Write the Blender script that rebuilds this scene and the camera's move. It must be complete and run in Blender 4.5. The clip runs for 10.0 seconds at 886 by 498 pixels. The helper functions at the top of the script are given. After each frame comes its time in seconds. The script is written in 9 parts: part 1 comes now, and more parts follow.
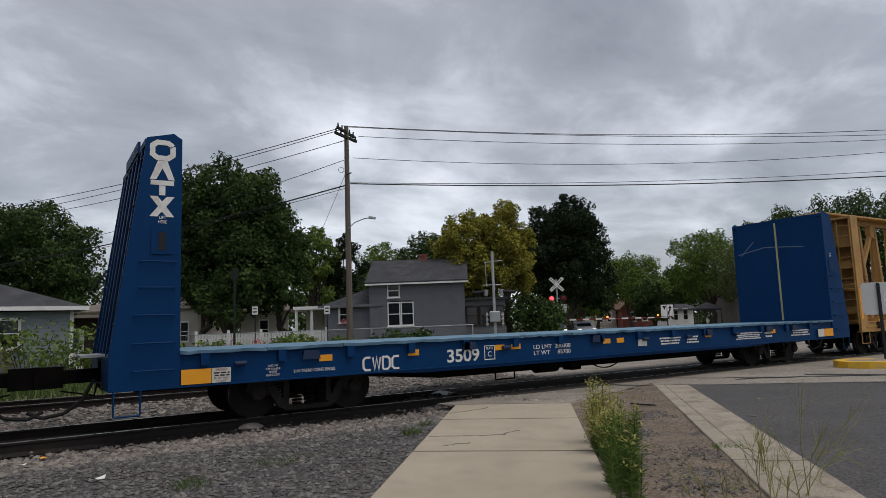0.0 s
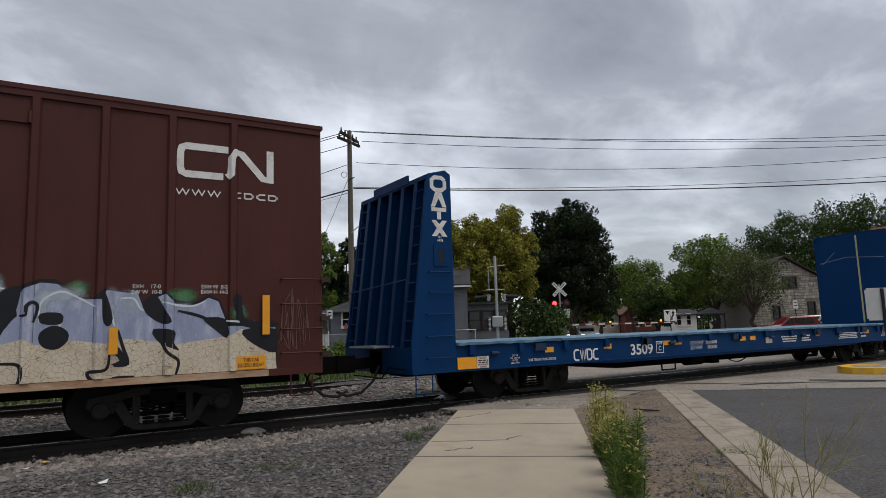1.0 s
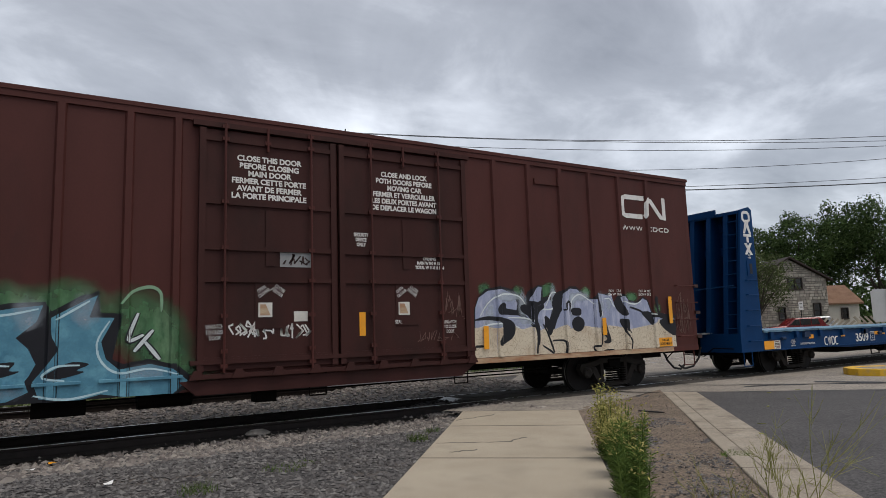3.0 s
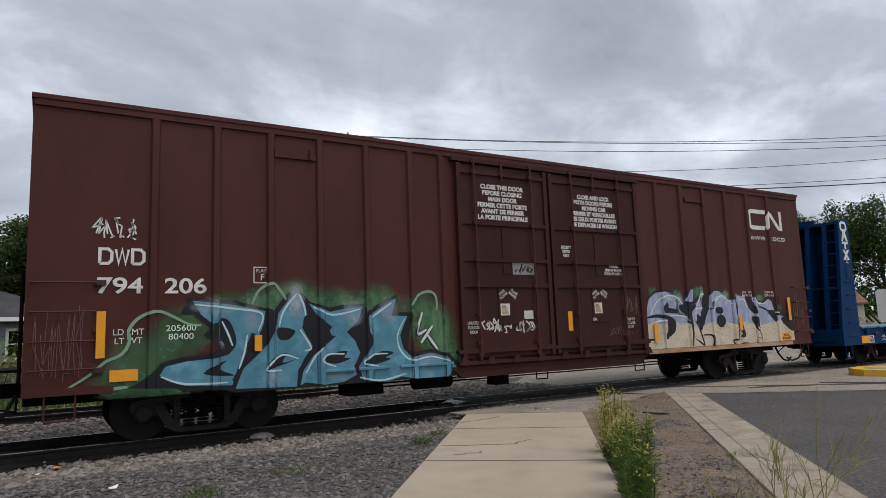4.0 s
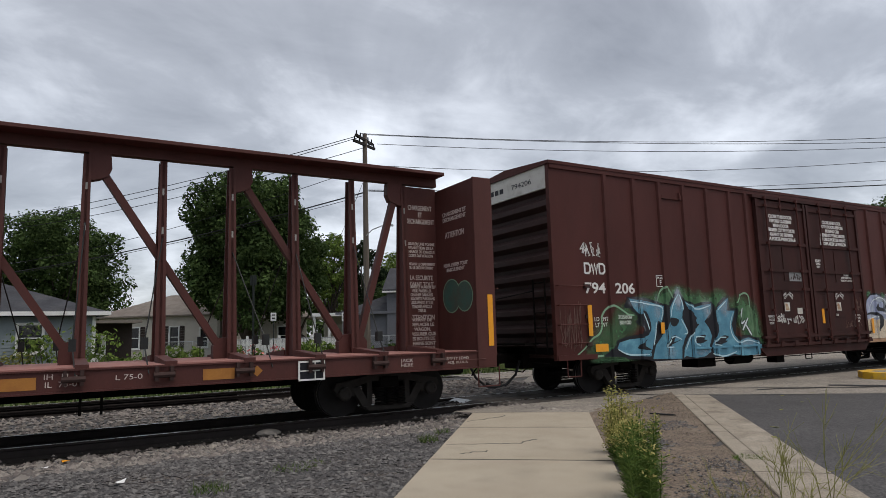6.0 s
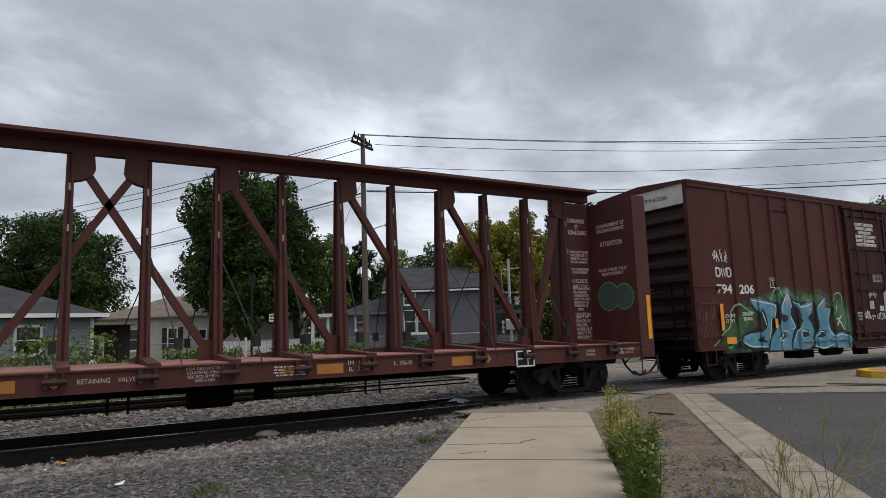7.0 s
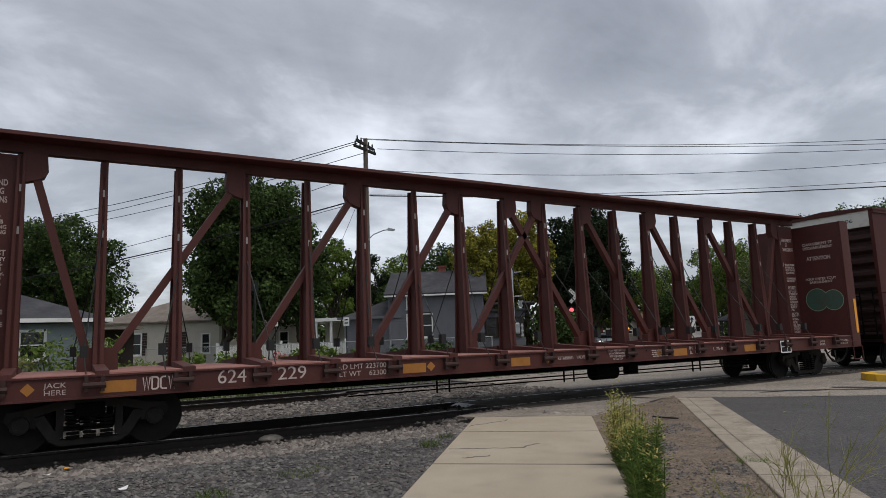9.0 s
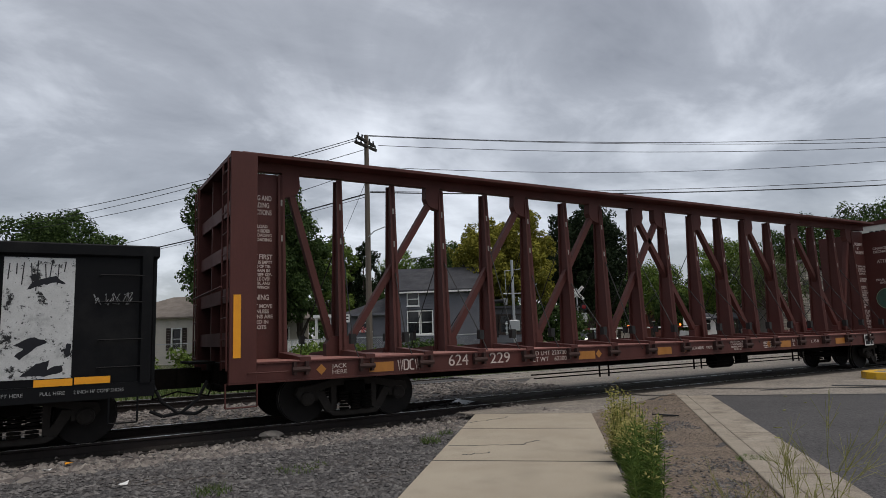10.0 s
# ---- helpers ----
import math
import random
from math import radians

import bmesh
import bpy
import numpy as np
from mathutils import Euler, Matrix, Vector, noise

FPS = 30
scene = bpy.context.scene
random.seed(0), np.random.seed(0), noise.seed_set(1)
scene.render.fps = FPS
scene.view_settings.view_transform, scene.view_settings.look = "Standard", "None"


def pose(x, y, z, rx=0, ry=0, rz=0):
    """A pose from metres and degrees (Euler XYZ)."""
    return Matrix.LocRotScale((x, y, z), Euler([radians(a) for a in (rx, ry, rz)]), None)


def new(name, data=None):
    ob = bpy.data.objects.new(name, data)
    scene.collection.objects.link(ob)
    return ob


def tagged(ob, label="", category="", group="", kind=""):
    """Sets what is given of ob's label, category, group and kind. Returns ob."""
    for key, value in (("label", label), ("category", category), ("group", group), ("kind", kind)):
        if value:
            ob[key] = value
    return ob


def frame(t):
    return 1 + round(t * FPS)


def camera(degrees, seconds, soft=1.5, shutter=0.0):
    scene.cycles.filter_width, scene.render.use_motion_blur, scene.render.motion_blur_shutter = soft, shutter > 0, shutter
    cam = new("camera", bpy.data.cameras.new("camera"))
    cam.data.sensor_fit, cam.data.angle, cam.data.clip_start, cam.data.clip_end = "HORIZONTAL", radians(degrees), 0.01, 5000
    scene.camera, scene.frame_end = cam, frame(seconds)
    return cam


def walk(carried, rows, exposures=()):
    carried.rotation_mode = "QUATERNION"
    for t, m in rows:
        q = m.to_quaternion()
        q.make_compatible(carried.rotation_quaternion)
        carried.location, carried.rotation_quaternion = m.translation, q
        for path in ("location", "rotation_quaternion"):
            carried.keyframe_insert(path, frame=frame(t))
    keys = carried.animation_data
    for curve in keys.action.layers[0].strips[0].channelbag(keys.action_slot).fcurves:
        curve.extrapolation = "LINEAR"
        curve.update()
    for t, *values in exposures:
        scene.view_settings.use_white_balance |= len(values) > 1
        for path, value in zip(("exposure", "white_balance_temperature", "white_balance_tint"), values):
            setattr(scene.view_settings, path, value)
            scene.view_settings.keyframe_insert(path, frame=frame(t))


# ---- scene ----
# ---- camera ----
cam = camera(68.5, 10.0, soft=0.8)
EYE_Z = 1.47
VIEW = [
    (0.0, -32.03, 6.71, 2.0), (0.5, -31.92, 6.89, 1.85), (1.0, -31.80, 7.13, 1.89), (1.5, -31.84, 7.29, 1.93),
    (2.0, -31.63, 7.29, 1.98), (2.5, -31.54, 7.19, 1.85), (4.0, -31.11, 7.50, 2.2), (4.5, -31.03, 7.51, 2.2),
    (5.0, -31.03, 7.35, 1.73), (5.5, -30.55, 7.38, 1.55), (7.0, -30.63, 7.42, 1.87), (7.5, -30.58, 7.45, 2.08),
    (8.0, -30.53, 7.53, 2.08), (8.5, -30.46, 7.63, 1.95), (9.0, -30.36, 7.78, 1.98), (9.5, -30.31, 7.72, 2.05),
    (10.0, -30.33, 7.51, 1.78),
]
walk(cam, [(t, pose(0, 0, EYE_Z, 90 + p, r, y)) for t, y, p, r in VIEW],
     exposures=[(0.0, 0.25), (1.0, 0.28), (2.0, 0.36), (2.5, 0.42), (4.0, 0.54), (4.5, 0.54), (5.5, 0.50), (7.5, 0.38), (9.0, 0.33), (10.0, 0.26)])

# ---- world and sun ----
SUN_EL, SUN_AZ = 66, 150


def build_world():
    w = bpy.data.worlds.new("overcast_sky")
    scene.world = w
    w.use_nodes = True
    nt = w.node_tree
    nt.nodes.clear()
    N, L = nt.nodes.new, nt.links.new
    out, bg = N("ShaderNodeOutputWorld"), N("ShaderNodeBackground")
    sky = N("ShaderNodeTexSky")
    sky.sky_type, sky.sun_disc = "NISHITA", False
    sky.sun_elevation, sky.sun_rotation = radians(SUN_EL), radians(SUN_AZ)
    tc, sep = N("ShaderNodeTexCoord"), N("ShaderNodeSeparateXYZ")
    L(tc.outputs["Generated"], sep.inputs[0])

    def m(op, a, b):
        n = N("ShaderNodeMath")
        n.operation = op
        for i, s in enumerate((a, b)):
            if isinstance(s, (int, float)):
                n.inputs[i].default_value = s
            else:
                L(s, n.inputs[i])
        return n.outputs[0]

    zz = m("ADD", m("MAXIMUM", sep.outputs[2], 0.0), 0.26)
    comb = N("ShaderNodeCombineXYZ")
    L(m("DIVIDE", sep.outputs[0], zz), comb.inputs[0])
    L(m("DIVIDE", sep.outputs[1], zz), comb.inputs[1])

    def noise_tex(scale, detail, rough, off, dist=0.0):
        mp = N("ShaderNodeMapping")
        mp.inputs["Location"].default_value = off
        mp.inputs["Rotation"].default_value = (0, 0, radians(-38))
        mp.inputs["Scale"].default_value = (0.9, 1.1, 1.0)
        L(comb.outputs[0], mp.inputs[0])
        n = N("ShaderNodeTexNoise")
        n.inputs["Scale"].default_value, n.inputs["Detail"].default_value = scale, detail
        n.inputs["Roughness"].default_value, n.inputs["Distortion"].default_value = rough, dist
        L(mp.outputs[0], n.inputs["Vector"])
        return n.outputs["Fac"]

    big = noise_tex(0.95, 7.0, 0.52, (3.9, 9.2, 0.0), 0.7)
    fine = noise_tex(2.9, 10.0, 0.58, (0.4, 5.1, 2.0), 0.4)
    # broad brightness bands fitted to the camera's view, lightest at its middle
    across = m("ADD", m("MULTIPLY", sep.outputs[0], 0.857), m("MULTIPLY", sep.outputs[1], -0.515))
    bands = m("COSINE", m("MULTIPLY", m("DIVIDE", across, zz), 2.5), 0.0)
    mixn = m("ADD", m("ADD", m("MULTIPLY", big, 0.70), m("MULTIPLY", fine, 0.27)), m("MULTIPLY", bands, 0.030))
    mixn = m("ADD", mixn, 0.008)
    ramp = N("ShaderNodeValToRGB")
    L(mixn, ramp.inputs[0])
    e = ramp.color_ramp.elements
    e[0].position, e[0].color = 0.36, (0.205, 0.212, 0.232, 1)
    e[1].position, e[1].color = 0.66, (0.76, 0.79, 0.84, 1)
    k = e.new(0.47)
    k.color = (0.31, 0.322, 0.35, 1)
    k = e.new(0.55)
    k.color = (0.50, 0.52, 0.56, 1)
    mix = N("ShaderNodeMixRGB")
    mix.inputs[0].default_value = 0.02
    L(ramp.outputs[0], mix.inputs[1])
    L(sky.outputs[0], mix.inputs[2])
    L(mix.outputs[0], bg.inputs["Color"])
    bg.inputs["Strength"].default_value = 1.0
    L(bg.outputs[0], out.inputs[0])


build_world()
sun_data = bpy.data.lights.new("sun", "SUN")
sun_data.energy, sun_data.angle, sun_data.color = 1.3, radians(40), (1.0, 0.93, 0.84)
sun = new("sun", sun_data)
_a, _e = radians(SUN_AZ), radians(SUN_EL)
_d = Vector((math.sin(_a) * math.cos(_e), math.cos(_a) * math.cos(_e), math.sin(_e)))
sun.rotation_euler = _d.to_track_quat("Z", "Y").to_euler()


# ---- materials ----
def material(name, base, other=None, rough=0.7, metal=0.0, scale=3.0, fine=40.0, amount=0.6, bump=0.15, dirt=None,
             dirt_scale=1.2, dirt_amount=0.35, stretch=(1, 1, 1), island=0.0, rand=0.0, spec=0.3, bump_dist=0.01, grain=0.0, grain_scale=45.0):
    """A surface with two scales of variation, patchy dirt and fine relief, at object scale."""
    mt = bpy.data.materials.new(name)
    mt.use_nodes = True
    nt = mt.node_tree
    N, L = nt.nodes.new, nt.links.new
    b = nt.nodes["Principled BSDF"]
    other = other or tuple(c * 0.6 for c in base)
    dirt = dirt or tuple(c * 0.5 for c in base)
    tc, mp = N("ShaderNodeTexCoord"), N("ShaderNodeMapping")
    mp.inputs["Scale"].default_value = stretch
    L(tc.outputs["Object"], mp.inputs[0])

    def tex(s, d=6.0, r=0.6):
        n = N("ShaderNodeTexNoise")
        n.inputs["Scale"].default_value, n.inputs["Detail"].default_value, n.inputs["Roughness"].default_value = s, d, r
        L(mp.outputs[0], n.inputs["Vector"])
        return n.outputs["Fac"]

    def span(src, lo, hi, top):
        n = N("ShaderNodeMapRange")
        n.inputs[1].default_value, n.inputs[2].default_value, n.inputs[4].default_value = lo, hi, top
        L(src, n.inputs[0])
        return n.outputs[0]

    def mix(fac, a, c):
        n = N("ShaderNodeMixRGB")
        for i, s in ((0, fac), (1, a), (2, c)):
            if isinstance(s, tuple):
                n.inputs[i].default_value = (*s, 1)
            else:
                L(s, n.inputs[i])
        return n.outputs[0]

    f1, f2 = tex(scale), tex(fine, 4.0)
    col = mix(span(f1, 0.35, 0.68, amount), base, other)
    col = mix(span(f2, 0.40, 0.75, amount * 0.6), col, tuple(c * 0.65 for c in base))
    col = mix(span(tex(dirt_scale, 8.0, 0.65), 0.52, 0.72, dirt_amount), col, dirt)
    if grain:
        sp = N("ShaderNodeMapRange")
        sp.inputs[1].default_value, sp.inputs[2].default_value = 0.36, 0.64
        sp.inputs[3].default_value, sp.inputs[4].default_value = 1 - grain, 1 + grain
        L(tex(grain_scale, 3.0, 0.7), sp.inputs[0])
        hg = N("ShaderNodeHueSaturation")
        L(sp.outputs[0], hg.inputs["Value"])
        L(col, hg.inputs["Color"])
        col = hg.outputs[0]
    if island or rand:
        src = N("ShaderNodeNewGeometry").outputs["Random Per Island"] if island else N("ShaderNodeObjectInfo").outputs["Random"]
        hs = N("ShaderNodeHueSaturation")
        amt = island or rand
        n = N("ShaderNodeMapRange")
        n.inputs[3].default_value, n.inputs[4].default_value = 1 - amt, 1 + amt
        L(src, n.inputs[0])
        L(n.outputs[0], hs.inputs["Value"])
        n2 = N("ShaderNodeMapRange")
        n2.inputs[3].default_value, n2.inputs[4].default_value = 0.5 - amt * 0.05, 0.5 + amt * 0.05
        L(src, n2.inputs[0])
        L(n2.outputs[0], hs.inputs["Hue"])
        L(col, hs.inputs["Color"])
        col = hs.outputs[0]
    L(col, b.inputs["Base Color"])
    r = N("ShaderNodeMapRange")
    r.inputs[3].default_value, r.inputs[4].default_value = max(0.05, rough - 0.12), min(1, rough + 0.12)
    L(f1, r.inputs[0])
    L(r.outputs[0], b.inputs["Roughness"])
    b.inputs["Metallic"].default_value = metal
    b.inputs["Specular IOR Level"].default_value = spec
    if bump:
        bp = N("ShaderNodeBump")
        bp.inputs["Strength"].default_value, bp.inputs["Distance"].default_value = bump, bump_dist
        L(f2, bp.inputs["Height"])
        L(bp.outputs[0], b.inputs["Normal"])
    return mt


def glow(name, color, strength):
    mt = bpy.data.materials.new(name)
    mt.use_nodes = True
    b = mt.node_tree.nodes["Principled BSDF"]
    b.inputs["Base Color"].default_value = (*color, 1)
    b.inputs["Emission Color"].default_value = (*color, 1)
    b.inputs["Emission Strength"].default_value = strength
    return mt


def leaf_material(name, a, c):
    mt = bpy.data.materials.new(name)
    mt.use_nodes = True
    nt = mt.node_tree
    N, L = nt.nodes.new, nt.links.new
    b = nt.nodes["Principled BSDF"]
    geo, ramp = N("ShaderNodeNewGeometry"), N("ShaderNodeValToRGB")
    ramp.color_ramp.elements[0].color, ramp.color_ramp.elements[1].color = (*a, 1), (*c, 1)
    L(geo.outputs["Random Per Island"], ramp.inputs[0])
    tc, n = N("ShaderNodeTexCoord"), N("ShaderNodeTexNoise")
    n.inputs["Scale"].default_value = 0.5
    L(tc.outputs["Object"], n.inputs["Vector"])
    mx = N("ShaderNodeMixRGB")
    mx.blend_type = "MULTIPLY"
    mx.inputs[0].default_value = 0.8
    rr = N("ShaderNodeMapRange")
    rr.inputs[1].default_value, rr.inputs[2].default_value, rr.inputs[3].default_value, rr.inputs[4].default_value = 0.3, 0.7, 0.55, 1.25
    L(n.outputs["Fac"], rr.inputs[0])
    L(ramp.outputs[0], mx.inputs[1])
    L(rr.outputs[0], mx.inputs[2])
    L(mx.outputs[0], b.inputs["Base Color"])
    b.inputs["Roughness"].default_value = 0.8
    b.inputs["Specular IOR Level"].default_value = 0.07
    tr, ad = N("ShaderNodeBsdfTranslucent"), N("ShaderNodeMixShader")
    L(mx.outputs[0], tr.inputs["Color"])
    ad.inputs[0].default_value = 0.16
    L(b.outputs[0], ad.inputs[1])
    L(tr.outputs[0], ad.inputs[2])
    L(ad.outputs[0], nt.nodes["Material Output"].inputs[0])
    return mt


M = {}
M["box"] = material("oxide_red_paint", (0.075, 0.0205, 0.0162), (0.053, 0.0150, 0.0122), 0.62, 0, 1.4, 60, 0.7, 0.08, (0.034, 0.014, 0.0115), 0.8, 0.5, (1, 1, 0.35), spec=0.22)
M["blue"] = material("blue_paint", (0.0015, 0.034, 0.115), (0.0012, 0.027, 0.095), 0.55, 0, 1.5, 50, 0.6, 0.05, (0.004, 0.020, 0.06), 1.0, 0.3, (1, 1, 0.5), spec=0.10)
M["deck"] = material("worn_blue_deck", (0.13, 0.24, 0.33), (0.085, 0.18, 0.28), 0.6, 0, 2.0, 30, 0.8, 0.15, (0.10, 0.16, 0.22), 1.5, 0.5, (0.3, 1, 1))
M["beam"] = material("faded_red_paint", (0.085, 0.026, 0.021), (0.064, 0.020, 0.016), 0.65, 0, 1.6, 45, 0.8, 0.1, (0.045, 0.020, 0.017), 1.1, 0.5, (1, 1, 0.4))
M["beam_deck"] = material("pale_red_deck", (0.34, 0.165, 0.14), (0.26, 0.11, 0.09), 0.75, 0, 2.0, 30, 0.8, 0.15, (0.17, 0.08, 0.06), 1.4, 0.5)
M["yellow"] = material("yellow_car_paint", (0.42, 0.24, 0.075), (0.35, 0.19, 0.06), 0.6, 0, 1.6, 45, 0.8, 0.1, (0.16, 0.09, 0.04), 1.1, 0.5)
M["black"] = material("black_car_paint", (0.006, 0.0062, 0.007), (0.004, 0.0042, 0.005), 0.55, 0, 1.6, 45, 0.8, 0.12, (0.025, 0.024, 0.023), 1.6, 0.4, spec=0.12)
# Both steels go near black: shade beneath the cars is put into their colour.
M["under"] = material("grimy_shaded_steel", (0.0045, 0.004, 0.0037), (0.009, 0.007, 0.006), 0.75, 0.2, 4, 50, 0.7, 0.2, (0.020, 0.015, 0.011), 3.0, 0.4, spec=0.06)
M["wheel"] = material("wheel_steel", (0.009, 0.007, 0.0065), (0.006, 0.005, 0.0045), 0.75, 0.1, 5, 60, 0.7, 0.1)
M["tread"] = material("polished_tread", (0.30, 0.28, 0.27), (0.22, 0.20, 0.19), 0.35, 0.9, 5, 60, 0.5, 0.03)
M["bright"] = material("galvanised_steel", (0.42, 0.43, 0.44), (0.34, 0.35, 0.36), 0.45, 0.6, 5, 60, 0.5, 0.05)
M["white"] = material("white_lettering", (0.72, 0.71, 0.68), (0.62, 0.60, 0.57), 0.6, 0, 6, 60, 0.5, 0.02, (0.35, 0.28, 0.25), 5, 0.5)
M["cream"] = material("weathered_white_panel", (0.62, 0.60, 0.55), (0.5, 0.47, 0.42), 0.6, 0, 2.5, 60, 0.6, 0.05, (0.33, 0.28, 0.24), 2.5, 0.6)
M["orange"] = material("reflective_orange", (0.80, 0.34, 0.02), (0.70, 0.28, 0.02), 0.4, 0, 6, 60, 0.4, 0.02, (0.45, 0.2, 0.04), 4, 0.3)
M["ink"] = material("black_spray_paint", (0.010, 0.010, 0.014), None, 0.5, 0, 3, 40, 0.4, 0.02)
M["g_blue"] = material("teal_spray_paint", (0.10, 0.27, 0.36), (0.045, 0.15, 0.23), 0.5, 0, 2.6, 30, 0.9, 0.02, (0.22, 0.50, 0.60), 2.0, 0.6)
M["g_lilac"] = material("lilac_spray_paint", (0.34, 0.37, 0.50), (0.22, 0.25, 0.38), 0.5, 0, 2.4, 30, 0.9, 0.02, (0.60, 0.61, 0.68), 2.6, 0.7, (2.2, 1, 0.6))
M["g_pale"] = material("pale_spray_highlight", (0.62, 0.63, 0.68), (0.5, 0.5, 0.56), 0.5)
M["g_cream"] = material("cream_spray_paint", (0.64, 0.56, 0.43), (0.54, 0.45, 0.33), 0.55, 0, 2.5, 18, 0.8, 0.05, (0.33, 0.21, 0.13), 2.2, 0.6)


def crack(mt, scale, width, colour):
    """A net of fine cracks through a coat of paint."""
    nt = mt.node_tree
    b = nt.nodes["Principled BSDF"]
    src = b.inputs["Base Color"].links[0].from_socket
    tc, vo, mr, mx = (nt.nodes.new(n) for n in ("ShaderNodeTexCoord", "ShaderNodeTexVoronoi", "ShaderNodeMapRange", "ShaderNodeMixRGB"))
    vo.feature = "DISTANCE_TO_EDGE"
    vo.inputs["Scale"].default_value = scale
    mr.inputs[1].default_value, mr.inputs[2].default_value = width, width * 2.2
    mr.inputs[3].default_value, mr.inputs[4].default_value = 0.85, 0.0
    mx.inputs[2].default_value = (*colour, 1)
    nt.links.new(tc.outputs["Object"], vo.inputs["Vector"])
    nt.links.new(vo.outputs["Distance"], mr.inputs[0])
    nt.links.new(mr.outputs[0], mx.inputs[0])
    nt.links.new(src, mx.inputs[1])
    nt.links.new(mx.outputs[0], b.inputs["Base Color"])


crack(M["g_cream"], 13.0, 0.014, (0.20, 0.15, 0.11))
M["rail"] = material("rusted_rail", (0.022, 0.016, 0.014), (0.013, 0.010, 0.009), 0.7, 0.2, 6, 60, 0.7, 0.2)
M["railhead"] = material("worn_rail_head", (0.50, 0.50, 0.50), (0.38, 0.37, 0.36), 0.28, 0.95, 5, 60, 0.4, 0.03)
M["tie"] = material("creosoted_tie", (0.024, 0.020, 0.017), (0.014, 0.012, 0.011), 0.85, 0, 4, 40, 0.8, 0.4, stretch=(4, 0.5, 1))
M["ballast"] = material("ballast_stones", (0.23, 0.20, 0.178), (0.10, 0.090, 0.085), 0.85, 0, 3, 30, 0.8, 0.3, island=0.45)
M["chips"] = material("dark_gravel_stones", (0.135, 0.124, 0.118), (0.062, 0.059, 0.060), 0.8, 0, 3, 30, 0.8, 0.3, island=0.55)
M["crumbs"] = material("soil_crumbs", (0.205, 0.165, 0.13), (0.11, 0.09, 0.073), 0.95, 0, 3, 30, 0.8, 0.3, island=0.5)
M["gravel"] = material("gravel_ground", (0.125, 0.118, 0.115), (0.060, 0.058, 0.060), 0.9, 0, 0.9, 28, 0.8, 0.9, (0.17, 0.13, 0.10), 0.7, 0.7, bump_dist=0.03)
M["concrete"] = material("sidewalk_concrete", (0.40, 0.345, 0.265), (0.32, 0.27, 0.205), 0.85, 0, 0.9, 110, 0.8, 0.4, (0.24, 0.21, 0.165), 1.7, 0.5, grain=0.16, grain_scale=70)
M["curbstone"] = material("kerb_concrete", (0.34, 0.295, 0.235), (0.24, 0.20, 0.155), 0.85, 0, 1.6, 70, 0.9, 0.3, (0.12, 0.10, 0.078), 2.2, 0.9, grain=0.22, grain_scale=50)
M["asphalt"] = material("dark_asphalt", (0.078, 0.073, 0.072), (0.058, 0.055, 0.055), 0.85, 0, 0.6, 75, 0.8, 0.6, (0.085, 0.082, 0.080), 0.8, 0.4, grain=0.55, grain_scale=38)
M["old_asphalt"] = material("old_grey_asphalt", (0.29, 0.255, 0.215), (0.19, 0.168, 0.145), 0.88, 0, 0.5, 60, 0.8, 0.5, (0.085, 0.08, 0.076), 0.55, 0.6, grain=0.40, grain_scale=26)
M["tar"] = material("tar_seam", (0.022, 0.022, 0.023), None, 0.6, 0, 4, 50, 0.5, 0.2)
M["soil"] = material("dry_soil", (0.205, 0.158, 0.118), (0.125, 0.095, 0.073), 0.95, 0, 1.4, 40, 0.9, 0.7, (0.085, 0.072, 0.062), 1.3, 0.55, bump_dist=0.02, grain=0.45, grain_scale=30)
M["kerb_yellow"] = material("yellow_kerb_paint", (0.72, 0.42, 0.03), (0.6, 0.34, 0.03), 0.6, 0, 3, 50, 0.6, 0.15, (0.3, 0.26, 0.2), 4, 0.5)
M["wood"] = material("weathered_pole_wood", (0.15, 0.125, 0.10), (0.085, 0.07, 0.058), 0.9, 0, 3, 40, 0.9, 0.4, stretch=(4, 4, 0.3))
M["bark"] = material("tree_bark", (0.075, 0.060, 0.048), (0.042, 0.034, 0.028), 0.95, 0, 4, 30, 0.9, 0.6, stretch=(3, 3, 0.6))
M["cable"] = material("black_cable", (0.02, 0.02, 0.02), None, 0.6)
M["dark_metal"] = material("dark_green_post", (0.018, 0.022, 0.020), None, 0.6, 0.2)
M["glass"] = material("window_glass", (0.010, 0.012, 0.014), (0.016, 0.018, 0.02), 0.06, 0, 1, 2, 0.5, 0.0, spec=0.6)
M["trim"] = material("white_trim", (0.74, 0.73, 0.71), (0.66, 0.65, 0.63), 0.5, 0, 3, 50, 0.4, 0.02)
M["gray_siding"] = material("grey_siding", (0.135, 0.137, 0.155), (0.115, 0.117, 0.132), 0.65, 0, 1.0, 30, 0.6, 0.05)
M["pale_siding"] = material("pale_blue_grey_siding", (0.225, 0.26, 0.275), (0.19, 0.22, 0.235), 0.65, 0, 1.0, 30, 0.6, 0.05)
M["tan_siding"] = material("tan_siding", (0.50, 0.46, 0.40), (0.44, 0.40, 0.35), 0.65, 0, 1.0, 30, 0.6, 0.05)
M["shingle"] = material("charcoal_shingles", (0.050, 0.051, 0.058), (0.032, 0.032, 0.037), 0.9, 0, 1.5, 12, 0.9, 0.5, (0.11, 0.105, 0.10), 1.2, 0.4)
M["tan_roof"] = material("weathered_brown_shingles", (0.21, 0.18, 0.155), (0.13, 0.11, 0.095), 0.9, 0, 1.5, 12, 0.9, 0.5)
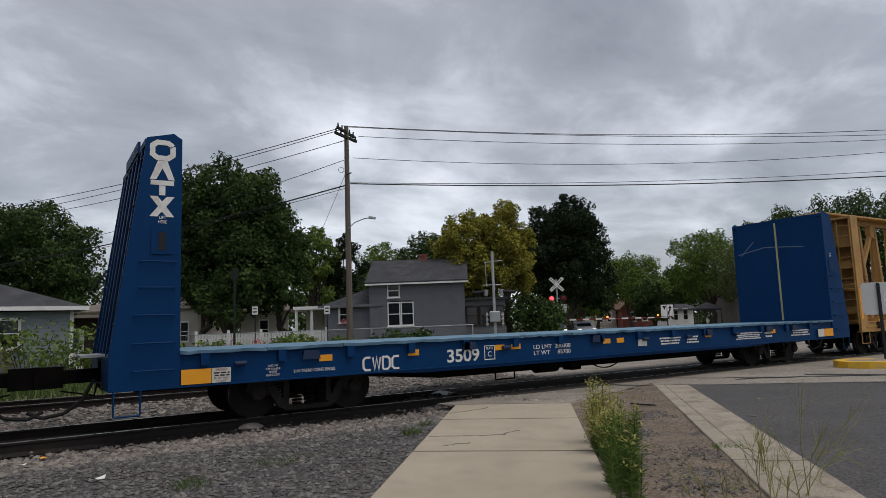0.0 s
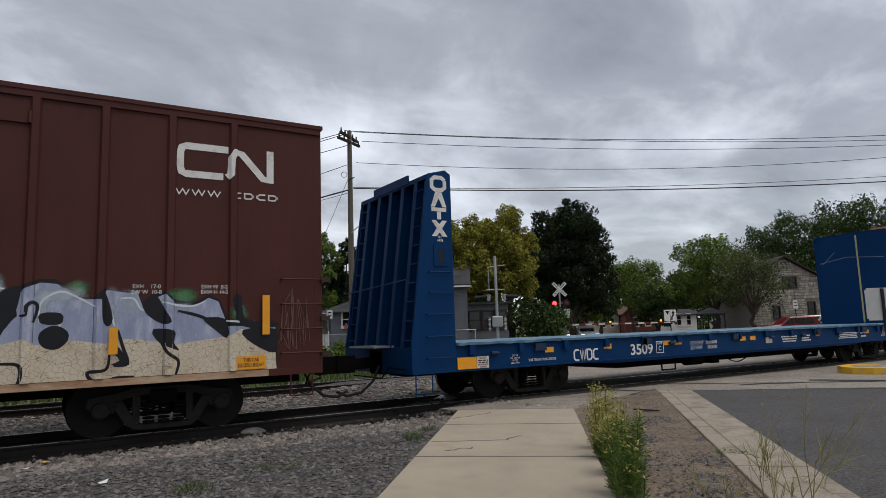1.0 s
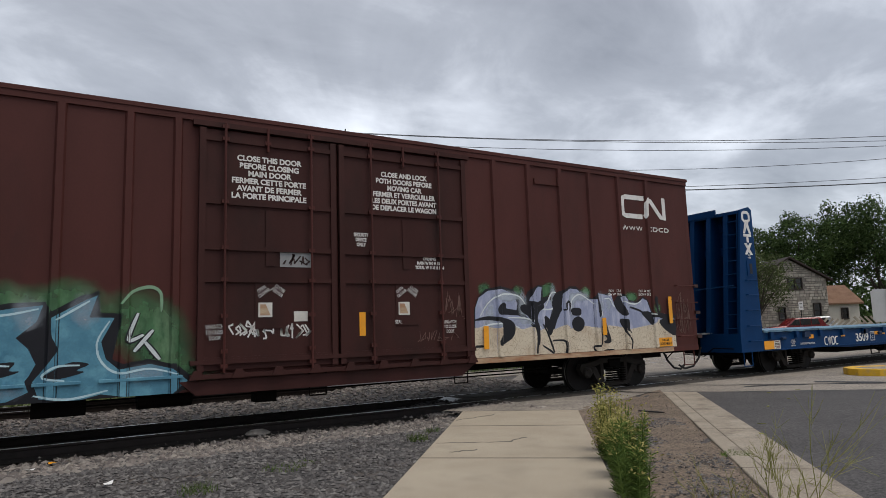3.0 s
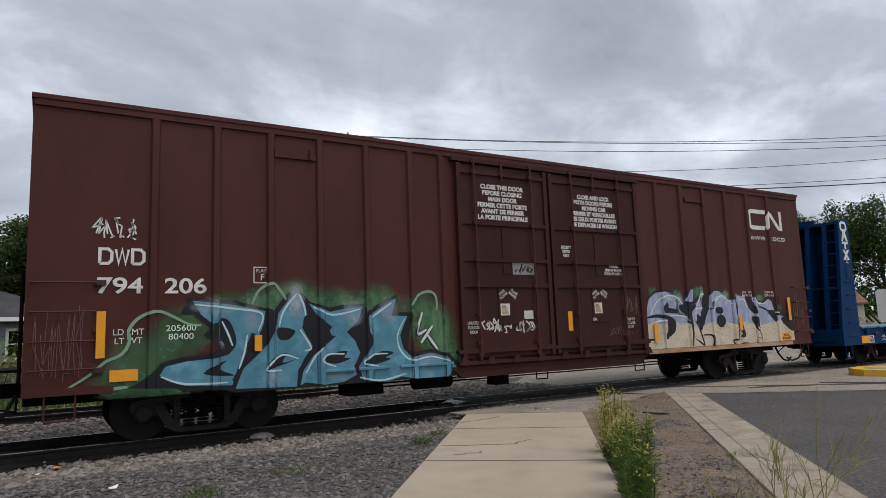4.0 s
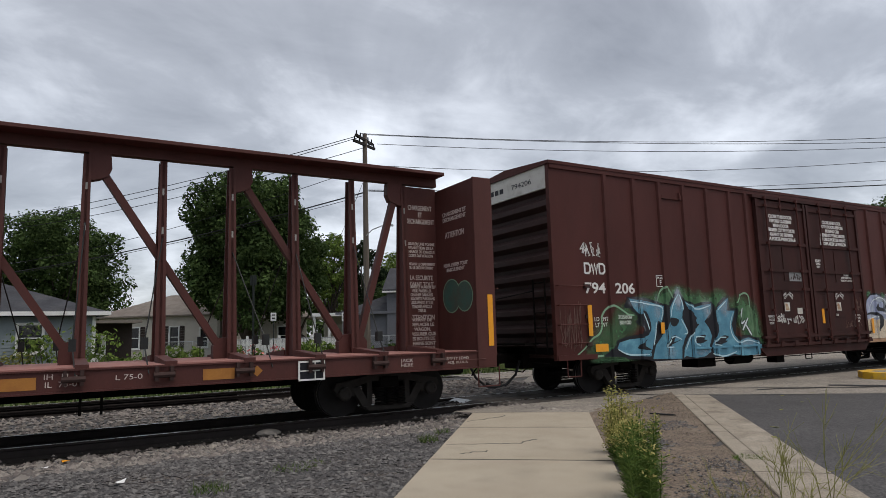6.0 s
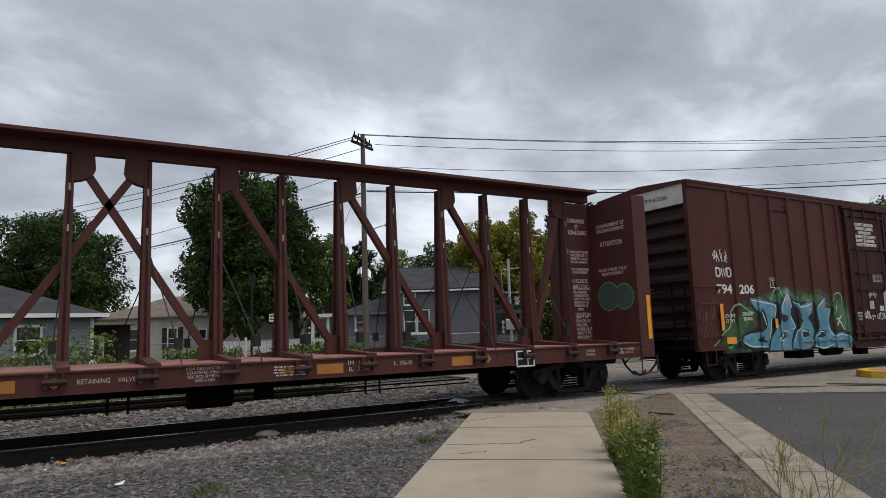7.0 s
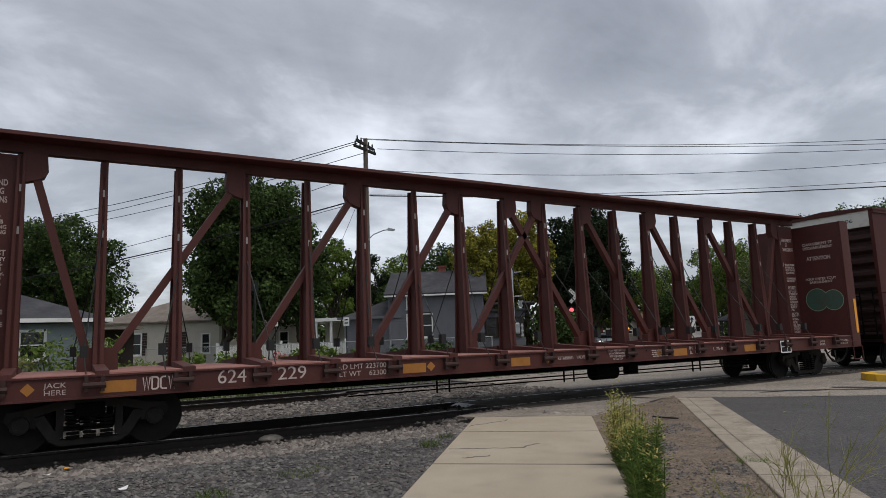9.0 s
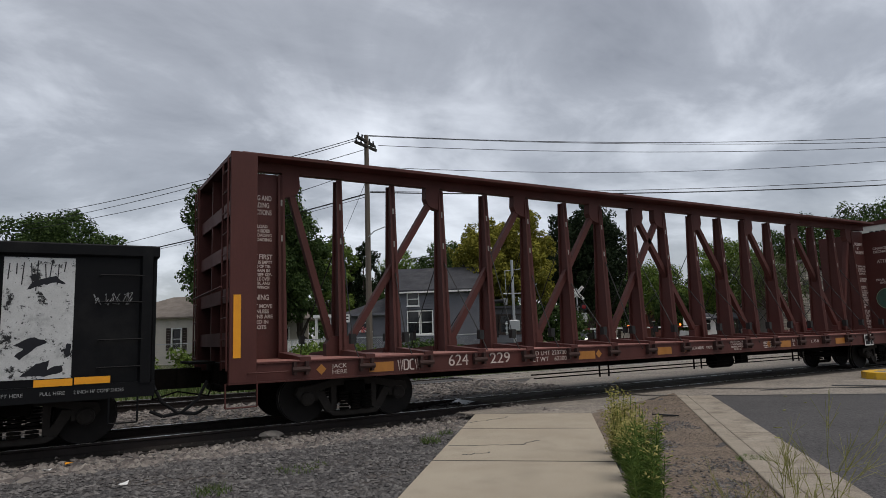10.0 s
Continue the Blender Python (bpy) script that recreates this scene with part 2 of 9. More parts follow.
M["orange_roof"] = material("terracotta_shingles", (0.20, 0.115, 0.072), (0.14, 0.08, 0.05), 0.9, 0, 1.5, 12, 0.9, 0.5)
M["stone"] = material("pale_field_stone", (0.46, 0.41, 0.35), (0.36, 0.32, 0.27), 0.9, 0, 2, 20, 0.9, 0.4, island=0.25)
M["mortar"] = material("dark_mortar", (0.26, 0.235, 0.205), None, 0.95)
M["brick"] = material("red_brick", (0.24, 0.085, 0.065), (0.17, 0.06, 0.05), 0.9, 0, 3, 30, 0.8, 0.3)
M["red_paint"] = material("red_car_paint", (0.15, 0.010, 0.012), None, 0.25, 0.1, 2, 40, 0.3, 0.0, spec=0.6)
M["silver"] = material("silver_car_paint", (0.42, 0.43, 0.45), None, 0.3, 0.4, 2, 40, 0.3, 0.0, spec=0.6)
M["dark_paint"] = material("dark_car_paint", (0.035, 0.038, 0.045), None, 0.25, 0.2, 2, 40, 0.3, 0.0, spec=0.6)
M["rubber"] = material("black_rubber", (0.018, 0.018, 0.019), None, 0.85)
M["sign_back"] = material("bare_aluminium_sign", (0.50, 0.50, 0.49), (0.42, 0.42, 0.41), 0.5, 0.3, 3, 60, 0.5, 0.03)
M["red_glow"] = glow("red_signal_lamp", (1.0, 0.04, 0.05), 3.5)
M["amber_glow"] = glow("orange_gate_lamp", (1.0, 0.18, 0.03), 3.5)
M["red_dim"] = material("unlit_red_lens", (0.22, 0.012, 0.015), None, 0.3)
M["headlamp"] = glow("car_headlamp", (1.0, 0.95, 0.85), 1.2)
M["flower"] = material("pink_flowers", (0.50, 0.16, 0.16), (0.4, 0.10, 0.12), 0.8, island=0.4)
M["weed_tip"] = leaf_material("weed_flower_tips", (0.26, 0.26, 0.07), (0.50, 0.44, 0.17))
M["weed"] = leaf_material("weed_leaves", (0.06, 0.11, 0.025), (0.17, 0.24, 0.06))
M["grass"] = leaf_material("grass_blades", (0.055, 0.10, 0.028), (0.14, 0.17, 0.06))
M["straw"] = leaf_material("dry_stalks", (0.22, 0.23, 0.07), (0.36, 0.34, 0.13))
M["leaf_mid"] = leaf_material("mid_green_leaves", (0.026, 0.047, 0.016), (0.088, 0.132, 0.042))
M["leaf_dark"] = leaf_material("dark_leaves", (0.012, 0.020, 0.011), (0.036, 0.052, 0.024))
M["leaf_yellow"] = leaf_material("yellowing_leaves", (0.11, 0.115, 0.022), (0.34, 0.31, 0.055))
M["leaf_light"] = leaf_material("light_green_leaves", (0.07, 0.12, 0.026), (0.18, 0.24, 0.055))
M["leaf_thin"] = leaf_material("sparse_olive_leaves", (0.065, 0.085, 0.035), (0.12, 0.145, 0.06))


# ---- mesh helpers ----
def box(bm, x0, x1, y0, y1, z0, z1, bevel=0.0):
    """A box between the given bounds."""
    vs = [bm.verts.new((x, y, z)) for x in (x0, x1) for y in (y0, y1) for z in (z0, z1)]
    fs = [bm.faces.new([vs[i] for i in f]) for f in ((0, 1, 3, 2), (4, 6, 7, 5), (0, 4, 5, 1), (2, 3, 7, 6), (0, 2, 6, 4), (1, 5, 7, 3))]
    if bevel:
        es = list({e for f in fs for e in f.edges})
        bmesh.ops.bevel(bm, geom=es, offset=bevel, segments=1, affect="EDGES")


def prism(bm, pts, a, b, axis="y"):
    """A polygon pts, (x, z) for axis y, (y, z) for x, (x, y) for z, drawn out from a to b."""
    def at(p, h):
        return {"y": (p[0], h, p[1]), "x": (h, p[0], p[1]), "z": (p[0], p[1], h)}[axis]
    lo, hi = [bm.verts.new(at(p, a)) for p in pts], [bm.verts.new(at(p, b)) for p in pts]
    n = len(pts)
    bm.faces.new(lo)
    bm.faces.new(hi[::-1])
    for i in range(n):
        bm.faces.new((lo[i], hi[i], hi[(i + 1) % n], lo[(i + 1) % n]))


def rod(bm, p, q, r0, r1=None, seg=8):
    """A round bar from p to q."""
    p, q = Vector(p), Vector(q)
    r1 = r0 if r1 is None else r1
    rot = (q - p).to_track_quat("Z", "Y").to_matrix()
    rings = []
    for c, r in ((p, r0), (q, r1)):
        rings.append([bm.verts.new(c + rot @ Vector((r * math.cos(k * math.tau / seg), r * math.sin(k * math.tau / seg), 0))) for k in range(seg)])
    for k in range(seg):
        bm.faces.new((rings[0][k], rings[0][(k + 1) % seg], rings[1][(k + 1) % seg], rings[1][k]))
    bm.faces.new(rings[0][::-1])
    bm.faces.new(rings[1])


def bar(bm, p, q, w, d, up=(0, 1, 0)):
    """A square bar from p to q, w wide in the plane across up, d deep along up."""
    p, q, up = Vector(p), Vector(q), Vector(up)
    side = (q - p).cross(up).normalized() * (w / 2)
    up = up.normalized() * (d / 2)
    vs = [bm.verts.new(c + s * side + u * up) for c in (p, q) for s in (-1, 1) for u in (-1, 1)]
    for f in ((0, 1, 3, 2), (4, 6, 7, 5), (0, 4, 5, 1), (2, 3, 7, 6), (0, 2, 6, 4), (1, 5, 7, 3)):
        bm.faces.new([vs[i] for i in f])


def lathe(bm, prof, axis_at, seg=20):
    """A turned solid about a line along y; prof is (y, radius) from end to end."""
    cx, cz = axis_at
    rings = []
    for y, r in prof:
        rings.append([bm.verts.new((cx + r * math.cos(k * math.tau / seg), y, cz + r * math.sin(k * math.tau / seg))) for k in range(seg)])
    for a, b in zip(rings, rings[1:]):
        for k in range(seg):
            bm.faces.new((a[k], a[(k + 1) % seg], b[(k + 1) % seg], b[k]))
    bm.faces.new(rings[0])
    bm.faces.new(rings[-1][::-1])


def mesh_of(name, bm, mat):
    bmesh.ops.recalc_face_normals(bm, faces=bm.faces)
    me = bpy.data.meshes.new(name)
    bm.to_mesh(me)
    bm.free()
    me.materials.append(mat)
    return me


def part(name, bm, mat, parent=None, label="", kind=""):
    ob = new(name, mesh_of(name, bm, mat))
    ob.parent = parent
    return tagged(ob, label, kind=kind)


def piece(name, me, parent, m):
    ob = new(name, me)
    ob.parent = parent
    ob.matrix_basis = m
    return ob


def empty(name, m, label, category, group=""):
    ob = new(name)
    ob.empty_display_size = 0.2
    ob.matrix_basis = m
    return tagged(ob, label, category, group)


def single(name, bm, mat, label, category, group="", kind="", m=None):
    ob = new(name, mesh_of(name, bm, mat))
    if m is not None:
        ob.matrix_basis = m
    return tagged(ob, label, category, group, kind)


def sheet(name, verts, faces, mat):
    me = bpy.data.meshes.new(name)
    me.from_pydata(verts, [], faces)
    me.materials.append(mat)
    return me


def writing(name, text, size, mat, parent, m, width=None, label="", space=1.0, bold=0.0):
    """Raised lettering in the built-in font, centred on m, squeezed to a width."""
    cu = bpy.data.curves.new(name, "FONT")
    cu.body, cu.size, cu.align_x, cu.align_y, cu.extrude = text, size, "CENTER", "CENTER", 0.002
    cu.space_line, cu.offset = space, bold
    tmp = bpy.data.objects.new(name, cu)
    me = bpy.data.meshes.new_from_object(tmp)
    bpy.data.objects.remove(tmp)
    xs = [v.co.x for v in me.vertices]
    if width and xs:
        k = width / (max(xs) - min(xs))
        for v in me.vertices:
            v.co.x *= k
    me.materials.clear()
    me.materials.append(mat)
    ob = new(name, me)
    ob.parent, ob.matrix_basis = parent, m
    return tagged(ob, label)


def side(x, z, y=-1.56):
    """On a car's near side: text upright, read from the camera's side."""
    return pose(x, y, z, 90, 0, 0)


YAW = -34.0


def town(u, v, z=0.0, turn=0.0):
    """A pose in the street grid: u to the right, v ahead of the camera."""
    a = radians(YAW)
    return pose(u * math.cos(a) - v * math.sin(a), u * math.sin(a) + v * math.cos(a), z, 0, 0, YAW + turn)


# ---- ground, road, tracks ----
TRACK_Y, TRACK2_Y, GAUGE = 12.35, 18.7, 1.50
RD = Vector((0.70, 0.714, 0)).normalized()      # along the road
RN = Vector((0.714, -0.70, 0)).normalized()     # to the road's right
R0 = Vector((12.26, 9.51, 0))                   # where the new asphalt ends at the kerb


def smooth(x, a, b):
    k = min(1, max(0, (x - a) / (b - a)))
    return k * k * (3 - 2 * k)


def ground_z(x, y):
    low = smooth(y, 8.2, 10.6) * (1 - smooth(x, 6.0, 8.5)) * (1 - smooth(y, 24, 30))
    n = noise.noise(Vector((x * 0.6, y * 0.6, 0))) * 0.015
    return -0.035 - 0.15 * low + n * (1 if -30 < x < 40 and y < 40 else 0)


def build_ground():
    xs = [-3000, -600, -200, -80, -40] + [-30 + 0.5 * k for k in range(141)] + [50, 70, 100, 200, 600, 3000]
    ys = [-3000, -600, -150, -40, -15, -6] + [-3 + 0.5 * k for k in range(87)] + [45, 55, 70, 100, 200, 600, 3000]
    vs = [(x, y, ground_z(x, y)) for y in ys for x in xs]
    n = len(xs)
    fs = [(j * n + i, j * n + i + 1, (j + 1) * n + i + 1, (j + 1) * n + i) for j in range(len(ys) - 1) for i in range(n - 1)]
    g = material("gravel_and_grass_ground", (0.088, 0.083, 0.080), (0.042, 0.040, 0.042), 0.9, 0, 0.9, 28, 0.8, 0.9, (0.17, 0.13, 0.10), 0.7, 0.7, bump_dist=0.03, grain=0.5, grain_scale=24)
    nt = g.node_tree
    N, L = nt.nodes.new, nt.links.new
    b = nt.nodes["Principled BSDF"]
    src = b.inputs["Base Color"].links[0].from_socket
    tc, sep = N("ShaderNodeTexCoord"), N("ShaderNodeSeparateXYZ")
    L(tc.outputs["Object"], sep.inputs[0])
    nz = N("ShaderNodeTexNoise")
    nz.inputs["Scale"].default_value, nz.inputs["Detail"].default_value = 0.7, 8
    L(tc.outputs["Object"], nz.inputs["Vector"])
    ad = N("ShaderNodeMath")
    ad.operation = "MULTIPLY_ADD"
    ad.inputs[1].default_value = 5.0
    L(nz.outputs["Fac"], ad.inputs[0])
    L(sep.outputs[1], ad.inputs[2])
    mr = N("ShaderNodeMapRange")
    mr.inputs[1].default_value, mr.inputs[2].default_value = 23.3, 24.6
    L(ad.outputs[0], mr.inputs[0])
    gr = N("ShaderNodeValToRGB")
    gr.color_ramp.elements[0].position, gr.color_ramp.elements[0].color = 0.35, (0.06, 0.085, 0.03, 1)
    gr.color_ramp.elements[1].position, gr.color_ramp.elements[1].color = 0.65, (0.15, 0.14, 0.07, 1)
    n2 = N("ShaderNodeTexNoise")
    n2.inputs["Scale"].default_value, n2.inputs["Detail"].default_value = 2.2, 8
    L(tc.outputs["Object"], n2.inputs["Vector"])
    L(n2.outputs["Fac"], gr.inputs[0])
    mx = N("ShaderNodeMixRGB")
    L(mr.outputs[0], mx.inputs[0])
    L(src, mx.inputs[1])
    L(gr.outputs[0], mx.inputs[2])
    L(mx.outputs[0], b.inputs["Base Color"])
    ob = new("ground", sheet("ground", vs, fs, g))
    for p in ob.data.polygons:
        p.use_smooth = True
    tagged(ob, "grey gravel and dry grassy ground beside the railway", "ground", kind="structure")


build_ground()


def quad_sheet(name, corners, z, mat, label, cat, cuts=1):
    vs = [(p.x, p.y, z) for p in corners]
    ob = new(name, sheet(name, vs, [tuple(range(len(vs)))], mat))
    return tagged(ob, label, cat, kind="structure")


def build_road():
    a = R0 + RN * 0.0
    quad_sheet("road_new_asphalt", [a - RD * 22, a - RD * 22 + RN * 16, a + RN * 16 + RD * 0.6, a], -0.012, M["asphalt"], "dark new asphalt road surface", "road")
    # older paving over both tracks and on into the town
    w = 13.5
    quad_sheet("road_old_asphalt", [a - RN * 4.6 + RD * 2.2, a - RN * 0.9 + RD * 0.02, a + RD * 0.004, a + RN * 16 + RD * 0.6, a + RN * 16 + RD * 3, a + RN * w + RD * 10, a + RN * w + RD * 140, a - RN * 0.5 + RD * 140, a - RN * 0.5 + RD * 12, a - RN * 4.6 + RD * 9.5],
               -0.016, M["old_asphalt"], "old pale cracked asphalt paving across the tracks", "road")
    bm = bmesh.new()
    rnd = random.Random(4)
    # tar seams wander over the old paving
    for p0, d, n, wd in ((a + RD * 0.15 - RN * 1.5, RN, 42, 0.05), (a + RD * 1.1 + RN * 1.2, (RN + RD * 0.25), 26, 0.09), (a + RD * 2.2 + RN * 3.0, (RN * 0.9 - RD * 0.3), 14, 0.12), (a + RD * 1.9 - RN * 2, RN, 22, 0.04)):
        p = Vector(p0)
        d = Vector(d).normalized()
        pr = None
        for k in range(n):
            q = Vector((-d.y, d.x, 0))
            ww = wd * rnd.uniform(0.5, 1.4)
            cur = [bm.verts.new((p + q * ww)[:2] + (-0.010,)), bm.verts.new((p - q * ww)[:2] + (-0.010,))]
            if pr:
                bm.faces.new((pr[0], cur[0], cur[1], pr[1]))
            pr = cur
            p = p + d * 0.32 + q * rnd.uniform(-0.09, 0.09)
    single("tar_seam", bm, M["tar"], "black tar seams sealing cracks in old asphalt", "tar seam", kind="structure")


build_road()


def slab_row(name, left, right, n, z, thick, mat, label, cat, joint=0.012, bounds=None):
    """Slabs between two edge lines, each a piece of its own."""
    base = empty(name, pose(0, 0, 0), label, cat)
    base["kind"] = "structure"
    ks = bounds or [k / n for k in range(n + 1)]
    (l0, l1), (r0, r1) = left, right
    for k0, k1 in zip(ks, ks[1:]):
        g = joint / (l1 - l0).length
        pts = [l0.lerp(l1, k0 + g), r0.lerp(r1, k0 + g), r0.lerp(r1, k1 - g), l0.lerp(l1, k1 - g)]
        bm = bmesh.new()
        prism(bm, [(p.x, p.y) for p in pts], z - thick, z, "z")
        bmesh.ops.bevel(bm, geom=[e for e in bm.edges if all(v.co.z > z - 0.001 for v in e.verts)], offset=0.008, segments=1, affect="EDGES")
        part("slab", bm, mat, base)
        bm = bmesh.new()
        w = 0.026 / (l1 - l0).length
        q = [l0.lerp(l1, k1 - w), r0.lerp(r1, k1 - w), r0.lerp(r1, k1 + w), l0.lerp(l1, k1 + w)]
        prism(bm, [(p.x, p.y) for p in q], z - thick, z - 0.003, "z")
        part("joint", bm, M["joint"], base)
    return base


M["joint"] = material("dirt_filled_joint", (0.055, 0.045, 0.036), None, 0.95)
V2 = lambda x, y: Vector((x, y, 0))
sd = (V2(6.88, 10.59) - V2(2.81, 5.69)).normalized()
sl1, sr1 = V2(6.72, 10.40), V2(8.30, 9.00)
slab_row("sidewalk", (sl1 - sd * 13.5, sl1), (sr1 - sd * 13.5, sr1), 8, 0.0, 0.12, M["concrete"],
         "pale concrete sidewalk slabs ending at the railway", "sidewalk", 0.022,
         [0, 0.15, 0.31, 0.48, 0.67, 0.861, 1.0])
k0 = V2(12.26, 9.51)
slab_row("gutter", (k0 - RD * 16 - RN * 0.50, k0 - RN * 0.50), (k0 - RD * 16 - RN * 0.0, k0), 6, -0.008, 0.12, M["curbstone"], "worn concrete gutter strip beside the road", "gutter", 0.008)
slab_row("kerb", (k0 - RD * 16 - RN * 0.72, k0 - RN * 0.72), (k0 - RD * 16 - RN * 0.51, k0 - RN * 0.51), 6, -0.002, 0.16, M["curbstone"], "low worn concrete kerb along the road", "kerb", 0.008)


def build_soil():
    """The strip of dry soil between sidewalk and kerb, and the worn approach to the crossing."""
    s0, s1 = sr1 - sd * 14, sr1 + sd * 0.3
    c1, c0 = k0 - RN * 0.72 + RD * 0.6, k0 - RN * 0.72 - RD * 16
    vs, fs, n, m = [], [], 40, 10
    for i in range(n + 1):
        a, b = s0.lerp(s1, i / n), c0.lerp(c1, i / n)
        for j in range(m + 1):
            p = a.lerp(b, j / m)
            vs.append((p.x, p.y, -0.022 + 0.03 * noise.noise(p * 1.4) + 0.01 * noise.noise(p * 6)))
    for i in range(n):
        for j in range(m):
            q = i * (m + 1) + j
            fs.append((q, q + 1, q + m + 2, q + m + 1))
    ob = new("soil", sheet("soil", vs, fs, M["soil"]))
    tagged(ob, "dry brown soil strip between sidewalk and kerb", "soil", kind="structure")
    a = [sl1 + sd * 0.02 + V2(0.15, -0.1), sr1 + sd * 0.02, k0 - RN * 0.9 + RD * 0.3, V2(11.0, 10.9), V2(7.5, 11.0), V2(6.6, 10.9)]
    quad_sheet("crossing_apron", a, -0.018, M["old_asphalt"], "pale worn paving between sidewalk and rails", "pavement")


build_soil()


def rail_profile(bm, y, x0, x1, top=0.0):
    prism(bm, [(y - 0.070, top - 0.178), (y + 0.070, top - 0.178), (y + 0.070, top - 0.160), (y + 0.012, top - 0.145), (y + 0.010, top - 0.050), (y + 0.036, top - 0.036), (y + 0.036, top - 0.010), (y + 0.030, top - 0.004), (y - 0.030, top - 0.004), (y - 0.036, top - 0.010), (y - 0.036, top - 0.036), (y - 0.010, top - 0.050), (y - 0.012, top - 0.145), (y - 0.070, top - 0.160)], x0, x1, "x")


def build_track(name, yc, label, top=0.0):
    tr = empty(name, pose(0, 0, 0), label, "railway track")
    tr["kind"] = "structure"
    for s in (-1, 1):
        y = yc + s * GAUGE / 2
        bm = bmesh.new()
        rail_profile(bm, y, -60, 140, top)
        r = part("rail", bm, M["rail"], tr, "rusty steel rail with polished head")
        bm = bmesh.new()
        box(bm, -60, 140, y - 0.030, y + 0.030, top - 0.0035, top)
        part("rail_head", bm, M["railhead"], r)
    bm = bmesh.new()
    box(bm, -0.115, 0.115, -1.3, 1.3, -0.17, 0.0, 0.012)
    tie = mesh_of("tie", bm, M["tie"])
    rnd = random.Random(3)
    for k in range(70):
        x = -20 + k * 0.53
        if x < 8.3:
            piece("tie", tie, tr, pose(x, yc + rnd.uniform(-0.04, 0.04), top - 0.165, 0, 0, rnd.uniform(-1.5, 1.5)))
    return tr


build_track("track_near", TRACK_Y, "railway track with dark oily ties, under the train")
build_track("track_far", TRACK2_Y, "second, unused railway track with rusty rails")


def build_crossing():
    """Timber and asphalt panels that carry the street over the rails."""
    for yc, x0, lab in ((TRACK_Y, 8.0, "dark timber crossing panels between the rails"), (TRACK2_Y, 12.0, "worn crossing panels over the second track")):
        c = empty("crossing_panels", pose(0, 0, 0), lab, "crossing panel")
        c["kind"] = "structure"
        shift = 0
        for y0, y1 in ((yc - 1.32, yc - 0.81), (yc - 0.67, yc - 0.02), (yc + 0.02, yc + 0.67), (yc + 0.81, yc + 1.32)):
            bm = bmesh.new()
            box(bm, -1.215, 1.215, y0, y1, -0.16, -0.006, 0.012)
            me = mesh_of("panel", bm, M["plank"] if yc == TRACK_Y else M["old_asphalt"])
            for k in range(11):
                piece("panel", me, c, pose(x0 + shift + 1.22 + k * 2.44, 0, 0))
            # tapered end ramp
            bm = bmesh.new()
            prism(bm, [(x0 - 0.55, -0.165), (x0, -0.165), (x0, -0.010), (x0 - 0.08, -0.012)], y0, y1, "y")
            part("end_ramp", bm, M["bright"] if y0 > yc and y0 < yc + 0.5 and yc == TRACK_Y else M["rail"], c)


M["plank"] = material("oily_crossing_timber", (0.055, 0.046, 0.040), (0.085, 0.075, 0.065), 0.8, 0, 2.0, 40, 0.8, 0.4, (0.03, 0.026, 0.024), 1.5, 0.5, (0.6, 4, 1))
build_crossing()
# Near-black sheet laid over the ties; shade under the train is in its colour.
quad_sheet("track_bed", [V2(-45, 11.2), V2(8.2, 11.2), V2(8.2, 13.15), V2(-45, 13.15)], -0.150, M["tie"], "oily track bed between the rails, darkened to near black for train shade", "track bed")


def scatter(name, n, where, smin, smax, mat, label, cat, seed, flat=0.6):
    """Loose stones: jittered eight-sided lumps lying on the ground, in one mesh."""
    rs = np.random.RandomState(seed)
    base = np.array([(1, 0, 0), (-1, 0, 0), (0, 1, 0), (0, -1, 0), (0, 0, 1), (0, 0, -0.6)], float)
    tri = ((0, 2, 4), (2, 1, 4), (1, 3, 4), (3, 0, 4), (2, 0, 5), (1, 2, 5), (3, 1, 5), (0, 3, 5))
    vs, fs = [], []
    for k in range(n):
        p = where(rs)
        if p is None:
            continue
        s = smin + (smax - smin) * rs.rand() ** 1.8
        a = rs.rand() * math.tau
        c, d = math.cos(a), math.sin(a)
        q = base * (0.65 + 0.7 * rs.rand(6, 1)) + rs.uniform(-0.28, 0.28, (6, 3))
        q = q * (s * rs.uniform(0.8, 1.5), s * rs.uniform(0.7, 1.1), s * flat * rs.uniform(0.6, 1.2))
        z = p[2] + s * 0.18
        o = len(vs)
        vs.extend((p[0] + v[0] * c - v[1] * d, p[1] + v[0] * d + v[1] * c, z + v[2]) for v in q)
        fs.extend((o + t[0], o + t[1], o + t[2]) for t in tri)
    ob = new(name, sheet(name, vs, fs, mat))
    return tagged(ob, label, cat, kind="stuff")


def left_of_walk(x, y):
    rel = V2(x, y) - sl1
    return rel.cross(sd).z < -0.02 if rel.dot(sd) < 0.1 else True


def in_chips(rs):
    x, y = rs.uniform(-4.5, 7.2), rs.uniform(3.2, 11.0)
    if not left_of_walk(x, y) or (V2(x, y) - sl1).cross(sd).z > -0.02 and y < 10.5:
        return None
    return x, y, ground_z(x, y)


def in_bed(rs):
    x, y = rs.uniform(-9, 8.3), rs.uniform(9.3, 11.5)
    if rs.rand() > smooth(y, 9.2, 10.4):
        return None
    if not left_of_walk(x, y):
        return None
    return x, y, ground_z(x, y)


def between(rs):
    x, y = rs.uniform(-12, 12), rs.uniform(13.2, 18.0)
    return x, y, ground_z(x, y) + 0.01


def behind(rs):
    x, y = rs.uniform(-12, 12), rs.uniform(11.7, 13.1)
    if x > 8:
        return None
    return x, y, ground_z(x, y) - 0.01


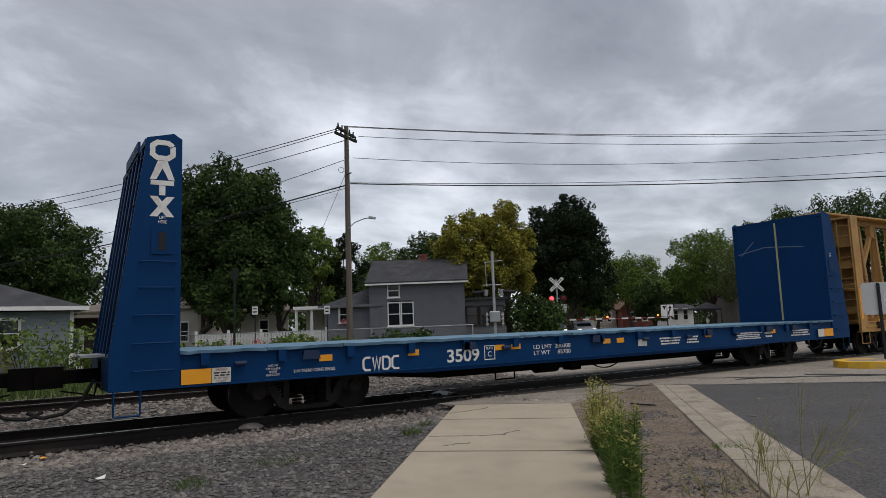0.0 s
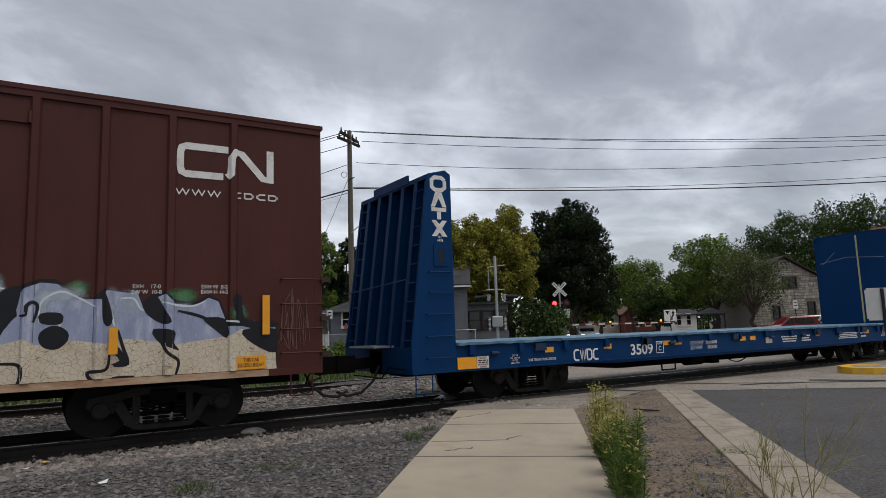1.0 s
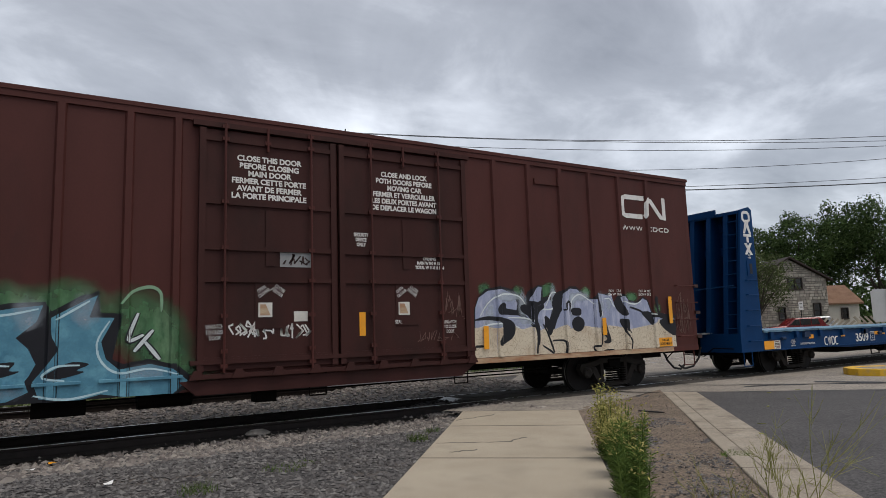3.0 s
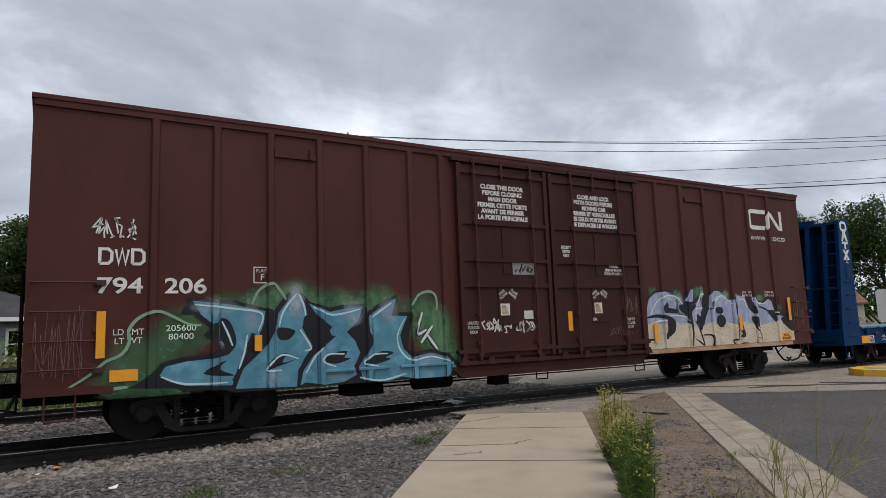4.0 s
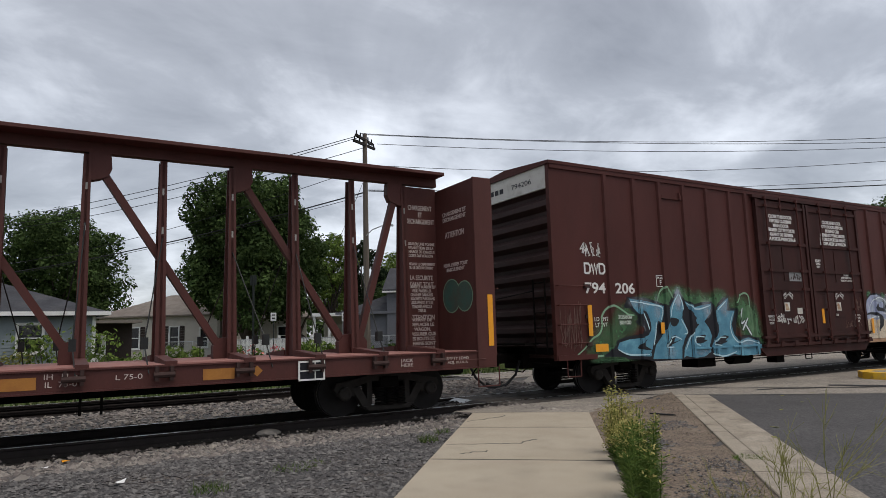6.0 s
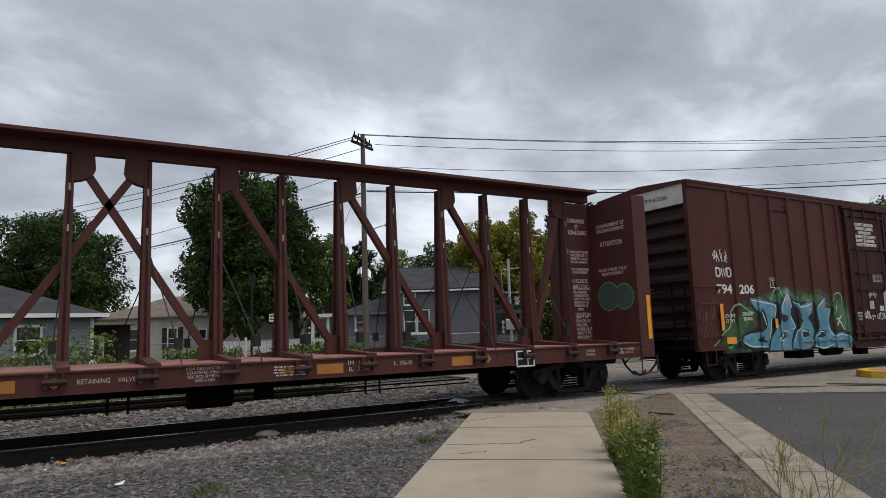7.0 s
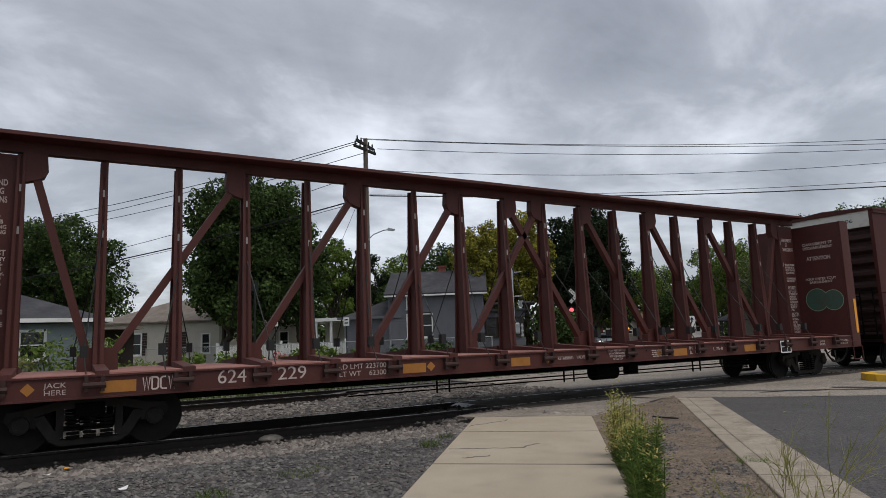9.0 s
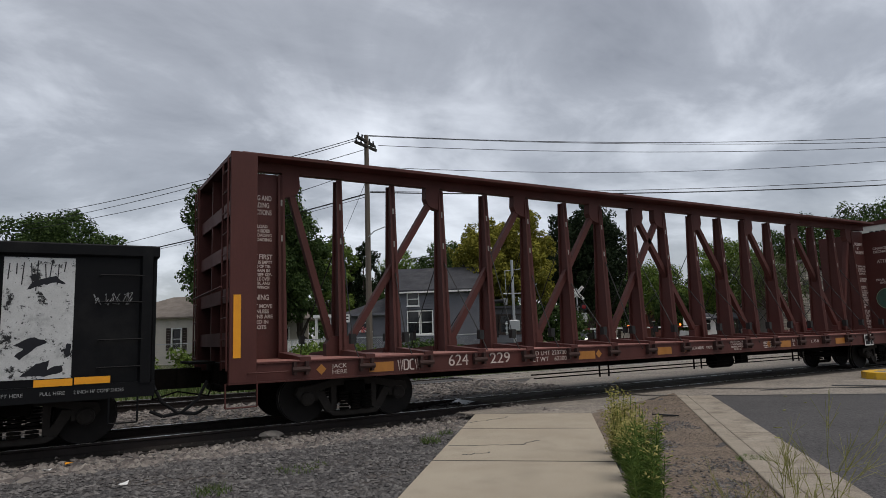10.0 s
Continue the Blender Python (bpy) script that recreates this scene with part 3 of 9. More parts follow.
def in_soil(rs):
    a, b = rs.rand(), rs.rand()
    p = (sr1 - sd * 9).lerp(sr1, a)
    q = (k0 - RN * 0.72 - RD * 9).lerp(k0 - RN * 0.72, a)
    p = p.lerp(q, b)
    if rs.rand() > 0.45 + 0.9 * noise.noise(p * 0.9):
        return None
    return p.x, p.y, -0.02 + 0.03 * noise.noise(p * 1.4)


scatter("gravel_chips", 52000, in_chips, 0.010, 0.040, M["chips"], "loose dark grey gravel chips beside the sidewalk", "gravel", 11)
scatter("ballast_bed", 12000, in_bed, 0.020, 0.070, M["ballast"], "pale and dark ballast stones along the near rail", "ballast", 12)
scatter("ballast_between", 9000, between, 0.025, 0.075, M["ballast"], "pale ballast stones between the two tracks", "ballast", 13)
# Tie-coloured stones add to the shade painted between the near rails.
scatter("ballast_dark", 4500, behind, 0.02, 0.055, M["tie"], "oily ballast between the rails, darkened for shade under the train", "ballast", 14)
scatter("soil_pebbles", 16000, in_soil, 0.003, 0.013, M["crumbs"], "small crumbs and pebbles over dry soil", "pebbles", 15)


def in_patch(rs):
    """Dark gravel that has washed together in two patches of the soil strip."""
    cx, cy, r = ((5.85, 4.75, 0.75), (4.95, 3.95, 0.7), (8.0, 7.1, 0.5), (6.6, 6.0, 0.5))[rs.randint(4)]
    a, q = rs.rand() * math.tau, r * math.sqrt(rs.rand())
    p = V2(cx + math.cos(a) * q * 1.2, cy + math.sin(a) * q)
    if (p - sr1).cross(sd).z < 0.03 or (p - k0).dot(RN) > -0.74 or rs.rand() < 1.1 * q / r + 1.2 * noise.noise(p * 2.3) - 0.1:
        return None
    return p.x, p.y, -0.02 + 0.03 * noise.noise(p * 1.4)


scatter("soil_gravel", 7000, in_patch, 0.006, 0.024, M["chips"], "dark loose gravel in patches on dry soil", "gravel", 16)
# ---- the train ----
WHEEL_R = 0.43


def run(t):
    """How far the train has come at t seconds, in metres."""
    return 5.0622 * t - 0.0246 * t ** 2 - 0.0013 * t ** 3 - 0.01


CARS, WHEELSETS = [], []


def car(name, xc, label, category="freight car"):
    ob = empty(name, pose(xc, TRACK_Y, 0), label, category, "cars of the train")
    CARS.append((ob, xc))
    return ob


def wheelset(parent, x):
    bm = bmesh.new()
    rod(bm, (0, -0.95, 0), (0, 0.95, 0), 0.075, seg=10)
    for s in (-1, 1):
        prof = [(-0.085, WHEEL_R - 0.005), (-0.055, WHEEL_R), (-0.055, WHEEL_R - 0.055), (-0.02, WHEEL_R - 0.08), (0.0, 0.16), (-0.06, 0.13), (-0.06, 0.075), (0.08, 0.075), (0.08, 0.13), (0.03, 0.16), (0.03, WHEEL_R - 0.08), (0.045, WHEEL_R - 0.05), (0.045, WHEEL_R + 0.022), (0.02, WHEEL_R + 0.025), (0.0, WHEEL_R + 0.004)]
        lathe(bm, [(s * (0.735 - a), r) for a, r in prof], (0, 0), 28)
    w = part("wheelset", bm, M["wheel"], parent)
    for s in (-1, 1):
        bm = bmesh.new()
        lathe(bm, [(s * 0.792, WHEEL_R - 0.03), (s * 0.7925, WHEEL_R - 0.004), (s * 0.760, WHEEL_R + 0.001), (s * 0.755, WHEEL_R - 0.03)], (0, 0), 28)
        part("tread", bm, M["tread"], w, "polished wheel tread")
    w.matrix_basis = pose(x, 0, WHEEL_R)
    WHEELSETS.append((w, x))


def truck(parent, x, base=1.78):
    for s in (-1, 1):
        bm = bmesh.new()
        y0, y1 = (s * 0.90, s * 1.04)
        y0, y1 = min(y0, y1), max(y0, y1)
        h = base / 2
        # cast frame: top chord, sloping tension bars, columns, spring seat and pedestals
        prism(bm, [(-h - 0.20, 0.50), (-h - 0.16, 0.62), (-h + 0.15, 0.66), (-0.42, 0.74), (0.42, 0.74), (h - 0.15, 0.66), (h + 0.16, 0.62), (h + 0.20, 0.50), (h - 0.16, 0.53), (0.40, 0.62), (-0.40, 0.62), (-h + 0.16, 0.53)], y0, y1, "y")
        for k in (-1, 1):
            prism(bm, [(k * (h + 0.20), 0.51), (k * (h - 0.17), 0.55), (k * (h - 0.20), 0.38), (k * (h + 0.10), 0.38)], y0 + 0.001, y1 - 0.001, "y")
            prism(bm, [(k * (h - 0.30), 0.55), (k * (h - 0.14), 0.52), (k * 0.52, 0.16), (k * 0.36, 0.16)], y0 + 0.002, y1 - 0.002, "y")
            prism(bm, [(k * 0.44, 0.66), (k * 0.34, 0.66), (k * 0.34, 0.20), (k * 0.44, 0.20)], y0 + 0.003, y1 - 0.003, "y")
        prism(bm, [(-0.52, 0.18), (0.52, 0.18), (0.40, 0.10), (-0.40, 0.10)], y0 - 0.03, y1 + 0.03, "y")
        fr = part("side_frame", bm, M["under2"], parent)
        fr.location.x = x
        bm = bmesh.new()
        for k in range(3):
            for j in range(6):
                z = 0.20 + j * 0.055
                rod(bm, (-0.22 + k * 0.22, s * 1.085, z), (-0.22 + k * 0.22, s * 1.085, z + 0.034), 0.088, seg=10)
        part("spring_nest", bm, M["under"], fr, "dark coil springs", "stuff")
        for dx in (-h, h):
            bm = bmesh.new()
            lathe(bm, [(s * 1.04, 0.13), (s * 1.10, 0.12), (s * 1.115, 0.09)], (dx, WHEEL_R), 12)
            for a in range(3):
                rod(bm, (dx + 0.07 * math.cos(a * 2.1), s * 1.10, WHEEL_R + 0.07 * math.sin(a * 2.1)), (dx + 0.07 * math.cos(a * 2.1), s * 1.13, WHEEL_R + 0.07 * math.sin(a * 2.1)), 0.016, seg=6)
            part("bearing_cap", bm, M["under2"], fr)
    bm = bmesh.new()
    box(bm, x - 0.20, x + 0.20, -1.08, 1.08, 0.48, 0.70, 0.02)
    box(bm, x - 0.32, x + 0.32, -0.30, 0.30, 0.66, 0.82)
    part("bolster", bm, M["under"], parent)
    for dx in (-base / 2, base / 2):
        wheelset(parent, x + dx)


M["under2"] = material("dusty_brown_steel", (0.024, 0.020, 0.017), (0.014, 0.0115, 0.010), 0.85, 0.0, 6, 60, 0.7, 0.2)


def coupler(parent, x, s, z=0.86):
    """Draft gear, knuckle, cut lever and hanging air hose at one end; s is the way out."""
    bm = bmesh.new()
    box(bm, min(x, x - s * 0.9), max(x, x - s * 0.9), -0.30, 0.30, z - 0.24, z + 0.24, 0.02)
    a, b = sorted((x, x + s * 0.62))
    box(bm, a, b, -0.10, 0.10, z - 0.11, z + 0.11, 0.02)
    a, b = sorted((x + s * 0.52, x + s * 0.92))
    prism(bm, [(a, -0.17), (b, -0.12), (b, 0.16), (a, 0.19)], z - 0.17, z + 0.17, "z")
    part("coupler", bm, M["under"], parent, "rusty knuckle coupler")
    bm = bmesh.new()
    pts = [(x + s * 0.1, -0.35, z - 0.05), (x + s * 0.25, -0.37, z - 0.35), (x + s * 0.5, -0.36, z - 0.55), (x + s * 0.8, -0.33, z - 0.60), (x + s * 1.0, -0.30, z - 0.50)]
    for p, q in zip(pts, pts[1:]):
        rod(bm, p, q, 0.028, seg=8)
    part("air_hose", bm, M["rubber"], parent)
    bm = bmesh.new()
    pts = [(x + s * 0.05, -1.35, z - 0.10), (x + s * 0.08, -0.75, z - 0.08), (x + s * 0.10, -0.45, z - 0.30), (x + s * 0.55, -0.10, z - 0.22)]
    for p, q in zip(pts, pts[1:]):
        rod(bm, p, q, 0.014, seg=6)
    part("cut_lever", bm, M["under"], parent)


def rungs(bm, x0, x1, zs, y=-1.62, r=0.012, back=0.06):
    for z in zs:
        rod(bm, (x0, y, z), (x1, y, z), r, seg=6)
        for x in (x0, x1):
            rod(bm, (x, y, z), (x, y + back, z), r, seg=6)


def stirrup(bm, x, z, w=0.38, y=-1.55):
    for dx in (-w / 2, w / 2):
        rod(bm, (x + dx, y, z), (x + dx, y, z - 0.38), 0.014, seg=6)
    rod(bm, (x - w / 2, y, z - 0.38), (x + w / 2, y, z - 0.38), 0.014, seg=6)


def plate(name, parent, x0, x1, z0, z1, mat, y=-1.556, label="", t=0.004):
    bm = bmesh.new()
    box(bm, x0, x1, y - t, y, z0, z1)
    return part(name, bm, mat, parent, label)


def fine_print(parent, x0, x1, z0, z1, n, mat, y=-1.556, seed=0):
    """Lines too small to read: plain bars."""
    rnd = random.Random(seed)
    bm = bmesh.new()
    h = (z1 - z0) / n
    for k in range(n):
        a = (x1 - x0) * rnd.uniform(0, 0.15)
        z = z1 - (k + 1) * h
        x = x0 + a
        while x < x1 - a:
            w = rnd.uniform(0.03, 0.10)
            box(bm, x, min(x + w, x1), y - 0.004, y, z + h * 0.25, z + h * 0.8)
            x += w + 0.02
    part("fine_print", bm, mat, parent)


def mark(parent, x0, x1, z0, z1, kinds, mat, y=-1.556):
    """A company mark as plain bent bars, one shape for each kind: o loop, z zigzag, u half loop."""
    bm = bmesh.new()
    n = len(kinds)
    w = (x1 - x0) / n
    hgt = z1 - z0
    th = min(0.22 * hgt, 0.2 * w)
    for k, kind in enumerate(kinds):
        a, b = x0 + k * w + w * 0.14, x0 + (k + 1) * w - w * 0.14
        lo, hi, zm = z0 + th / 2, z1 - th / 2, (z0 + z1) / 2
        q = (b - a) * 0.3
        path = {
            "o": [(a, lo), (a, hi), (b - q, hi), (b, hi - q), (b, lo + q), (b - q, lo), (a, lo)],
            "z": [(a - q * 0.2, hi), (a + q * 0.7, lo), ((a + b) / 2, hi), (b - q * 0.7, lo), (b + q * 0.2, hi)],
            "u": [(b, hi), (a + q, hi), (a, hi - q), (a, lo + q), (a + q, lo), (b, lo)],
        }[kind]
        worm(bm, path, th * (0.8 if kind == "z" else 1.0), y)
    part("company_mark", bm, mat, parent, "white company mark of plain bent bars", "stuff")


# ---- brown box car ----
BX0, BX1, BXC = -20.03, -0.82, -10.42


def flat_shape(bm, pts, y, t=0.003):
    """A paint layer: the outline filled as triangles, as thick as a few coats."""
    vs = [bm.verts.new((x, y, z)) for x, z in pts]
    es = [bm.edges.new((vs[i], vs[(i + 1) % len(vs)])) for i in range(len(vs))]
    bmesh.ops.triangle_fill(bm, use_beauty=True, edges=es)


def grow(pts, k):
    n, out = len(pts), []
    for i in range(n):
        p, q, r = Vector(pts[i - 1]), Vector(pts[i]), Vector(pts[(i + 1) % n])
        d1, d2 = (q - p), (r - q)
        n1, n2 = Vector((d1.y, -d1.x)), Vector((d2.y, -d2.x))
        m = (n1.normalized() + n2.normalized())
        m = m.normalized() if m.length > 1e-4 else n1.normalized()
        out.append((q.x + m.x * k, q.y + m.y * k))
    return out


POST_STEPS = [1.52, 2.48, 3.43, 4.33, 5.23, 6.15, 6.85]
REAR_STEPS = [1.63, 2.56, 3.45, 4.33, 5.23, 6.15, 6.85]


def coat(bm, pts, posts, lift, clip=None):
    """A coat of paint within a closed outline, laid over the wall and its hat-shaped posts."""
    def skin(x):
        d = min(abs(x - p) for p in posts)
        return -1.556 - 0.0475 * max(0.0, min(1.0, (0.079 - d) / 0.031)) - lift

    def cuts(x):
        out = []
        for (ax, az), (bx, bz) in zip(pts, pts[1:] + pts[:1]):
            if (ax <= x) != (bx <= x):
                out.append(az + (bz - az) * (x - ax) / (bx - ax))
        return sorted(out)

    x, end, dx = min(p[0] for p in pts), max(p[0] for p in pts), 0.014
    while x < end:
        e = min(x + dx, end)
        a, b = cuts(x + 1e-5), cuts(e - 1e-5)
        if len(a) != len(b):
            a = b = cuts((x + e) / 2)
        for k in range(0, len(a) - 1, 2):
            if clip and max(a[k + 1], b[k + 1]) <= clip:
                continue
            if clip:
                a[k], b[k], a[k + 1], b[k + 1] = max(a[k], clip), max(b[k], clip), max(a[k + 1], clip), max(b[k + 1], clip)
            bm.faces.new([bm.verts.new(v) for v in ((x, skin(x), a[k]), (e, skin(e), b[k]), (e, skin(e), b[k + 1]), (x, skin(x), a[k + 1]))])
        x = e


def smooth_path(pts, n=7, closed=False):
    """A smooth path through the given points."""
    P4 = [pts[-1]] + list(pts) + [pts[0], pts[1]] if closed else [pts[0]] + list(pts) + [pts[-1]]
    out = []
    for i in range(len(P4) - 3):
        p0, p1, p2, p3 = (Vector(q) for q in P4[i:i + 4])
        for k in range(n):
            t = k / n
            q = 0.5 * (2 * p1 + (p2 - p0) * t + (2 * p0 - 5 * p1 + 4 * p2 - p3) * t * t + (3 * p1 - p0 - 3 * p2 + p3) * t ** 3)
            out.append((q.x, q.y))
    if not closed:
        out.append(tuple(pts[-1]))
    return out


def band(path, w, taper=0.0):
    """The outline of a stroke of width w along a path."""
    n, A, B = len(path), [], []
    for i in range(n):
        t = (Vector(path[min(i + 1, n - 1)]) - Vector(path[max(i - 1, 0)])).normalized()
        q = Vector((-t.y, t.x)) * w / 2 * (1 - taper + taper * math.sin(math.pi * (i + 0.5) / n))
        A.append(tuple(Vector(path[i]) + q))
        B.append(tuple(Vector(path[i]) - q))
    return A + B[::-1]


MIST = [
    (-18.9, 1.0, 0.4, 0.3, 0.4), (-18.5, 1.2, 0.6, 0.5, 0.6), (-17.95, 1.65, 0.45, 0.45, 0.7), (-17.2, 1.95, 0.55, 0.34, 0.8),
    (-16.6, 2.05, 0.42, 0.36, 0.9), (-16.1, 2.15, 0.42, 0.36, 0.9), (-15.4, 1.98, 0.55, 0.36, 0.9), (-14.6, 2.02, 0.45, 0.40, 0.9),
    (-13.7, 1.80, 0.55, 0.48, 0.8), (-13.35, 1.35, 0.45, 0.6, 0.85), (-13.0, 0.85, 0.5, 0.35, 0.7), (-18.2, 0.9, 0.8, 0.25, 0.5),
]
TEAL_LIGHT = [
    (-17.5, 2.05, 0.4, 0.12, 0.35), (-16.15, 2.15, 0.14, 0.3, 0.6), (-15.1, 1.9, 0.2, 0.25, 0.4), (-14.4, 1.95, 0.2, 0.25, 0.4),
    (-17.35, 1.65, 0.1, 0.25, 0.45), (-13.6, 1.0, 0.3, 0.14, 0.35), (-16.9, 1.9, 0.12, 0.3, 0.35), (-16.5, 0.85, 0.25, 0.14, 0.3), (-15.4, 0.85, 0.3, 0.12, 0.3),
]
LILAC_LIGHT = [
    (-6.75, 2.15, 0.35, 0.12, 0.7), (-6.35, 1.95, 0.12, 0.3, 0.6), (-5.5, 2.1, 0.10, 0.3, 0.6), (-4.75, 2.15, 0.3, 0.12, 0.7),
    (-4.98, 1.95, 0.10, 0.3, 0.6), (-4.1, 1.95, 0.10, 0.3, 0.45), (-3.85, 2.0, 0.12, 0.22, 0.5), (-3.1, 1.95, 0.2, 0.1, 0.4), (-7.2, 1.8, 0.14, 0.3, 0.5), (-6.2, 1.62, 0.4, 0.08, 0.5), (-7.0, 1.6, 0.4, 0.08, 0.5),
]


def airbrush(name, c, posts, spots, mat, lift, label):
    """A soft-edged coat: thick in the middle of each spot (x, z, half width, half height, strength), thinning out round it."""
    x0, x1 = min(s[0] - s[2] * 1.5 for s in spots), max(s[0] + s[2] * 1.5 for s in spots)
    z0, z1 = max(0.94 if x0 > 0 else 0.72, min(s[1] - s[3] * 1.5 for s in spots)), max(s[1] + s[3] * 1.5 for s in spots)
    xs = sorted({round(x0 + (x1 - x0) * k / 90, 3) for k in range(91)} | {round(p + d, 3) for p in posts for d in (-0.079, -0.048, 0.048, 0.079) if x0 < p + d < x1})
    zs = [z0 + (z1 - z0) * k / 24 for k in range(25)]
    vs, cover = [], []
    for z in zs:
        for x in xs:
            d = min(abs(x - p) for p in posts)
            vs.append((x, -1.556 - 0.0475 * max(0.0, min(1.0, (0.079 - d) / 0.031)) - lift, z))
            bare = 1.0
            for sx, sz, rx, rz, st in spots:
                q = math.sqrt(((x - sx) / rx) ** 2 + ((z - sz) / rz) ** 2)
                bare *= 1 - st * (1 - smooth(q, 0.35, 1.45))
            cover.append(1 - bare)
    n = len(xs)
    fs = [(j * n + i, j * n + i + 1, (j + 1) * n + i + 1, (j + 1) * n + i) for j in range(len(zs) - 1) for i in range(n - 1) if max(cover[j * n + i], cover[(j + 1) * n + i + 1]) > 0.01]
    me = sheet(name, vs, fs, mat)
    at = me.attributes.new("cover", "FLOAT", "POINT")
    at.data.foreach_set("value", cover)
    ob = new(name, me)
    ob.parent = c
    tagged(ob, label, kind="stuff")


def blue_piece(c, X, h):
    """The teal piece on the trailing half: green mist, black shapes, angular teal forms."""
    posts = [-h + a for a in REAR_STEPS]

    def spray(name, mat, label, lift, pts, width=0.0, soft=True):
        bm = bmesh.new()
        pts = [(X(a), b) for a, b in pts]
        if width:
            pts = band(smooth_path(pts), width, 0.45)
        elif soft:
            pts = smooth_path(pts, 3, True)
        coat(bm, pts, posts, lift, 0.68)
        bmesh.ops.remove_doubles(bm, verts=bm.verts, dist=0.0004)
        return part(name, bm, M[mat], c, label)

    def letter(lift, pts):
        turn = sum(p[0] * q[1] - q[0] * p[1] for p, q in zip(pts, pts[1:] + pts[:1]))
        edge = grow(pts if turn > 0 else pts[::-1], 0.075)
        spray("spray_outline", "ink", "black spray-painted outline", lift - 0.0002, [(a - 0.02, b) for a, b in edge], soft=False)
        spray("spray_fill", "g_blue", "teal spray-painted form", lift, pts, soft=False)

    airbrush("spray_mist", c, posts, [(X(a), b, p, q, s) for a, b, p, q, s in MIST], M["mist_green"], 0.0008, "green sprayed mist")
    spray("spray_outline", "ink", "black spray-painted outline", 0.0020, [(-18.71, 0.86), (-18.51, 0.97), (-18.28, 1.17), (-17.82, 1.26), (-17.47, 1.34), (-17.42, 1.45), (-17.65, 1.60), (-17.50, 1.76), (-17.72, 1.92), (-18.01, 1.94), (-17.86, 2.18), (-17.68, 2.20), (-16.64, 2.02), (-16.43, 1.94), (-16.13, 2.38), (-15.90, 2.12), (-15.51, 2.00), (-14.90, 2.08), (-14.78, 1.89), (-14.22, 2.26), (-14.21, 1.92), (-13.90, 1.90), (-14.03, 1.23), (-13.86, 1.15), (-13.15, 1.13), (-12.84, 0.86), (-13.13, 0.66), (-14.08, 0.66), (-14.91, 0.66), (-15.69, 0.66), (-16.57, 0.67), (-17.15, 0.70), (-17.66, 0.79)], soft=False)
    letter(0.0034, [(-17.82, 2.15), (-17.20, 2.08), (-16.67, 1.97), (-16.70, 1.75), (-16.78, 1.57), (-16.90, 1.63), (-17.00, 1.35), (-17.08, 1.10), (-17.20, 0.89), (-17.15, 0.74), (-17.19, 0.80), (-17.91, 0.84), (-18.11, 0.93), (-18.28, 1.02), (-18.20, 1.15), (-17.90, 1.21), (-17.44, 1.24), (-17.25, 1.29), (-17.15, 1.46), (-17.27, 1.61), (-17.35, 1.82), (-17.51, 1.78), (-17.69, 1.93)])
    letter(0.0039, [(-17.15, 0.74), (-17.03, 1.05), (-16.82, 1.24), (-16.63, 1.43), (-16.49, 1.70), (-16.45, 1.94), (-16.29, 2.14), (-16.13, 2.32), (-15.99, 2.09), (-15.95, 1.90), (-16.05, 1.69), (-15.86, 1.36), (-16.02, 1.15), (-16.13, 0.89), (-16.11, 0.70)])
    letter(0.0044, [(-15.92, 2.09), (-15.53, 1.94), (-15.29, 1.99), (-14.92, 2.03), (-14.99, 1.80), (-15.23, 1.58), (-15.08, 1.43), (-14.98, 1.21), (-15.08, 1.00), (-15.06, 0.83), (-15.30, 0.72), (-15.66, 0.70), (-15.99, 0.76), (-16.08, 0.72), (-16.03, 0.95), (-15.85, 1.20), (-15.61, 1.38), (-15.43, 1.52), (-15.60, 1.54), (-15.50, 1.68), (-15.77, 1.88)])
    letter(0.0049, [(-14.82, 1.85), (-14.40, 2.10), (-14.24, 2.17), (-14.34, 1.85), (-14.01, 1.84), (-14.18, 1.49), (-14.11, 1.24), (-13.94, 1.08), (-13.51, 1.14), (-13.19, 1.05), (-12.97, 0.86), (-13.19, 0.68), (-13.73, 0.66), (-14.16, 0.74), (-14.50, 0.66), (-14.93, 0.73), (-15.01, 0.97), (-14.84, 1.20), (-14.71, 1.40), (-14.81, 1.60)])
    airbrush("spray_fade", c, posts, [(X(a), b, p, q, s) for a, b, p, q, s in TEAL_LIGHT], M["mist_pale"], 0.0058, "pale blue sprayed fade")
    spray("spray_shadow", "ink", "black spray-painted shape", 0.0066, [(-16.68, 1.01), (-16.54, 1.20), (-16.31, 1.27), (-16.39, 1.11), (-16.15, 1.16), (-16.44, 1.06)])
    spray("spray_shadow", "ink", "black spray-painted shape", 0.0066, [(-16.46, 1.69), (-16.17, 1.64), (-16.28, 1.49), (-16.45, 1.51)])
    spray("spray_shadow", "ink", "black spray-painted shape", 0.0066, [(-15.66, 1.12), (-15.47, 1.23), (-15.22, 1.25), (-15.29, 1.14), (-15.16, 1.12), (-15.45, 1.04)])
    spray("spray_shadow", "ink", "black spray-painted shape", 0.0066, [(-14.91, 1.01), (-14.74, 1.13), (-14.54, 1.22), (-14.32, 1.18), (-14.48, 1.10), (-14.38, 1.07), (-14.69, 0.99)])
    spray("spray_shadow", "ink", "black spray-painted shape", 0.0066, [(-17.40, 1.86), (-17.24, 1.80), (-17.14, 1.48), (-17.26, 1.31), (-17.36, 1.50), (-17.49, 1.60)])
    spray("spray_shadow", "ink", "black spray-painted shape", 0.0066, [(-16.75, 1.60), (-16.61, 1.75), (-16.48, 1.81), (-16.52, 1.63), (-16.66, 1.45), (-16.82, 1.30), (-16.84, 1.41)])
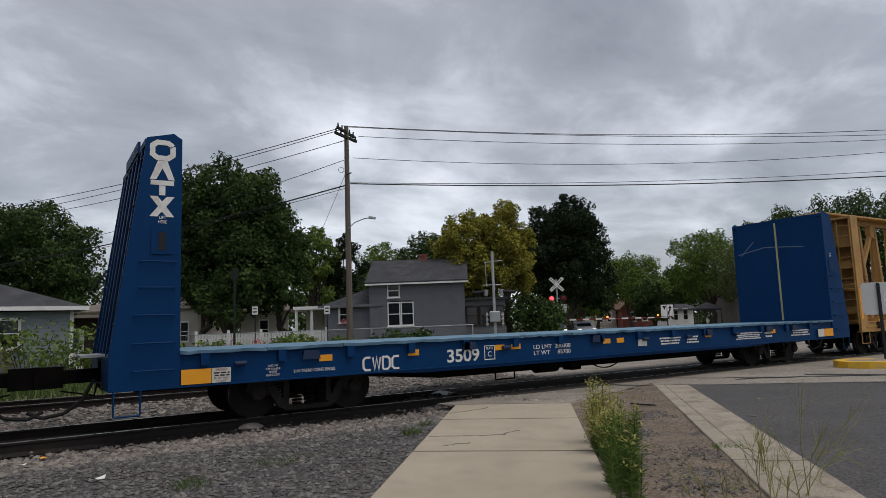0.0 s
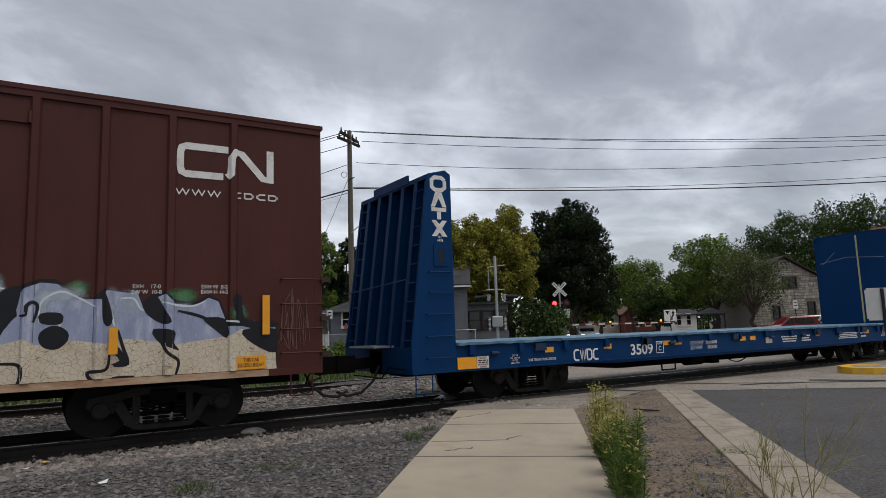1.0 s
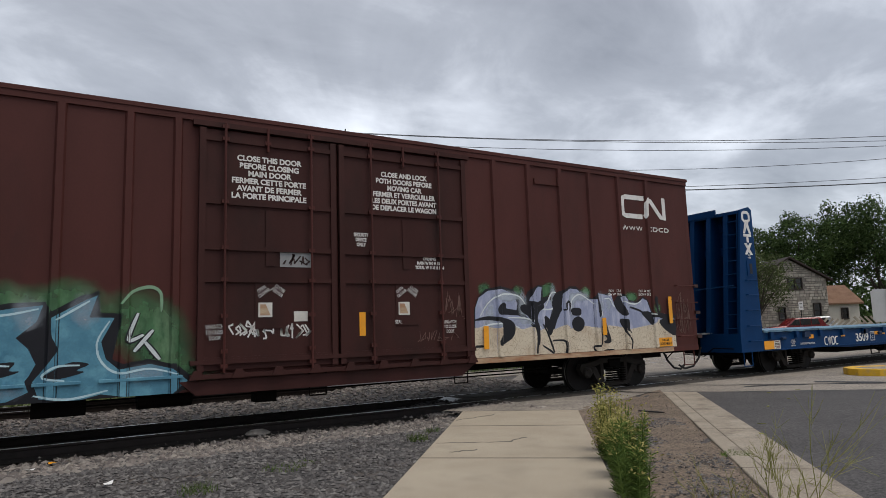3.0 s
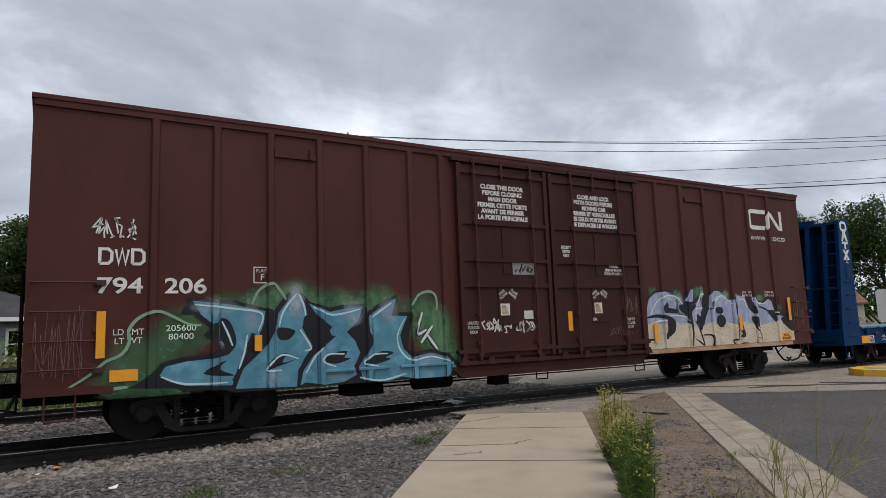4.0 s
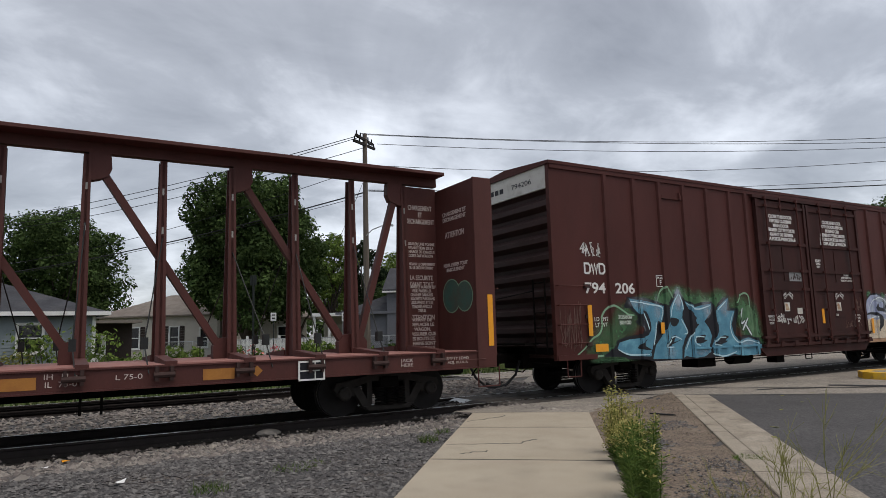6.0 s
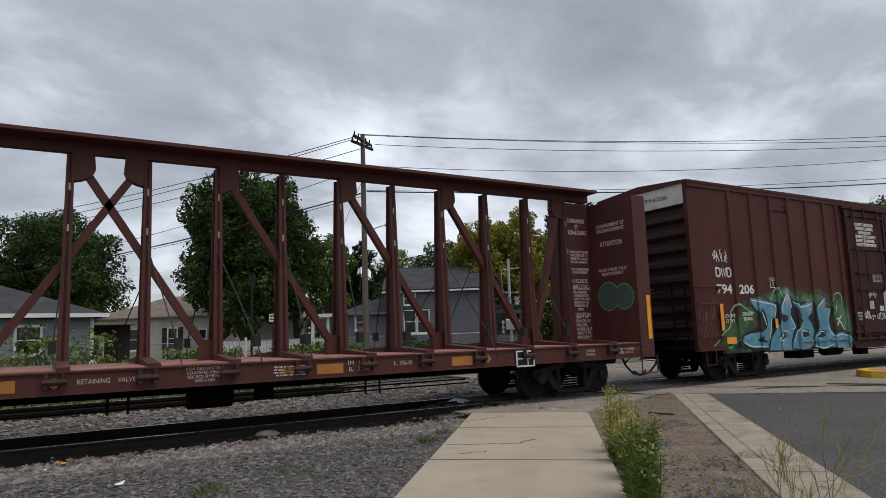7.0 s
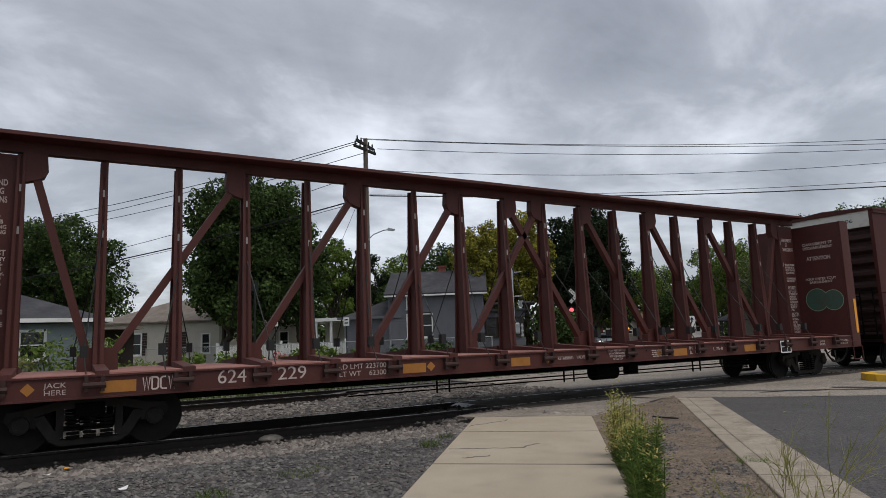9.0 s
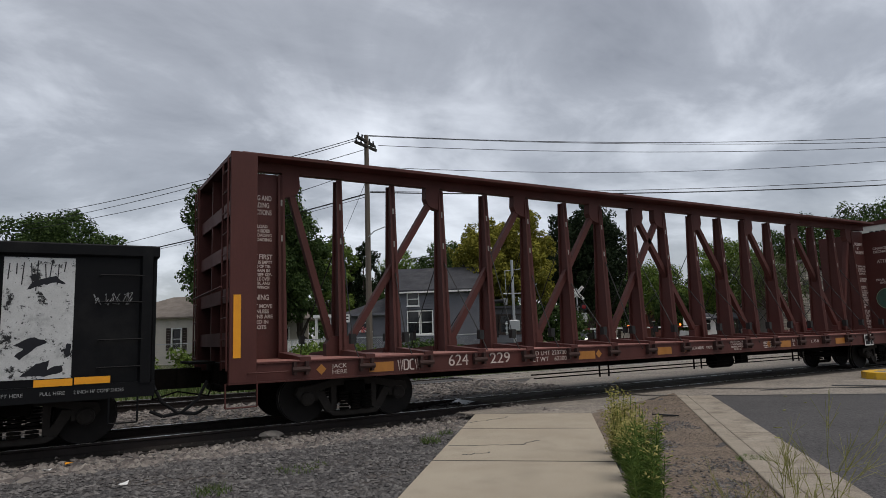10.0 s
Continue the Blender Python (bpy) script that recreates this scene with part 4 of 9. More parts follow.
    spray("spray_shadow", "ink", "black spray-painted shape", 0.0066, [(-15.98, 1.89), (-15.77, 1.84), (-15.51, 1.53), (-15.77, 1.37), (-15.85, 1.43), (-16.02, 1.69)])
    spray("spray_shadow", "ink", "black spray-painted shape", 0.0066, [(-14.94, 1.72), (-14.82, 1.58), (-14.74, 1.40), (-14.93, 1.24), (-15.07, 1.48), (-15.19, 1.59)])
    spray("spray_shadow", "ink", "black spray-painted shape", 0.0066, [(-17.65, 1.01), (-17.29, 1.20), (-17.41, 1.07), (-17.17, 0.95)])
    spray("spray_highlight", "g_pale", "pale spray-painted highlight", 0.0072, [(-17.79, 2.09), (-17.20, 2.02), (-16.73, 1.93), (-16.79, 1.64)], 0.034)
    spray("spray_highlight", "g_pale", "pale spray-painted highlight", 0.0073, [(-17.37, 1.82), (-17.27, 1.61), (-17.20, 1.42)], 0.034)
    spray("spray_highlight", "g_pale", "pale spray-painted highlight", 0.0074, [(-16.97, 1.59), (-17.01, 1.32), (-17.10, 1.05)], 0.034)
    spray("spray_highlight", "g_pale", "pale spray-painted highlight", 0.0075, [(-16.13, 2.26), (-16.28, 2.09), (-16.39, 1.91), (-16.44, 1.71)], 0.034)
    spray("spray_highlight", "g_pale", "pale spray-painted highlight", 0.0076, [(-16.10, 2.26), (-16.01, 2.06), (-15.98, 1.88)], 0.034)
    spray("spray_highlight", "g_pale", "pale spray-painted highlight", 0.0077, [(-16.08, 1.65), (-15.89, 1.34), (-16.01, 1.29)], 0.034)
    spray("spray_highlight", "g_pale", "pale spray-painted highlight", 0.0078, [(-15.85, 2.04), (-15.49, 1.89), (-14.97, 1.98)], 0.034)
    spray("spray_highlight", "g_pale", "pale spray-painted highlight", 0.0079, [(-15.68, 1.33), (-15.84, 1.15), (-15.98, 0.92)], 0.034)
    spray("spray_highlight", "g_pale", "pale spray-painted highlight", 0.0080, [(-14.76, 1.82), (-14.34, 2.09)], 0.034)
    spray("spray_highlight", "g_pale", "pale spray-painted highlight", 0.0081, [(-14.07, 1.80), (-14.23, 1.49), (-14.17, 1.21), (-13.94, 1.03), (-13.52, 1.07), (-13.13, 0.97)], 0.034)
    spray("spray_highlight", "g_pale", "pale spray-painted highlight", 0.0082, [(-18.26, 1.00), (-17.91, 0.87), (-17.26, 0.85)], 0.034)
    spray("spray_highlight", "g_pale", "pale spray-painted highlight", 0.0083, [(-15.00, 0.78), (-14.58, 0.70), (-14.07, 0.79)], 0.034)
    spray("spray_highlight", "g_pale", "pale spray-painted highlight", 0.0084, [(-16.11, 1.16), (-16.37, 1.24), (-16.56, 1.13), (-16.65, 1.00), (-16.41, 0.99)], 0.034)
    spray("spray_highlight", "g_pale", "pale spray-painted highlight", 0.0085, [(-14.44, 1.17), (-14.74, 1.16), (-14.90, 1.02), (-14.62, 0.96)], 0.034)
    spray("spray_highlight", "g_pale", "pale spray-painted highlight", 0.0086, [(-15.28, 1.20), (-15.56, 1.21), (-15.69, 1.10), (-15.44, 0.99)], 0.034)
    spray("spray_halo", "g_halo", "pale green spray-painted halo line", 0.0088, [(-19.56, 0.87), (-19.24, 1.07), (-19.02, 1.26), (-18.81, 1.36), (-18.71, 1.53), (-18.71, 1.73), (-18.56, 1.91), (-18.31, 1.99), (-18.05, 1.88), (-17.88, 1.79), (-17.68, 1.76)], 0.05)
    spray("spray_halo", "g_halo", "pale green spray-painted halo line", 0.0088, [(-16.89, 2.09), (-16.77, 2.32), (-16.55, 2.43), (-16.41, 2.30), (-16.32, 2.16)], 0.05)
    spray("spray_halo", "g_halo", "pale green spray-painted halo line", 0.0088, [(-13.93, 2.04), (-13.77, 2.23), (-13.53, 2.30), (-13.38, 2.20), (-13.37, 1.92)], 0.05)
    spray("spray_halo", "g_halo", "pale green spray-painted halo line", 0.0088, [(-19.24, 0.86), (-18.71, 0.88)], 0.05)
    spray("spray_tag", "ink", "", 0.0090, [(-13.69, 1.91), (-13.82, 1.51), (-13.61, 1.58)], 0.10)
    spray("spray_tag", "g_white", "", 0.0096, [(-13.69, 1.91), (-13.82, 1.51), (-13.61, 1.58)], 0.055)
    spray("spray_tag", "ink", "", 0.0090, [(-13.48, 1.65), (-13.74, 1.33)], 0.10)
    spray("spray_tag", "g_white", "", 0.0096, [(-13.48, 1.65), (-13.74, 1.33)], 0.055)
    spray("spray_tag", "ink", "", 0.0090, [(-13.59, 1.47), (-13.38, 1.20)], 0.10)
    spray("spray_tag", "g_white", "", 0.0096, [(-13.59, 1.47), (-13.38, 1.20)], 0.055)


def lilac_piece(c, X, h):
    """The lilac and cream piece on the leading half, with black flowing shapes."""
    posts = [h - a for a in POST_STEPS]

    def spray(name, mat, label, lift, pts, width=0.0, soft=True):
        bm = bmesh.new()
        pts = [(X(a), b) for a, b in pts]
        if width:
            pts = band(smooth_path(pts), width, 0.45)
        elif soft:
            pts = smooth_path(pts, 3, True)
        coat(bm, pts, posts, lift, 0.935)
        bmesh.ops.remove_doubles(bm, verts=bm.verts, dist=0.0004)
        return part(name, bm, M[mat], c, label)

    dabs = [(-7.31, 2.31), (-5.79, 2.23), (-6.47, 2.25), (-5.74, 2.28), (-5.59, 2.33), (-4.54, 2.25), (-3.21, 2.13), (-3.03, 2.13), (-2.23, 1.87), (-1.89, 1.47)]
    airbrush("spray_mist", c, posts, [(X(a), b, 0.16, 0.13, 0.9) for a, b in dabs], M["mist_green"], 0.0008, "green sprayed dabs")
    spray("spray_outline", "ink", "black spray-painted outline", 0.0016, [(-7.62, 1.05), (-7.61, 1.81), (-7.49, 2.13), (-7.28, 2.31), (-6.91, 2.37), (-6.58, 2.30), (-6.42, 2.10), (-6.34, 1.99), (-6.20, 2.26), (-6.02, 2.36), (-5.87, 2.41), (-5.78, 2.37), (-5.79, 2.12), (-5.64, 2.16), (-5.55, 2.09), (-5.25, 2.28), (-5.02, 2.38), (-4.82, 2.38), (-4.64, 2.26), (-4.51, 2.14), (-4.34, 2.11), (-4.19, 2.25), (-4.03, 2.21), (-3.86, 2.22), (-3.76, 2.27), (-3.68, 2.03), (-3.56, 2.16), (-3.37, 2.22), (-3.20, 2.08), (-2.94, 2.03), (-2.69, 2.16), (-2.53, 2.07), (-2.42, 1.81), (-2.38, 1.70), (-2.27, 1.70), (-2.34, 2.11), (-2.21, 2.16), (-2.14, 1.72), (-1.60, 1.69), (-1.60, 1.22), (-1.61, 0.68), (-3.23, 0.73), (-5.11, 0.73)], soft=False)
    spray("spray_fill", "g_lilac", "lilac spray-painted form", 0.0030, [(-7.58, 1.05), (-7.56, 1.91), (-7.46, 2.13), (-7.23, 2.27), (-6.87, 2.31), (-6.61, 2.22), (-6.49, 2.02), (-6.51, 1.87), (-6.78, 1.91), (-6.80, 2.02), (-6.93, 2.00), (-7.00, 1.89), (-6.95, 1.79), (-6.48, 1.76), (-6.24, 1.65), (-6.08, 1.48), (-6.05, 0.97)], soft=False)
    spray("spray_fill", "g_lilac", "lilac spray-painted form", 0.0034, [(-6.05, 0.97), (-6.01, 1.48), (-6.15, 1.63), (-6.35, 1.83), (-6.37, 1.98), (-6.13, 1.95), (-5.79, 1.99), (-5.60, 2.12), (-5.53, 1.92), (-5.63, 1.67), (-5.75, 1.76), (-5.78, 1.52), (-5.67, 1.30), (-5.55, 1.36), (-5.37, 1.75), (-5.26, 1.86), (-5.29, 2.09), (-5.20, 2.24), (-5.00, 2.33), (-4.79, 2.31), (-4.54, 2.09), (-4.22, 2.09), (-4.16, 2.23), (-3.86, 2.18), (-3.75, 2.20), (-3.65, 1.92), (-3.46, 1.88), (-3.53, 2.09), (-3.35, 2.17), (-3.20, 2.02), (-2.89, 1.99), (-2.71, 2.11), (-2.56, 2.05), (-2.45, 1.77), (-2.43, 1.65), (-1.63, 1.65), (-1.67, 0.74), (-3.23, 0.76)], soft=False)
    spray("spray_fill", "g_lilac", "lilac spray-painted form", 0.0038, [(-6.17, 2.07), (-6.02, 2.30), (-5.88, 2.37), (-5.81, 2.35), (-5.86, 2.07), (-5.95, 2.03)], soft=False)
    airbrush("spray_highlight", c, posts, [(X(a), b, p, q, s) for a, b, p, q, s in LILAC_LIGHT], M["mist_pale"], 0.0044, "pale sprayed highlight")
    # broken white edge lines inside the letters
    for pts in ([(-7.45, 1.75), (-7.2, 2.05), (-6.85, 2.2), (-6.45, 2.16), (-6.25, 1.95)], [(-7.5, 1.52), (-7.1, 1.60), (-6.7, 1.58), (-6.45, 1.50)], [(-6.75, 1.72), (-6.3, 1.70), (-6.0, 1.60), (-5.85, 1.45)],
                [(-5.72, 1.95), (-5.55, 2.22), (-5.42, 2.24)], [(-6.0, 1.9), (-5.6, 1.88), (-5.32, 1.98)], [(-5.0, 1.75), (-4.98, 2.05), (-4.75, 2.2), (-4.5, 2.1), (-4.3, 1.98)], [(-4.95, 1.45), (-4.8, 1.62), (-4.72, 1.78)],
                [(-4.2, 2.05), (-4.1, 1.9), (-4.05, 1.7)], [(-3.98, 2.1), (-3.8, 2.1), (-3.7, 1.95), (-3.6, 1.9)], [(-3.4, 2.05), (-3.2, 2.0), (-2.95, 1.98), (-2.75, 2.06)], [(-2.6, 1.75), (-2.2, 1.72), (-1.95, 1.72)]):
        spray("spray_highlight", "g_white", "thin white sprayed edge line", 0.0048, pts, 0.032)
    spray("spray_fade", "g_cream", "cracked cream lower fill", 0.0050, [(-7.62, 1.52), (-7.34, 1.55), (-7.03, 1.51), (-6.71, 1.56), (-6.38, 1.47), (-6.13, 1.52), (-5.92, 1.43), (-5.73, 1.49), (-5.55, 1.44), (-5.33, 1.50), (-5.18, 1.54), (-5.03, 1.45), (-4.57, 1.50), (-4.17, 1.44), (-3.90, 1.50), (-3.48, 1.45), (-3.20, 1.39), (-2.75, 1.45), (-2.41, 1.49), (-2.20, 1.60), (-1.64, 1.53), (-1.61, 0.66), (-3.23, 0.73), (-5.11, 0.73), (-7.63, 0.82)], soft=False)
    spray("spray_shape", "ink", "black flowing spray-painted shape", 0.0060, [(-7.62, 1.67), (-7.34, 1.75), (-7.00, 1.74), (-6.68, 1.67), (-6.56, 1.53), (-6.62, 1.33), (-6.80, 1.22), (-6.96, 1.15), (-7.01, 1.23), (-6.91, 1.40), (-6.88, 1.54), (-6.98, 1.64), (-7.29, 1.68)])
    spray("spray_shape", "ink", "black flowing spray-painted shape", 0.0061, [(-7.02, 1.88), (-6.96, 1.99), (-6.81, 2.03), (-6.79, 1.93), (-6.87, 1.84), (-6.77, 1.80), (-6.96, 1.78)])
    spray("spray_shape", "ink", "black flowing spray-painted shape", 0.0062, [(-6.42, 1.93), (-6.32, 1.99), (-5.91, 1.97), (-5.79, 2.01), (-5.77, 1.91), (-5.91, 1.82), (-5.99, 1.62), (-6.06, 1.56), (-6.21, 1.73), (-6.37, 1.83)])
    spray("spray_shape", "ink", "black flowing spray-painted shape", 0.0063, [(-5.78, 1.72), (-5.67, 1.34), (-5.57, 1.38), (-5.52, 1.54), (-5.31, 1.82), (-5.24, 2.27), (-5.53, 2.12), (-5.51, 1.69), (-5.63, 1.65)])
    spray("spray_shape", "ink", "black flowing spray-painted shape", 0.0064, [(-6.08, 1.58), (-5.92, 1.58), (-5.92, 1.16), (-6.00, 1.13), (-6.03, 0.96), (-6.07, 0.99), (-6.03, 1.31)])
    spray("spray_shape", "ink", "black flowing spray-painted shape", 0.0065, [(-4.99, 1.89), (-4.73, 1.89), (-4.73, 1.74), (-4.97, 1.75)])
    spray("spray_shape", "ink", "black flowing spray-painted shape", 0.0066, [(-4.97, 1.64), (-4.82, 1.72), (-4.66, 1.65), (-4.63, 1.52), (-4.75, 1.39), (-4.91, 1.40), (-5.00, 1.51)])
    spray("spray_shape", "ink", "black flowing spray-painted shape", 0.0067, [(-4.22, 2.23), (-4.14, 2.09), (-4.07, 1.80), (-4.13, 1.69), (-4.21, 1.80)])
    spray("spray_shape", "ink", "black flowing spray-painted shape", 0.0068, [(-3.65, 1.92), (-3.50, 2.16), (-3.34, 1.90), (-3.26, 1.74), (-3.41, 1.72)])
    spray("spray_shape", "ink", "black flowing spray-painted shape", 0.0069, [(-3.53, 1.63), (-3.21, 1.60), (-3.22, 1.42), (-3.14, 1.30), (-3.42, 1.42)])
    spray("spray_shape", "ink", "black flowing spray-painted shape", 0.0070, [(-2.79, 1.78), (-2.45, 1.77), (-2.41, 1.46), (-2.62, 1.61)])
    spray("spray_shape", "ink", "black flowing spray-painted shape", 0.0071, [(-2.32, 2.13), (-2.18, 2.13), (-2.14, 1.77), (-1.63, 1.71), (-1.64, 1.62), (-2.18, 1.65)])
    spray("spray_shape", "ink", "black flowing spray-painted shape", 0.0072, [(-2.18, 1.58), (-1.64, 1.59), (-1.63, 1.20), (-2.01, 1.36)])
    spray("spray_shape", "ink", "black flowing spray-painted shape", 0.0073, [(-4.09, 1.48), (-4.01, 1.42), (-3.83, 1.12), (-4.08, 1.13), (-3.97, 1.19), (-4.07, 1.33)])
    spray("spray_line", "ink", "thin black sprayed line", 0.0078, [(-5.83, 1.57), (-5.71, 1.38), (-5.56, 0.98), (-5.70, 1.03), (-5.86, 1.12)], 0.05)
    spray("spray_line", "ink", "thin black sprayed line", 0.0078, [(-5.58, 1.21), (-5.26, 1.20), (-5.19, 1.09), (-5.22, 0.92), (-5.30, 0.72)], 0.05)
    spray("spray_line", "ink", "thin black sprayed line", 0.0078, [(-5.24, 1.86), (-5.16, 1.88), (-5.16, 1.99), (-5.08, 2.05), (-5.02, 1.98), (-5.07, 1.77)], 0.05)
    spray("spray_line", "ink", "thin black sprayed line", 0.0078, [(-4.10, 1.31), (-4.14, 1.07), (-4.38, 1.03), (-4.30, 0.88), (-4.23, 0.76)], 0.05)
    spray("spray_line", "ink", "thin black sprayed line", 0.0078, [(-4.00, 1.64), (-3.93, 1.39), (-3.86, 1.14), (-4.05, 1.11)], 0.05)
    spray("spray_line", "ink", "thin black sprayed line", 0.0078, [(-3.42, 1.51), (-3.32, 1.28), (-3.15, 1.14), (-3.19, 0.91)], 0.05)
    spray("spray_line", "ink", "thin black sprayed line", 0.0078, [(-7.62, 1.16), (-7.38, 1.16)], 0.05)
    spray("spray_line", "ink", "thin black sprayed line", 0.0078, [(-4.09, 0.86), (-4.03, 0.93), (-3.76, 0.94)], 0.05)
    spray("spray_line", "ink", "thin black sprayed line", 0.0078, [(-3.17, 1.91), (-2.87, 1.83), (-2.65, 1.73)], 0.05)


def tag_scrawl(parent, x0, x1, z0, z1, seed, mat, n=9, th=0.012, y=-1.560):
    rnd = random.Random(seed)
    bm = bmesh.new()
    for k in range(n):
        x = x0 + (x1 - x0) * (k + 0.5) / n
        p = (x + rnd.uniform(-0.06, 0.02), z0 + rnd.uniform(0, 0.3) * (z1 - z0))
        pts = [p]
        for j in range(4):
            pts.append((x + rnd.uniform(-0.07, 0.09), z0 + rnd.uniform(0, 1) * (z1 - z0)))
        for a, b in zip(pts, pts[1:]):
            bar(bm, (a[0], y, a[1]), (b[0], y, b[1]), th, 0.003)
    part("scrawl", bm, mat, parent, "illegible painted scrawl", "stuff")


def worm(bm, pts, w, y=-1.558):
    """A band of even width along a path, with mitred turns."""
    n = len(pts)
    L, R = [], []
    for i in range(n):
        p = Vector(pts[i])
        a = (p - Vector(pts[i - 1])).normalized() if i else None
        b = (Vector(pts[i + 1]) - p).normalized() if i < n - 1 else None
        t = ((a or b) + (b or a)).normalized()
        nn = Vector((-t.y, t.x))
        k = w / 2 / max(0.45, nn.dot(Vector((-(b or a).y, (b or a).x))))
        L.append(p + nn * k)
        R.append(p - nn * k)
    for i in range(n - 1):
        prism(bm, [L[i], L[i + 1], R[i + 1], R[i]], y - 0.004, y, "y")


def build_box_car():
    c = car("box_car", BXC, "brown-red box car with spray paint along its lower sides", "box car")
    h = (BX1 - BX0) / 2
    X = lambda x: x - BXC
    zb, zt = 0.82, 5.15
    bm = bmesh.new()
    for s in (-1, 1):
        y0, y1 = sorted((s * 1.55, s * 1.50))
        box(bm, -h, h, y0, y1, zb, zt)
    part("side_sheet", bm, M["box"], c)
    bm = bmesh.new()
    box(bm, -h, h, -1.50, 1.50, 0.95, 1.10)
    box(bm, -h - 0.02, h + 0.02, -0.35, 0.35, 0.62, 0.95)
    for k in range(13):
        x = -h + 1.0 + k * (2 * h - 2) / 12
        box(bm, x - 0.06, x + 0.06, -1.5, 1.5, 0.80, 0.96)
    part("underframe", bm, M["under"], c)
    # corrugated ends
    for s in (-1, 1):
        bm = bmesh.new()
        prof = [(s * h * 1.0 - s * 0.18, 0.86)]
        z = 0.86
        while z < 4.55:
            prof += [(s * (h - 0.18), z + 0.06), (s * (h - 0.03), z + 0.16), (s * (h - 0.03), z + 0.27), (s * (h - 0.18), z + 0.37)]
            z += 0.40
        prof += [(s * (h - 0.18), zt), (s * (h - 0.30), zt), (s * (h - 0.30), 0.86)]
        prism(bm, prof, -1.48, 1.48, "y")
        part("end_panel", bm, M["box_end"], c, "ribbed dark end panel")
        a, b = sorted((s * (h - 0.17), s * (h - 0.004)))
        bm = bmesh.new()
        prism(bm, [(-1.44, 4.60), (1.44, 4.60), (1.44, 5.15), (0, 5.27), (-1.44, 5.15)], a, b, "x")
        part("end_cap", bm, M["cream"], c, "dirty white end cap below the roof")
        for sy in (-1, 1):
            bm = bmesh.new()
            a, b = sorted((s * (h - 0.12), s * (h + 0.015)))
            y0, y1 = sorted((sy * 1.552, sy * 1.44))
            box(bm, a, b, y0, y1, zb, zt - 0.005)
            part("corner_post", bm, M["box"], c)
        bm = bmesh.new()
        a, b = sorted((s * (h - 0.02), s * (h + 0.35)))
        box(bm, a, b, -0.9, 0.9, 1.16, 1.20)
        for y in (-1.3, -0.9):
            rod(bm, (s * (h + 0.06), y, 1.0), (s * (h + 0.06), y, 2.6), 0.02, seg=6)
        for k in range(5):
            rod(bm, (s * (h + 0.06), -1.3, 1.2 + 0.33 * k), (s * (h + 0.06), -0.9, 1.2 + 0.33 * k), 0.014, seg=6)
        rod(bm, (s * (h + 0.06), -0.9, 2.35), (s * (h + 0.06), 0.5, 2.25), 0.014, seg=6)
        part("end_platform", bm, M["under"], c)
    bm = bmesh.new()
    prism(bm, [(-1.60, 5.12), (-1.60, 5.19), (0, 5.31), (1.60, 5.19), (1.60, 5.12)], -h - 0.04, h + 0.04, "x")
    for k in range(16):
        x = -h + 0.6 + k * (2 * h - 1.2) / 15
        prism(bm, [(-1.50, 5.19), (-1.50, 5.220), (0, 5.345), (1.50, 5.220), (1.50, 5.19)], x - 0.03, x + 0.03, "x")
    part("roof", bm, M["box"], c)
    bm = bmesh.new()
    box(bm, -h, h, -1.585, -1.552, 5.02, 5.12)
    box(bm, -h, X(-18.9), -1.575, -1.552, zb, zb + 0.11)
    box(bm, h - 6.8, h, -1.575, -1.552, zb, zb + 0.11)
    part("side_sill", bm, M["box"], c)
    bm = bmesh.new()
    box(bm, X(-7.60), X(-1.75), -1.5795, -1.5755, 0.825, 0.928)
    part("painted_sill", bm, M["rust_cream"], c, "cream paint rusting through along the sill")
    # hat-shaped posts
    for x in [-h + a for a in REAR_STEPS] + [h - a for a in POST_STEPS]:
        bm = bmesh.new()
        prism(bm, [(x - 0.075, -1.552), (x + 0.075, -1.552), (x + 0.045, -1.60), (x - 0.045, -1.60)], 0.93, 5.02, "z")
        part("side_post", bm, M["box"], c)
    # the deeper middle of the side below the teal piece, and its painted step
    bm = bmesh.new()
    prism(bm, [(X(-17.22), 0.83), (X(-17.15), 0.68), (X(-12.9), 0.68), (X(-12.8), 0.83)], -1.55, -1.50, "y")
    part("deep_sill", bm, M["box"], c)
    for a, b in ((-15.72, -15.10), (-15.02, -14.42), (-14.2, -13.05)):
        bm = bmesh.new()
        box(bm, X(a), X(b), -1.61, -1.57, 0.90, 0.95, 0.006)
        part("side_step", bm, M["g_blue"], c, "narrow step painted over in teal")
    # hinged repair panels in two bays
    for x0, x1 in ((-h + 3.52, -h + 4.25), (h - 5.06, h - 4.3)):
        bm = bmesh.new()
        box(bm, x0, x1, -1.585, -1.552, 4.62, 4.74)
        rod(bm, (x1 - 0.1, -1.60, 4.62), (x1 - 0.1, -1.60, 4.80), 0.03, seg=6)
        part("top_bracket", bm, M["box"], c)
    # the two plug doors with their lock rods
    d0, d1, d2 = X(-12.86), X(-10.50), X(-7.74)
    for a, b, name in ((d0, d1 - 0.03, "sliding_door"), (d1 + 0.03, d2, "sliding_door")):
        bm = bmesh.new()
        box(bm, a, b, -1.615, -1.552, 0.98, 4.90, 0.01)
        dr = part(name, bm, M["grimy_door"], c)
        for z in (1.15, 2.42, 2.94, 3.69, 4.74):
            bm = bmesh.new()
            box(bm, a, b, -1.65, -1.616, z - 0.04, z + 0.04)
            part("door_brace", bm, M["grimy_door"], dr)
        for x in (a + 0.05, b - 0.05):
            bm = bmesh.new()
            box(bm, x - 0.05, x + 0.05, -1.66, -1.616, 0.98, 4.90)
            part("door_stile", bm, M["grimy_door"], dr)
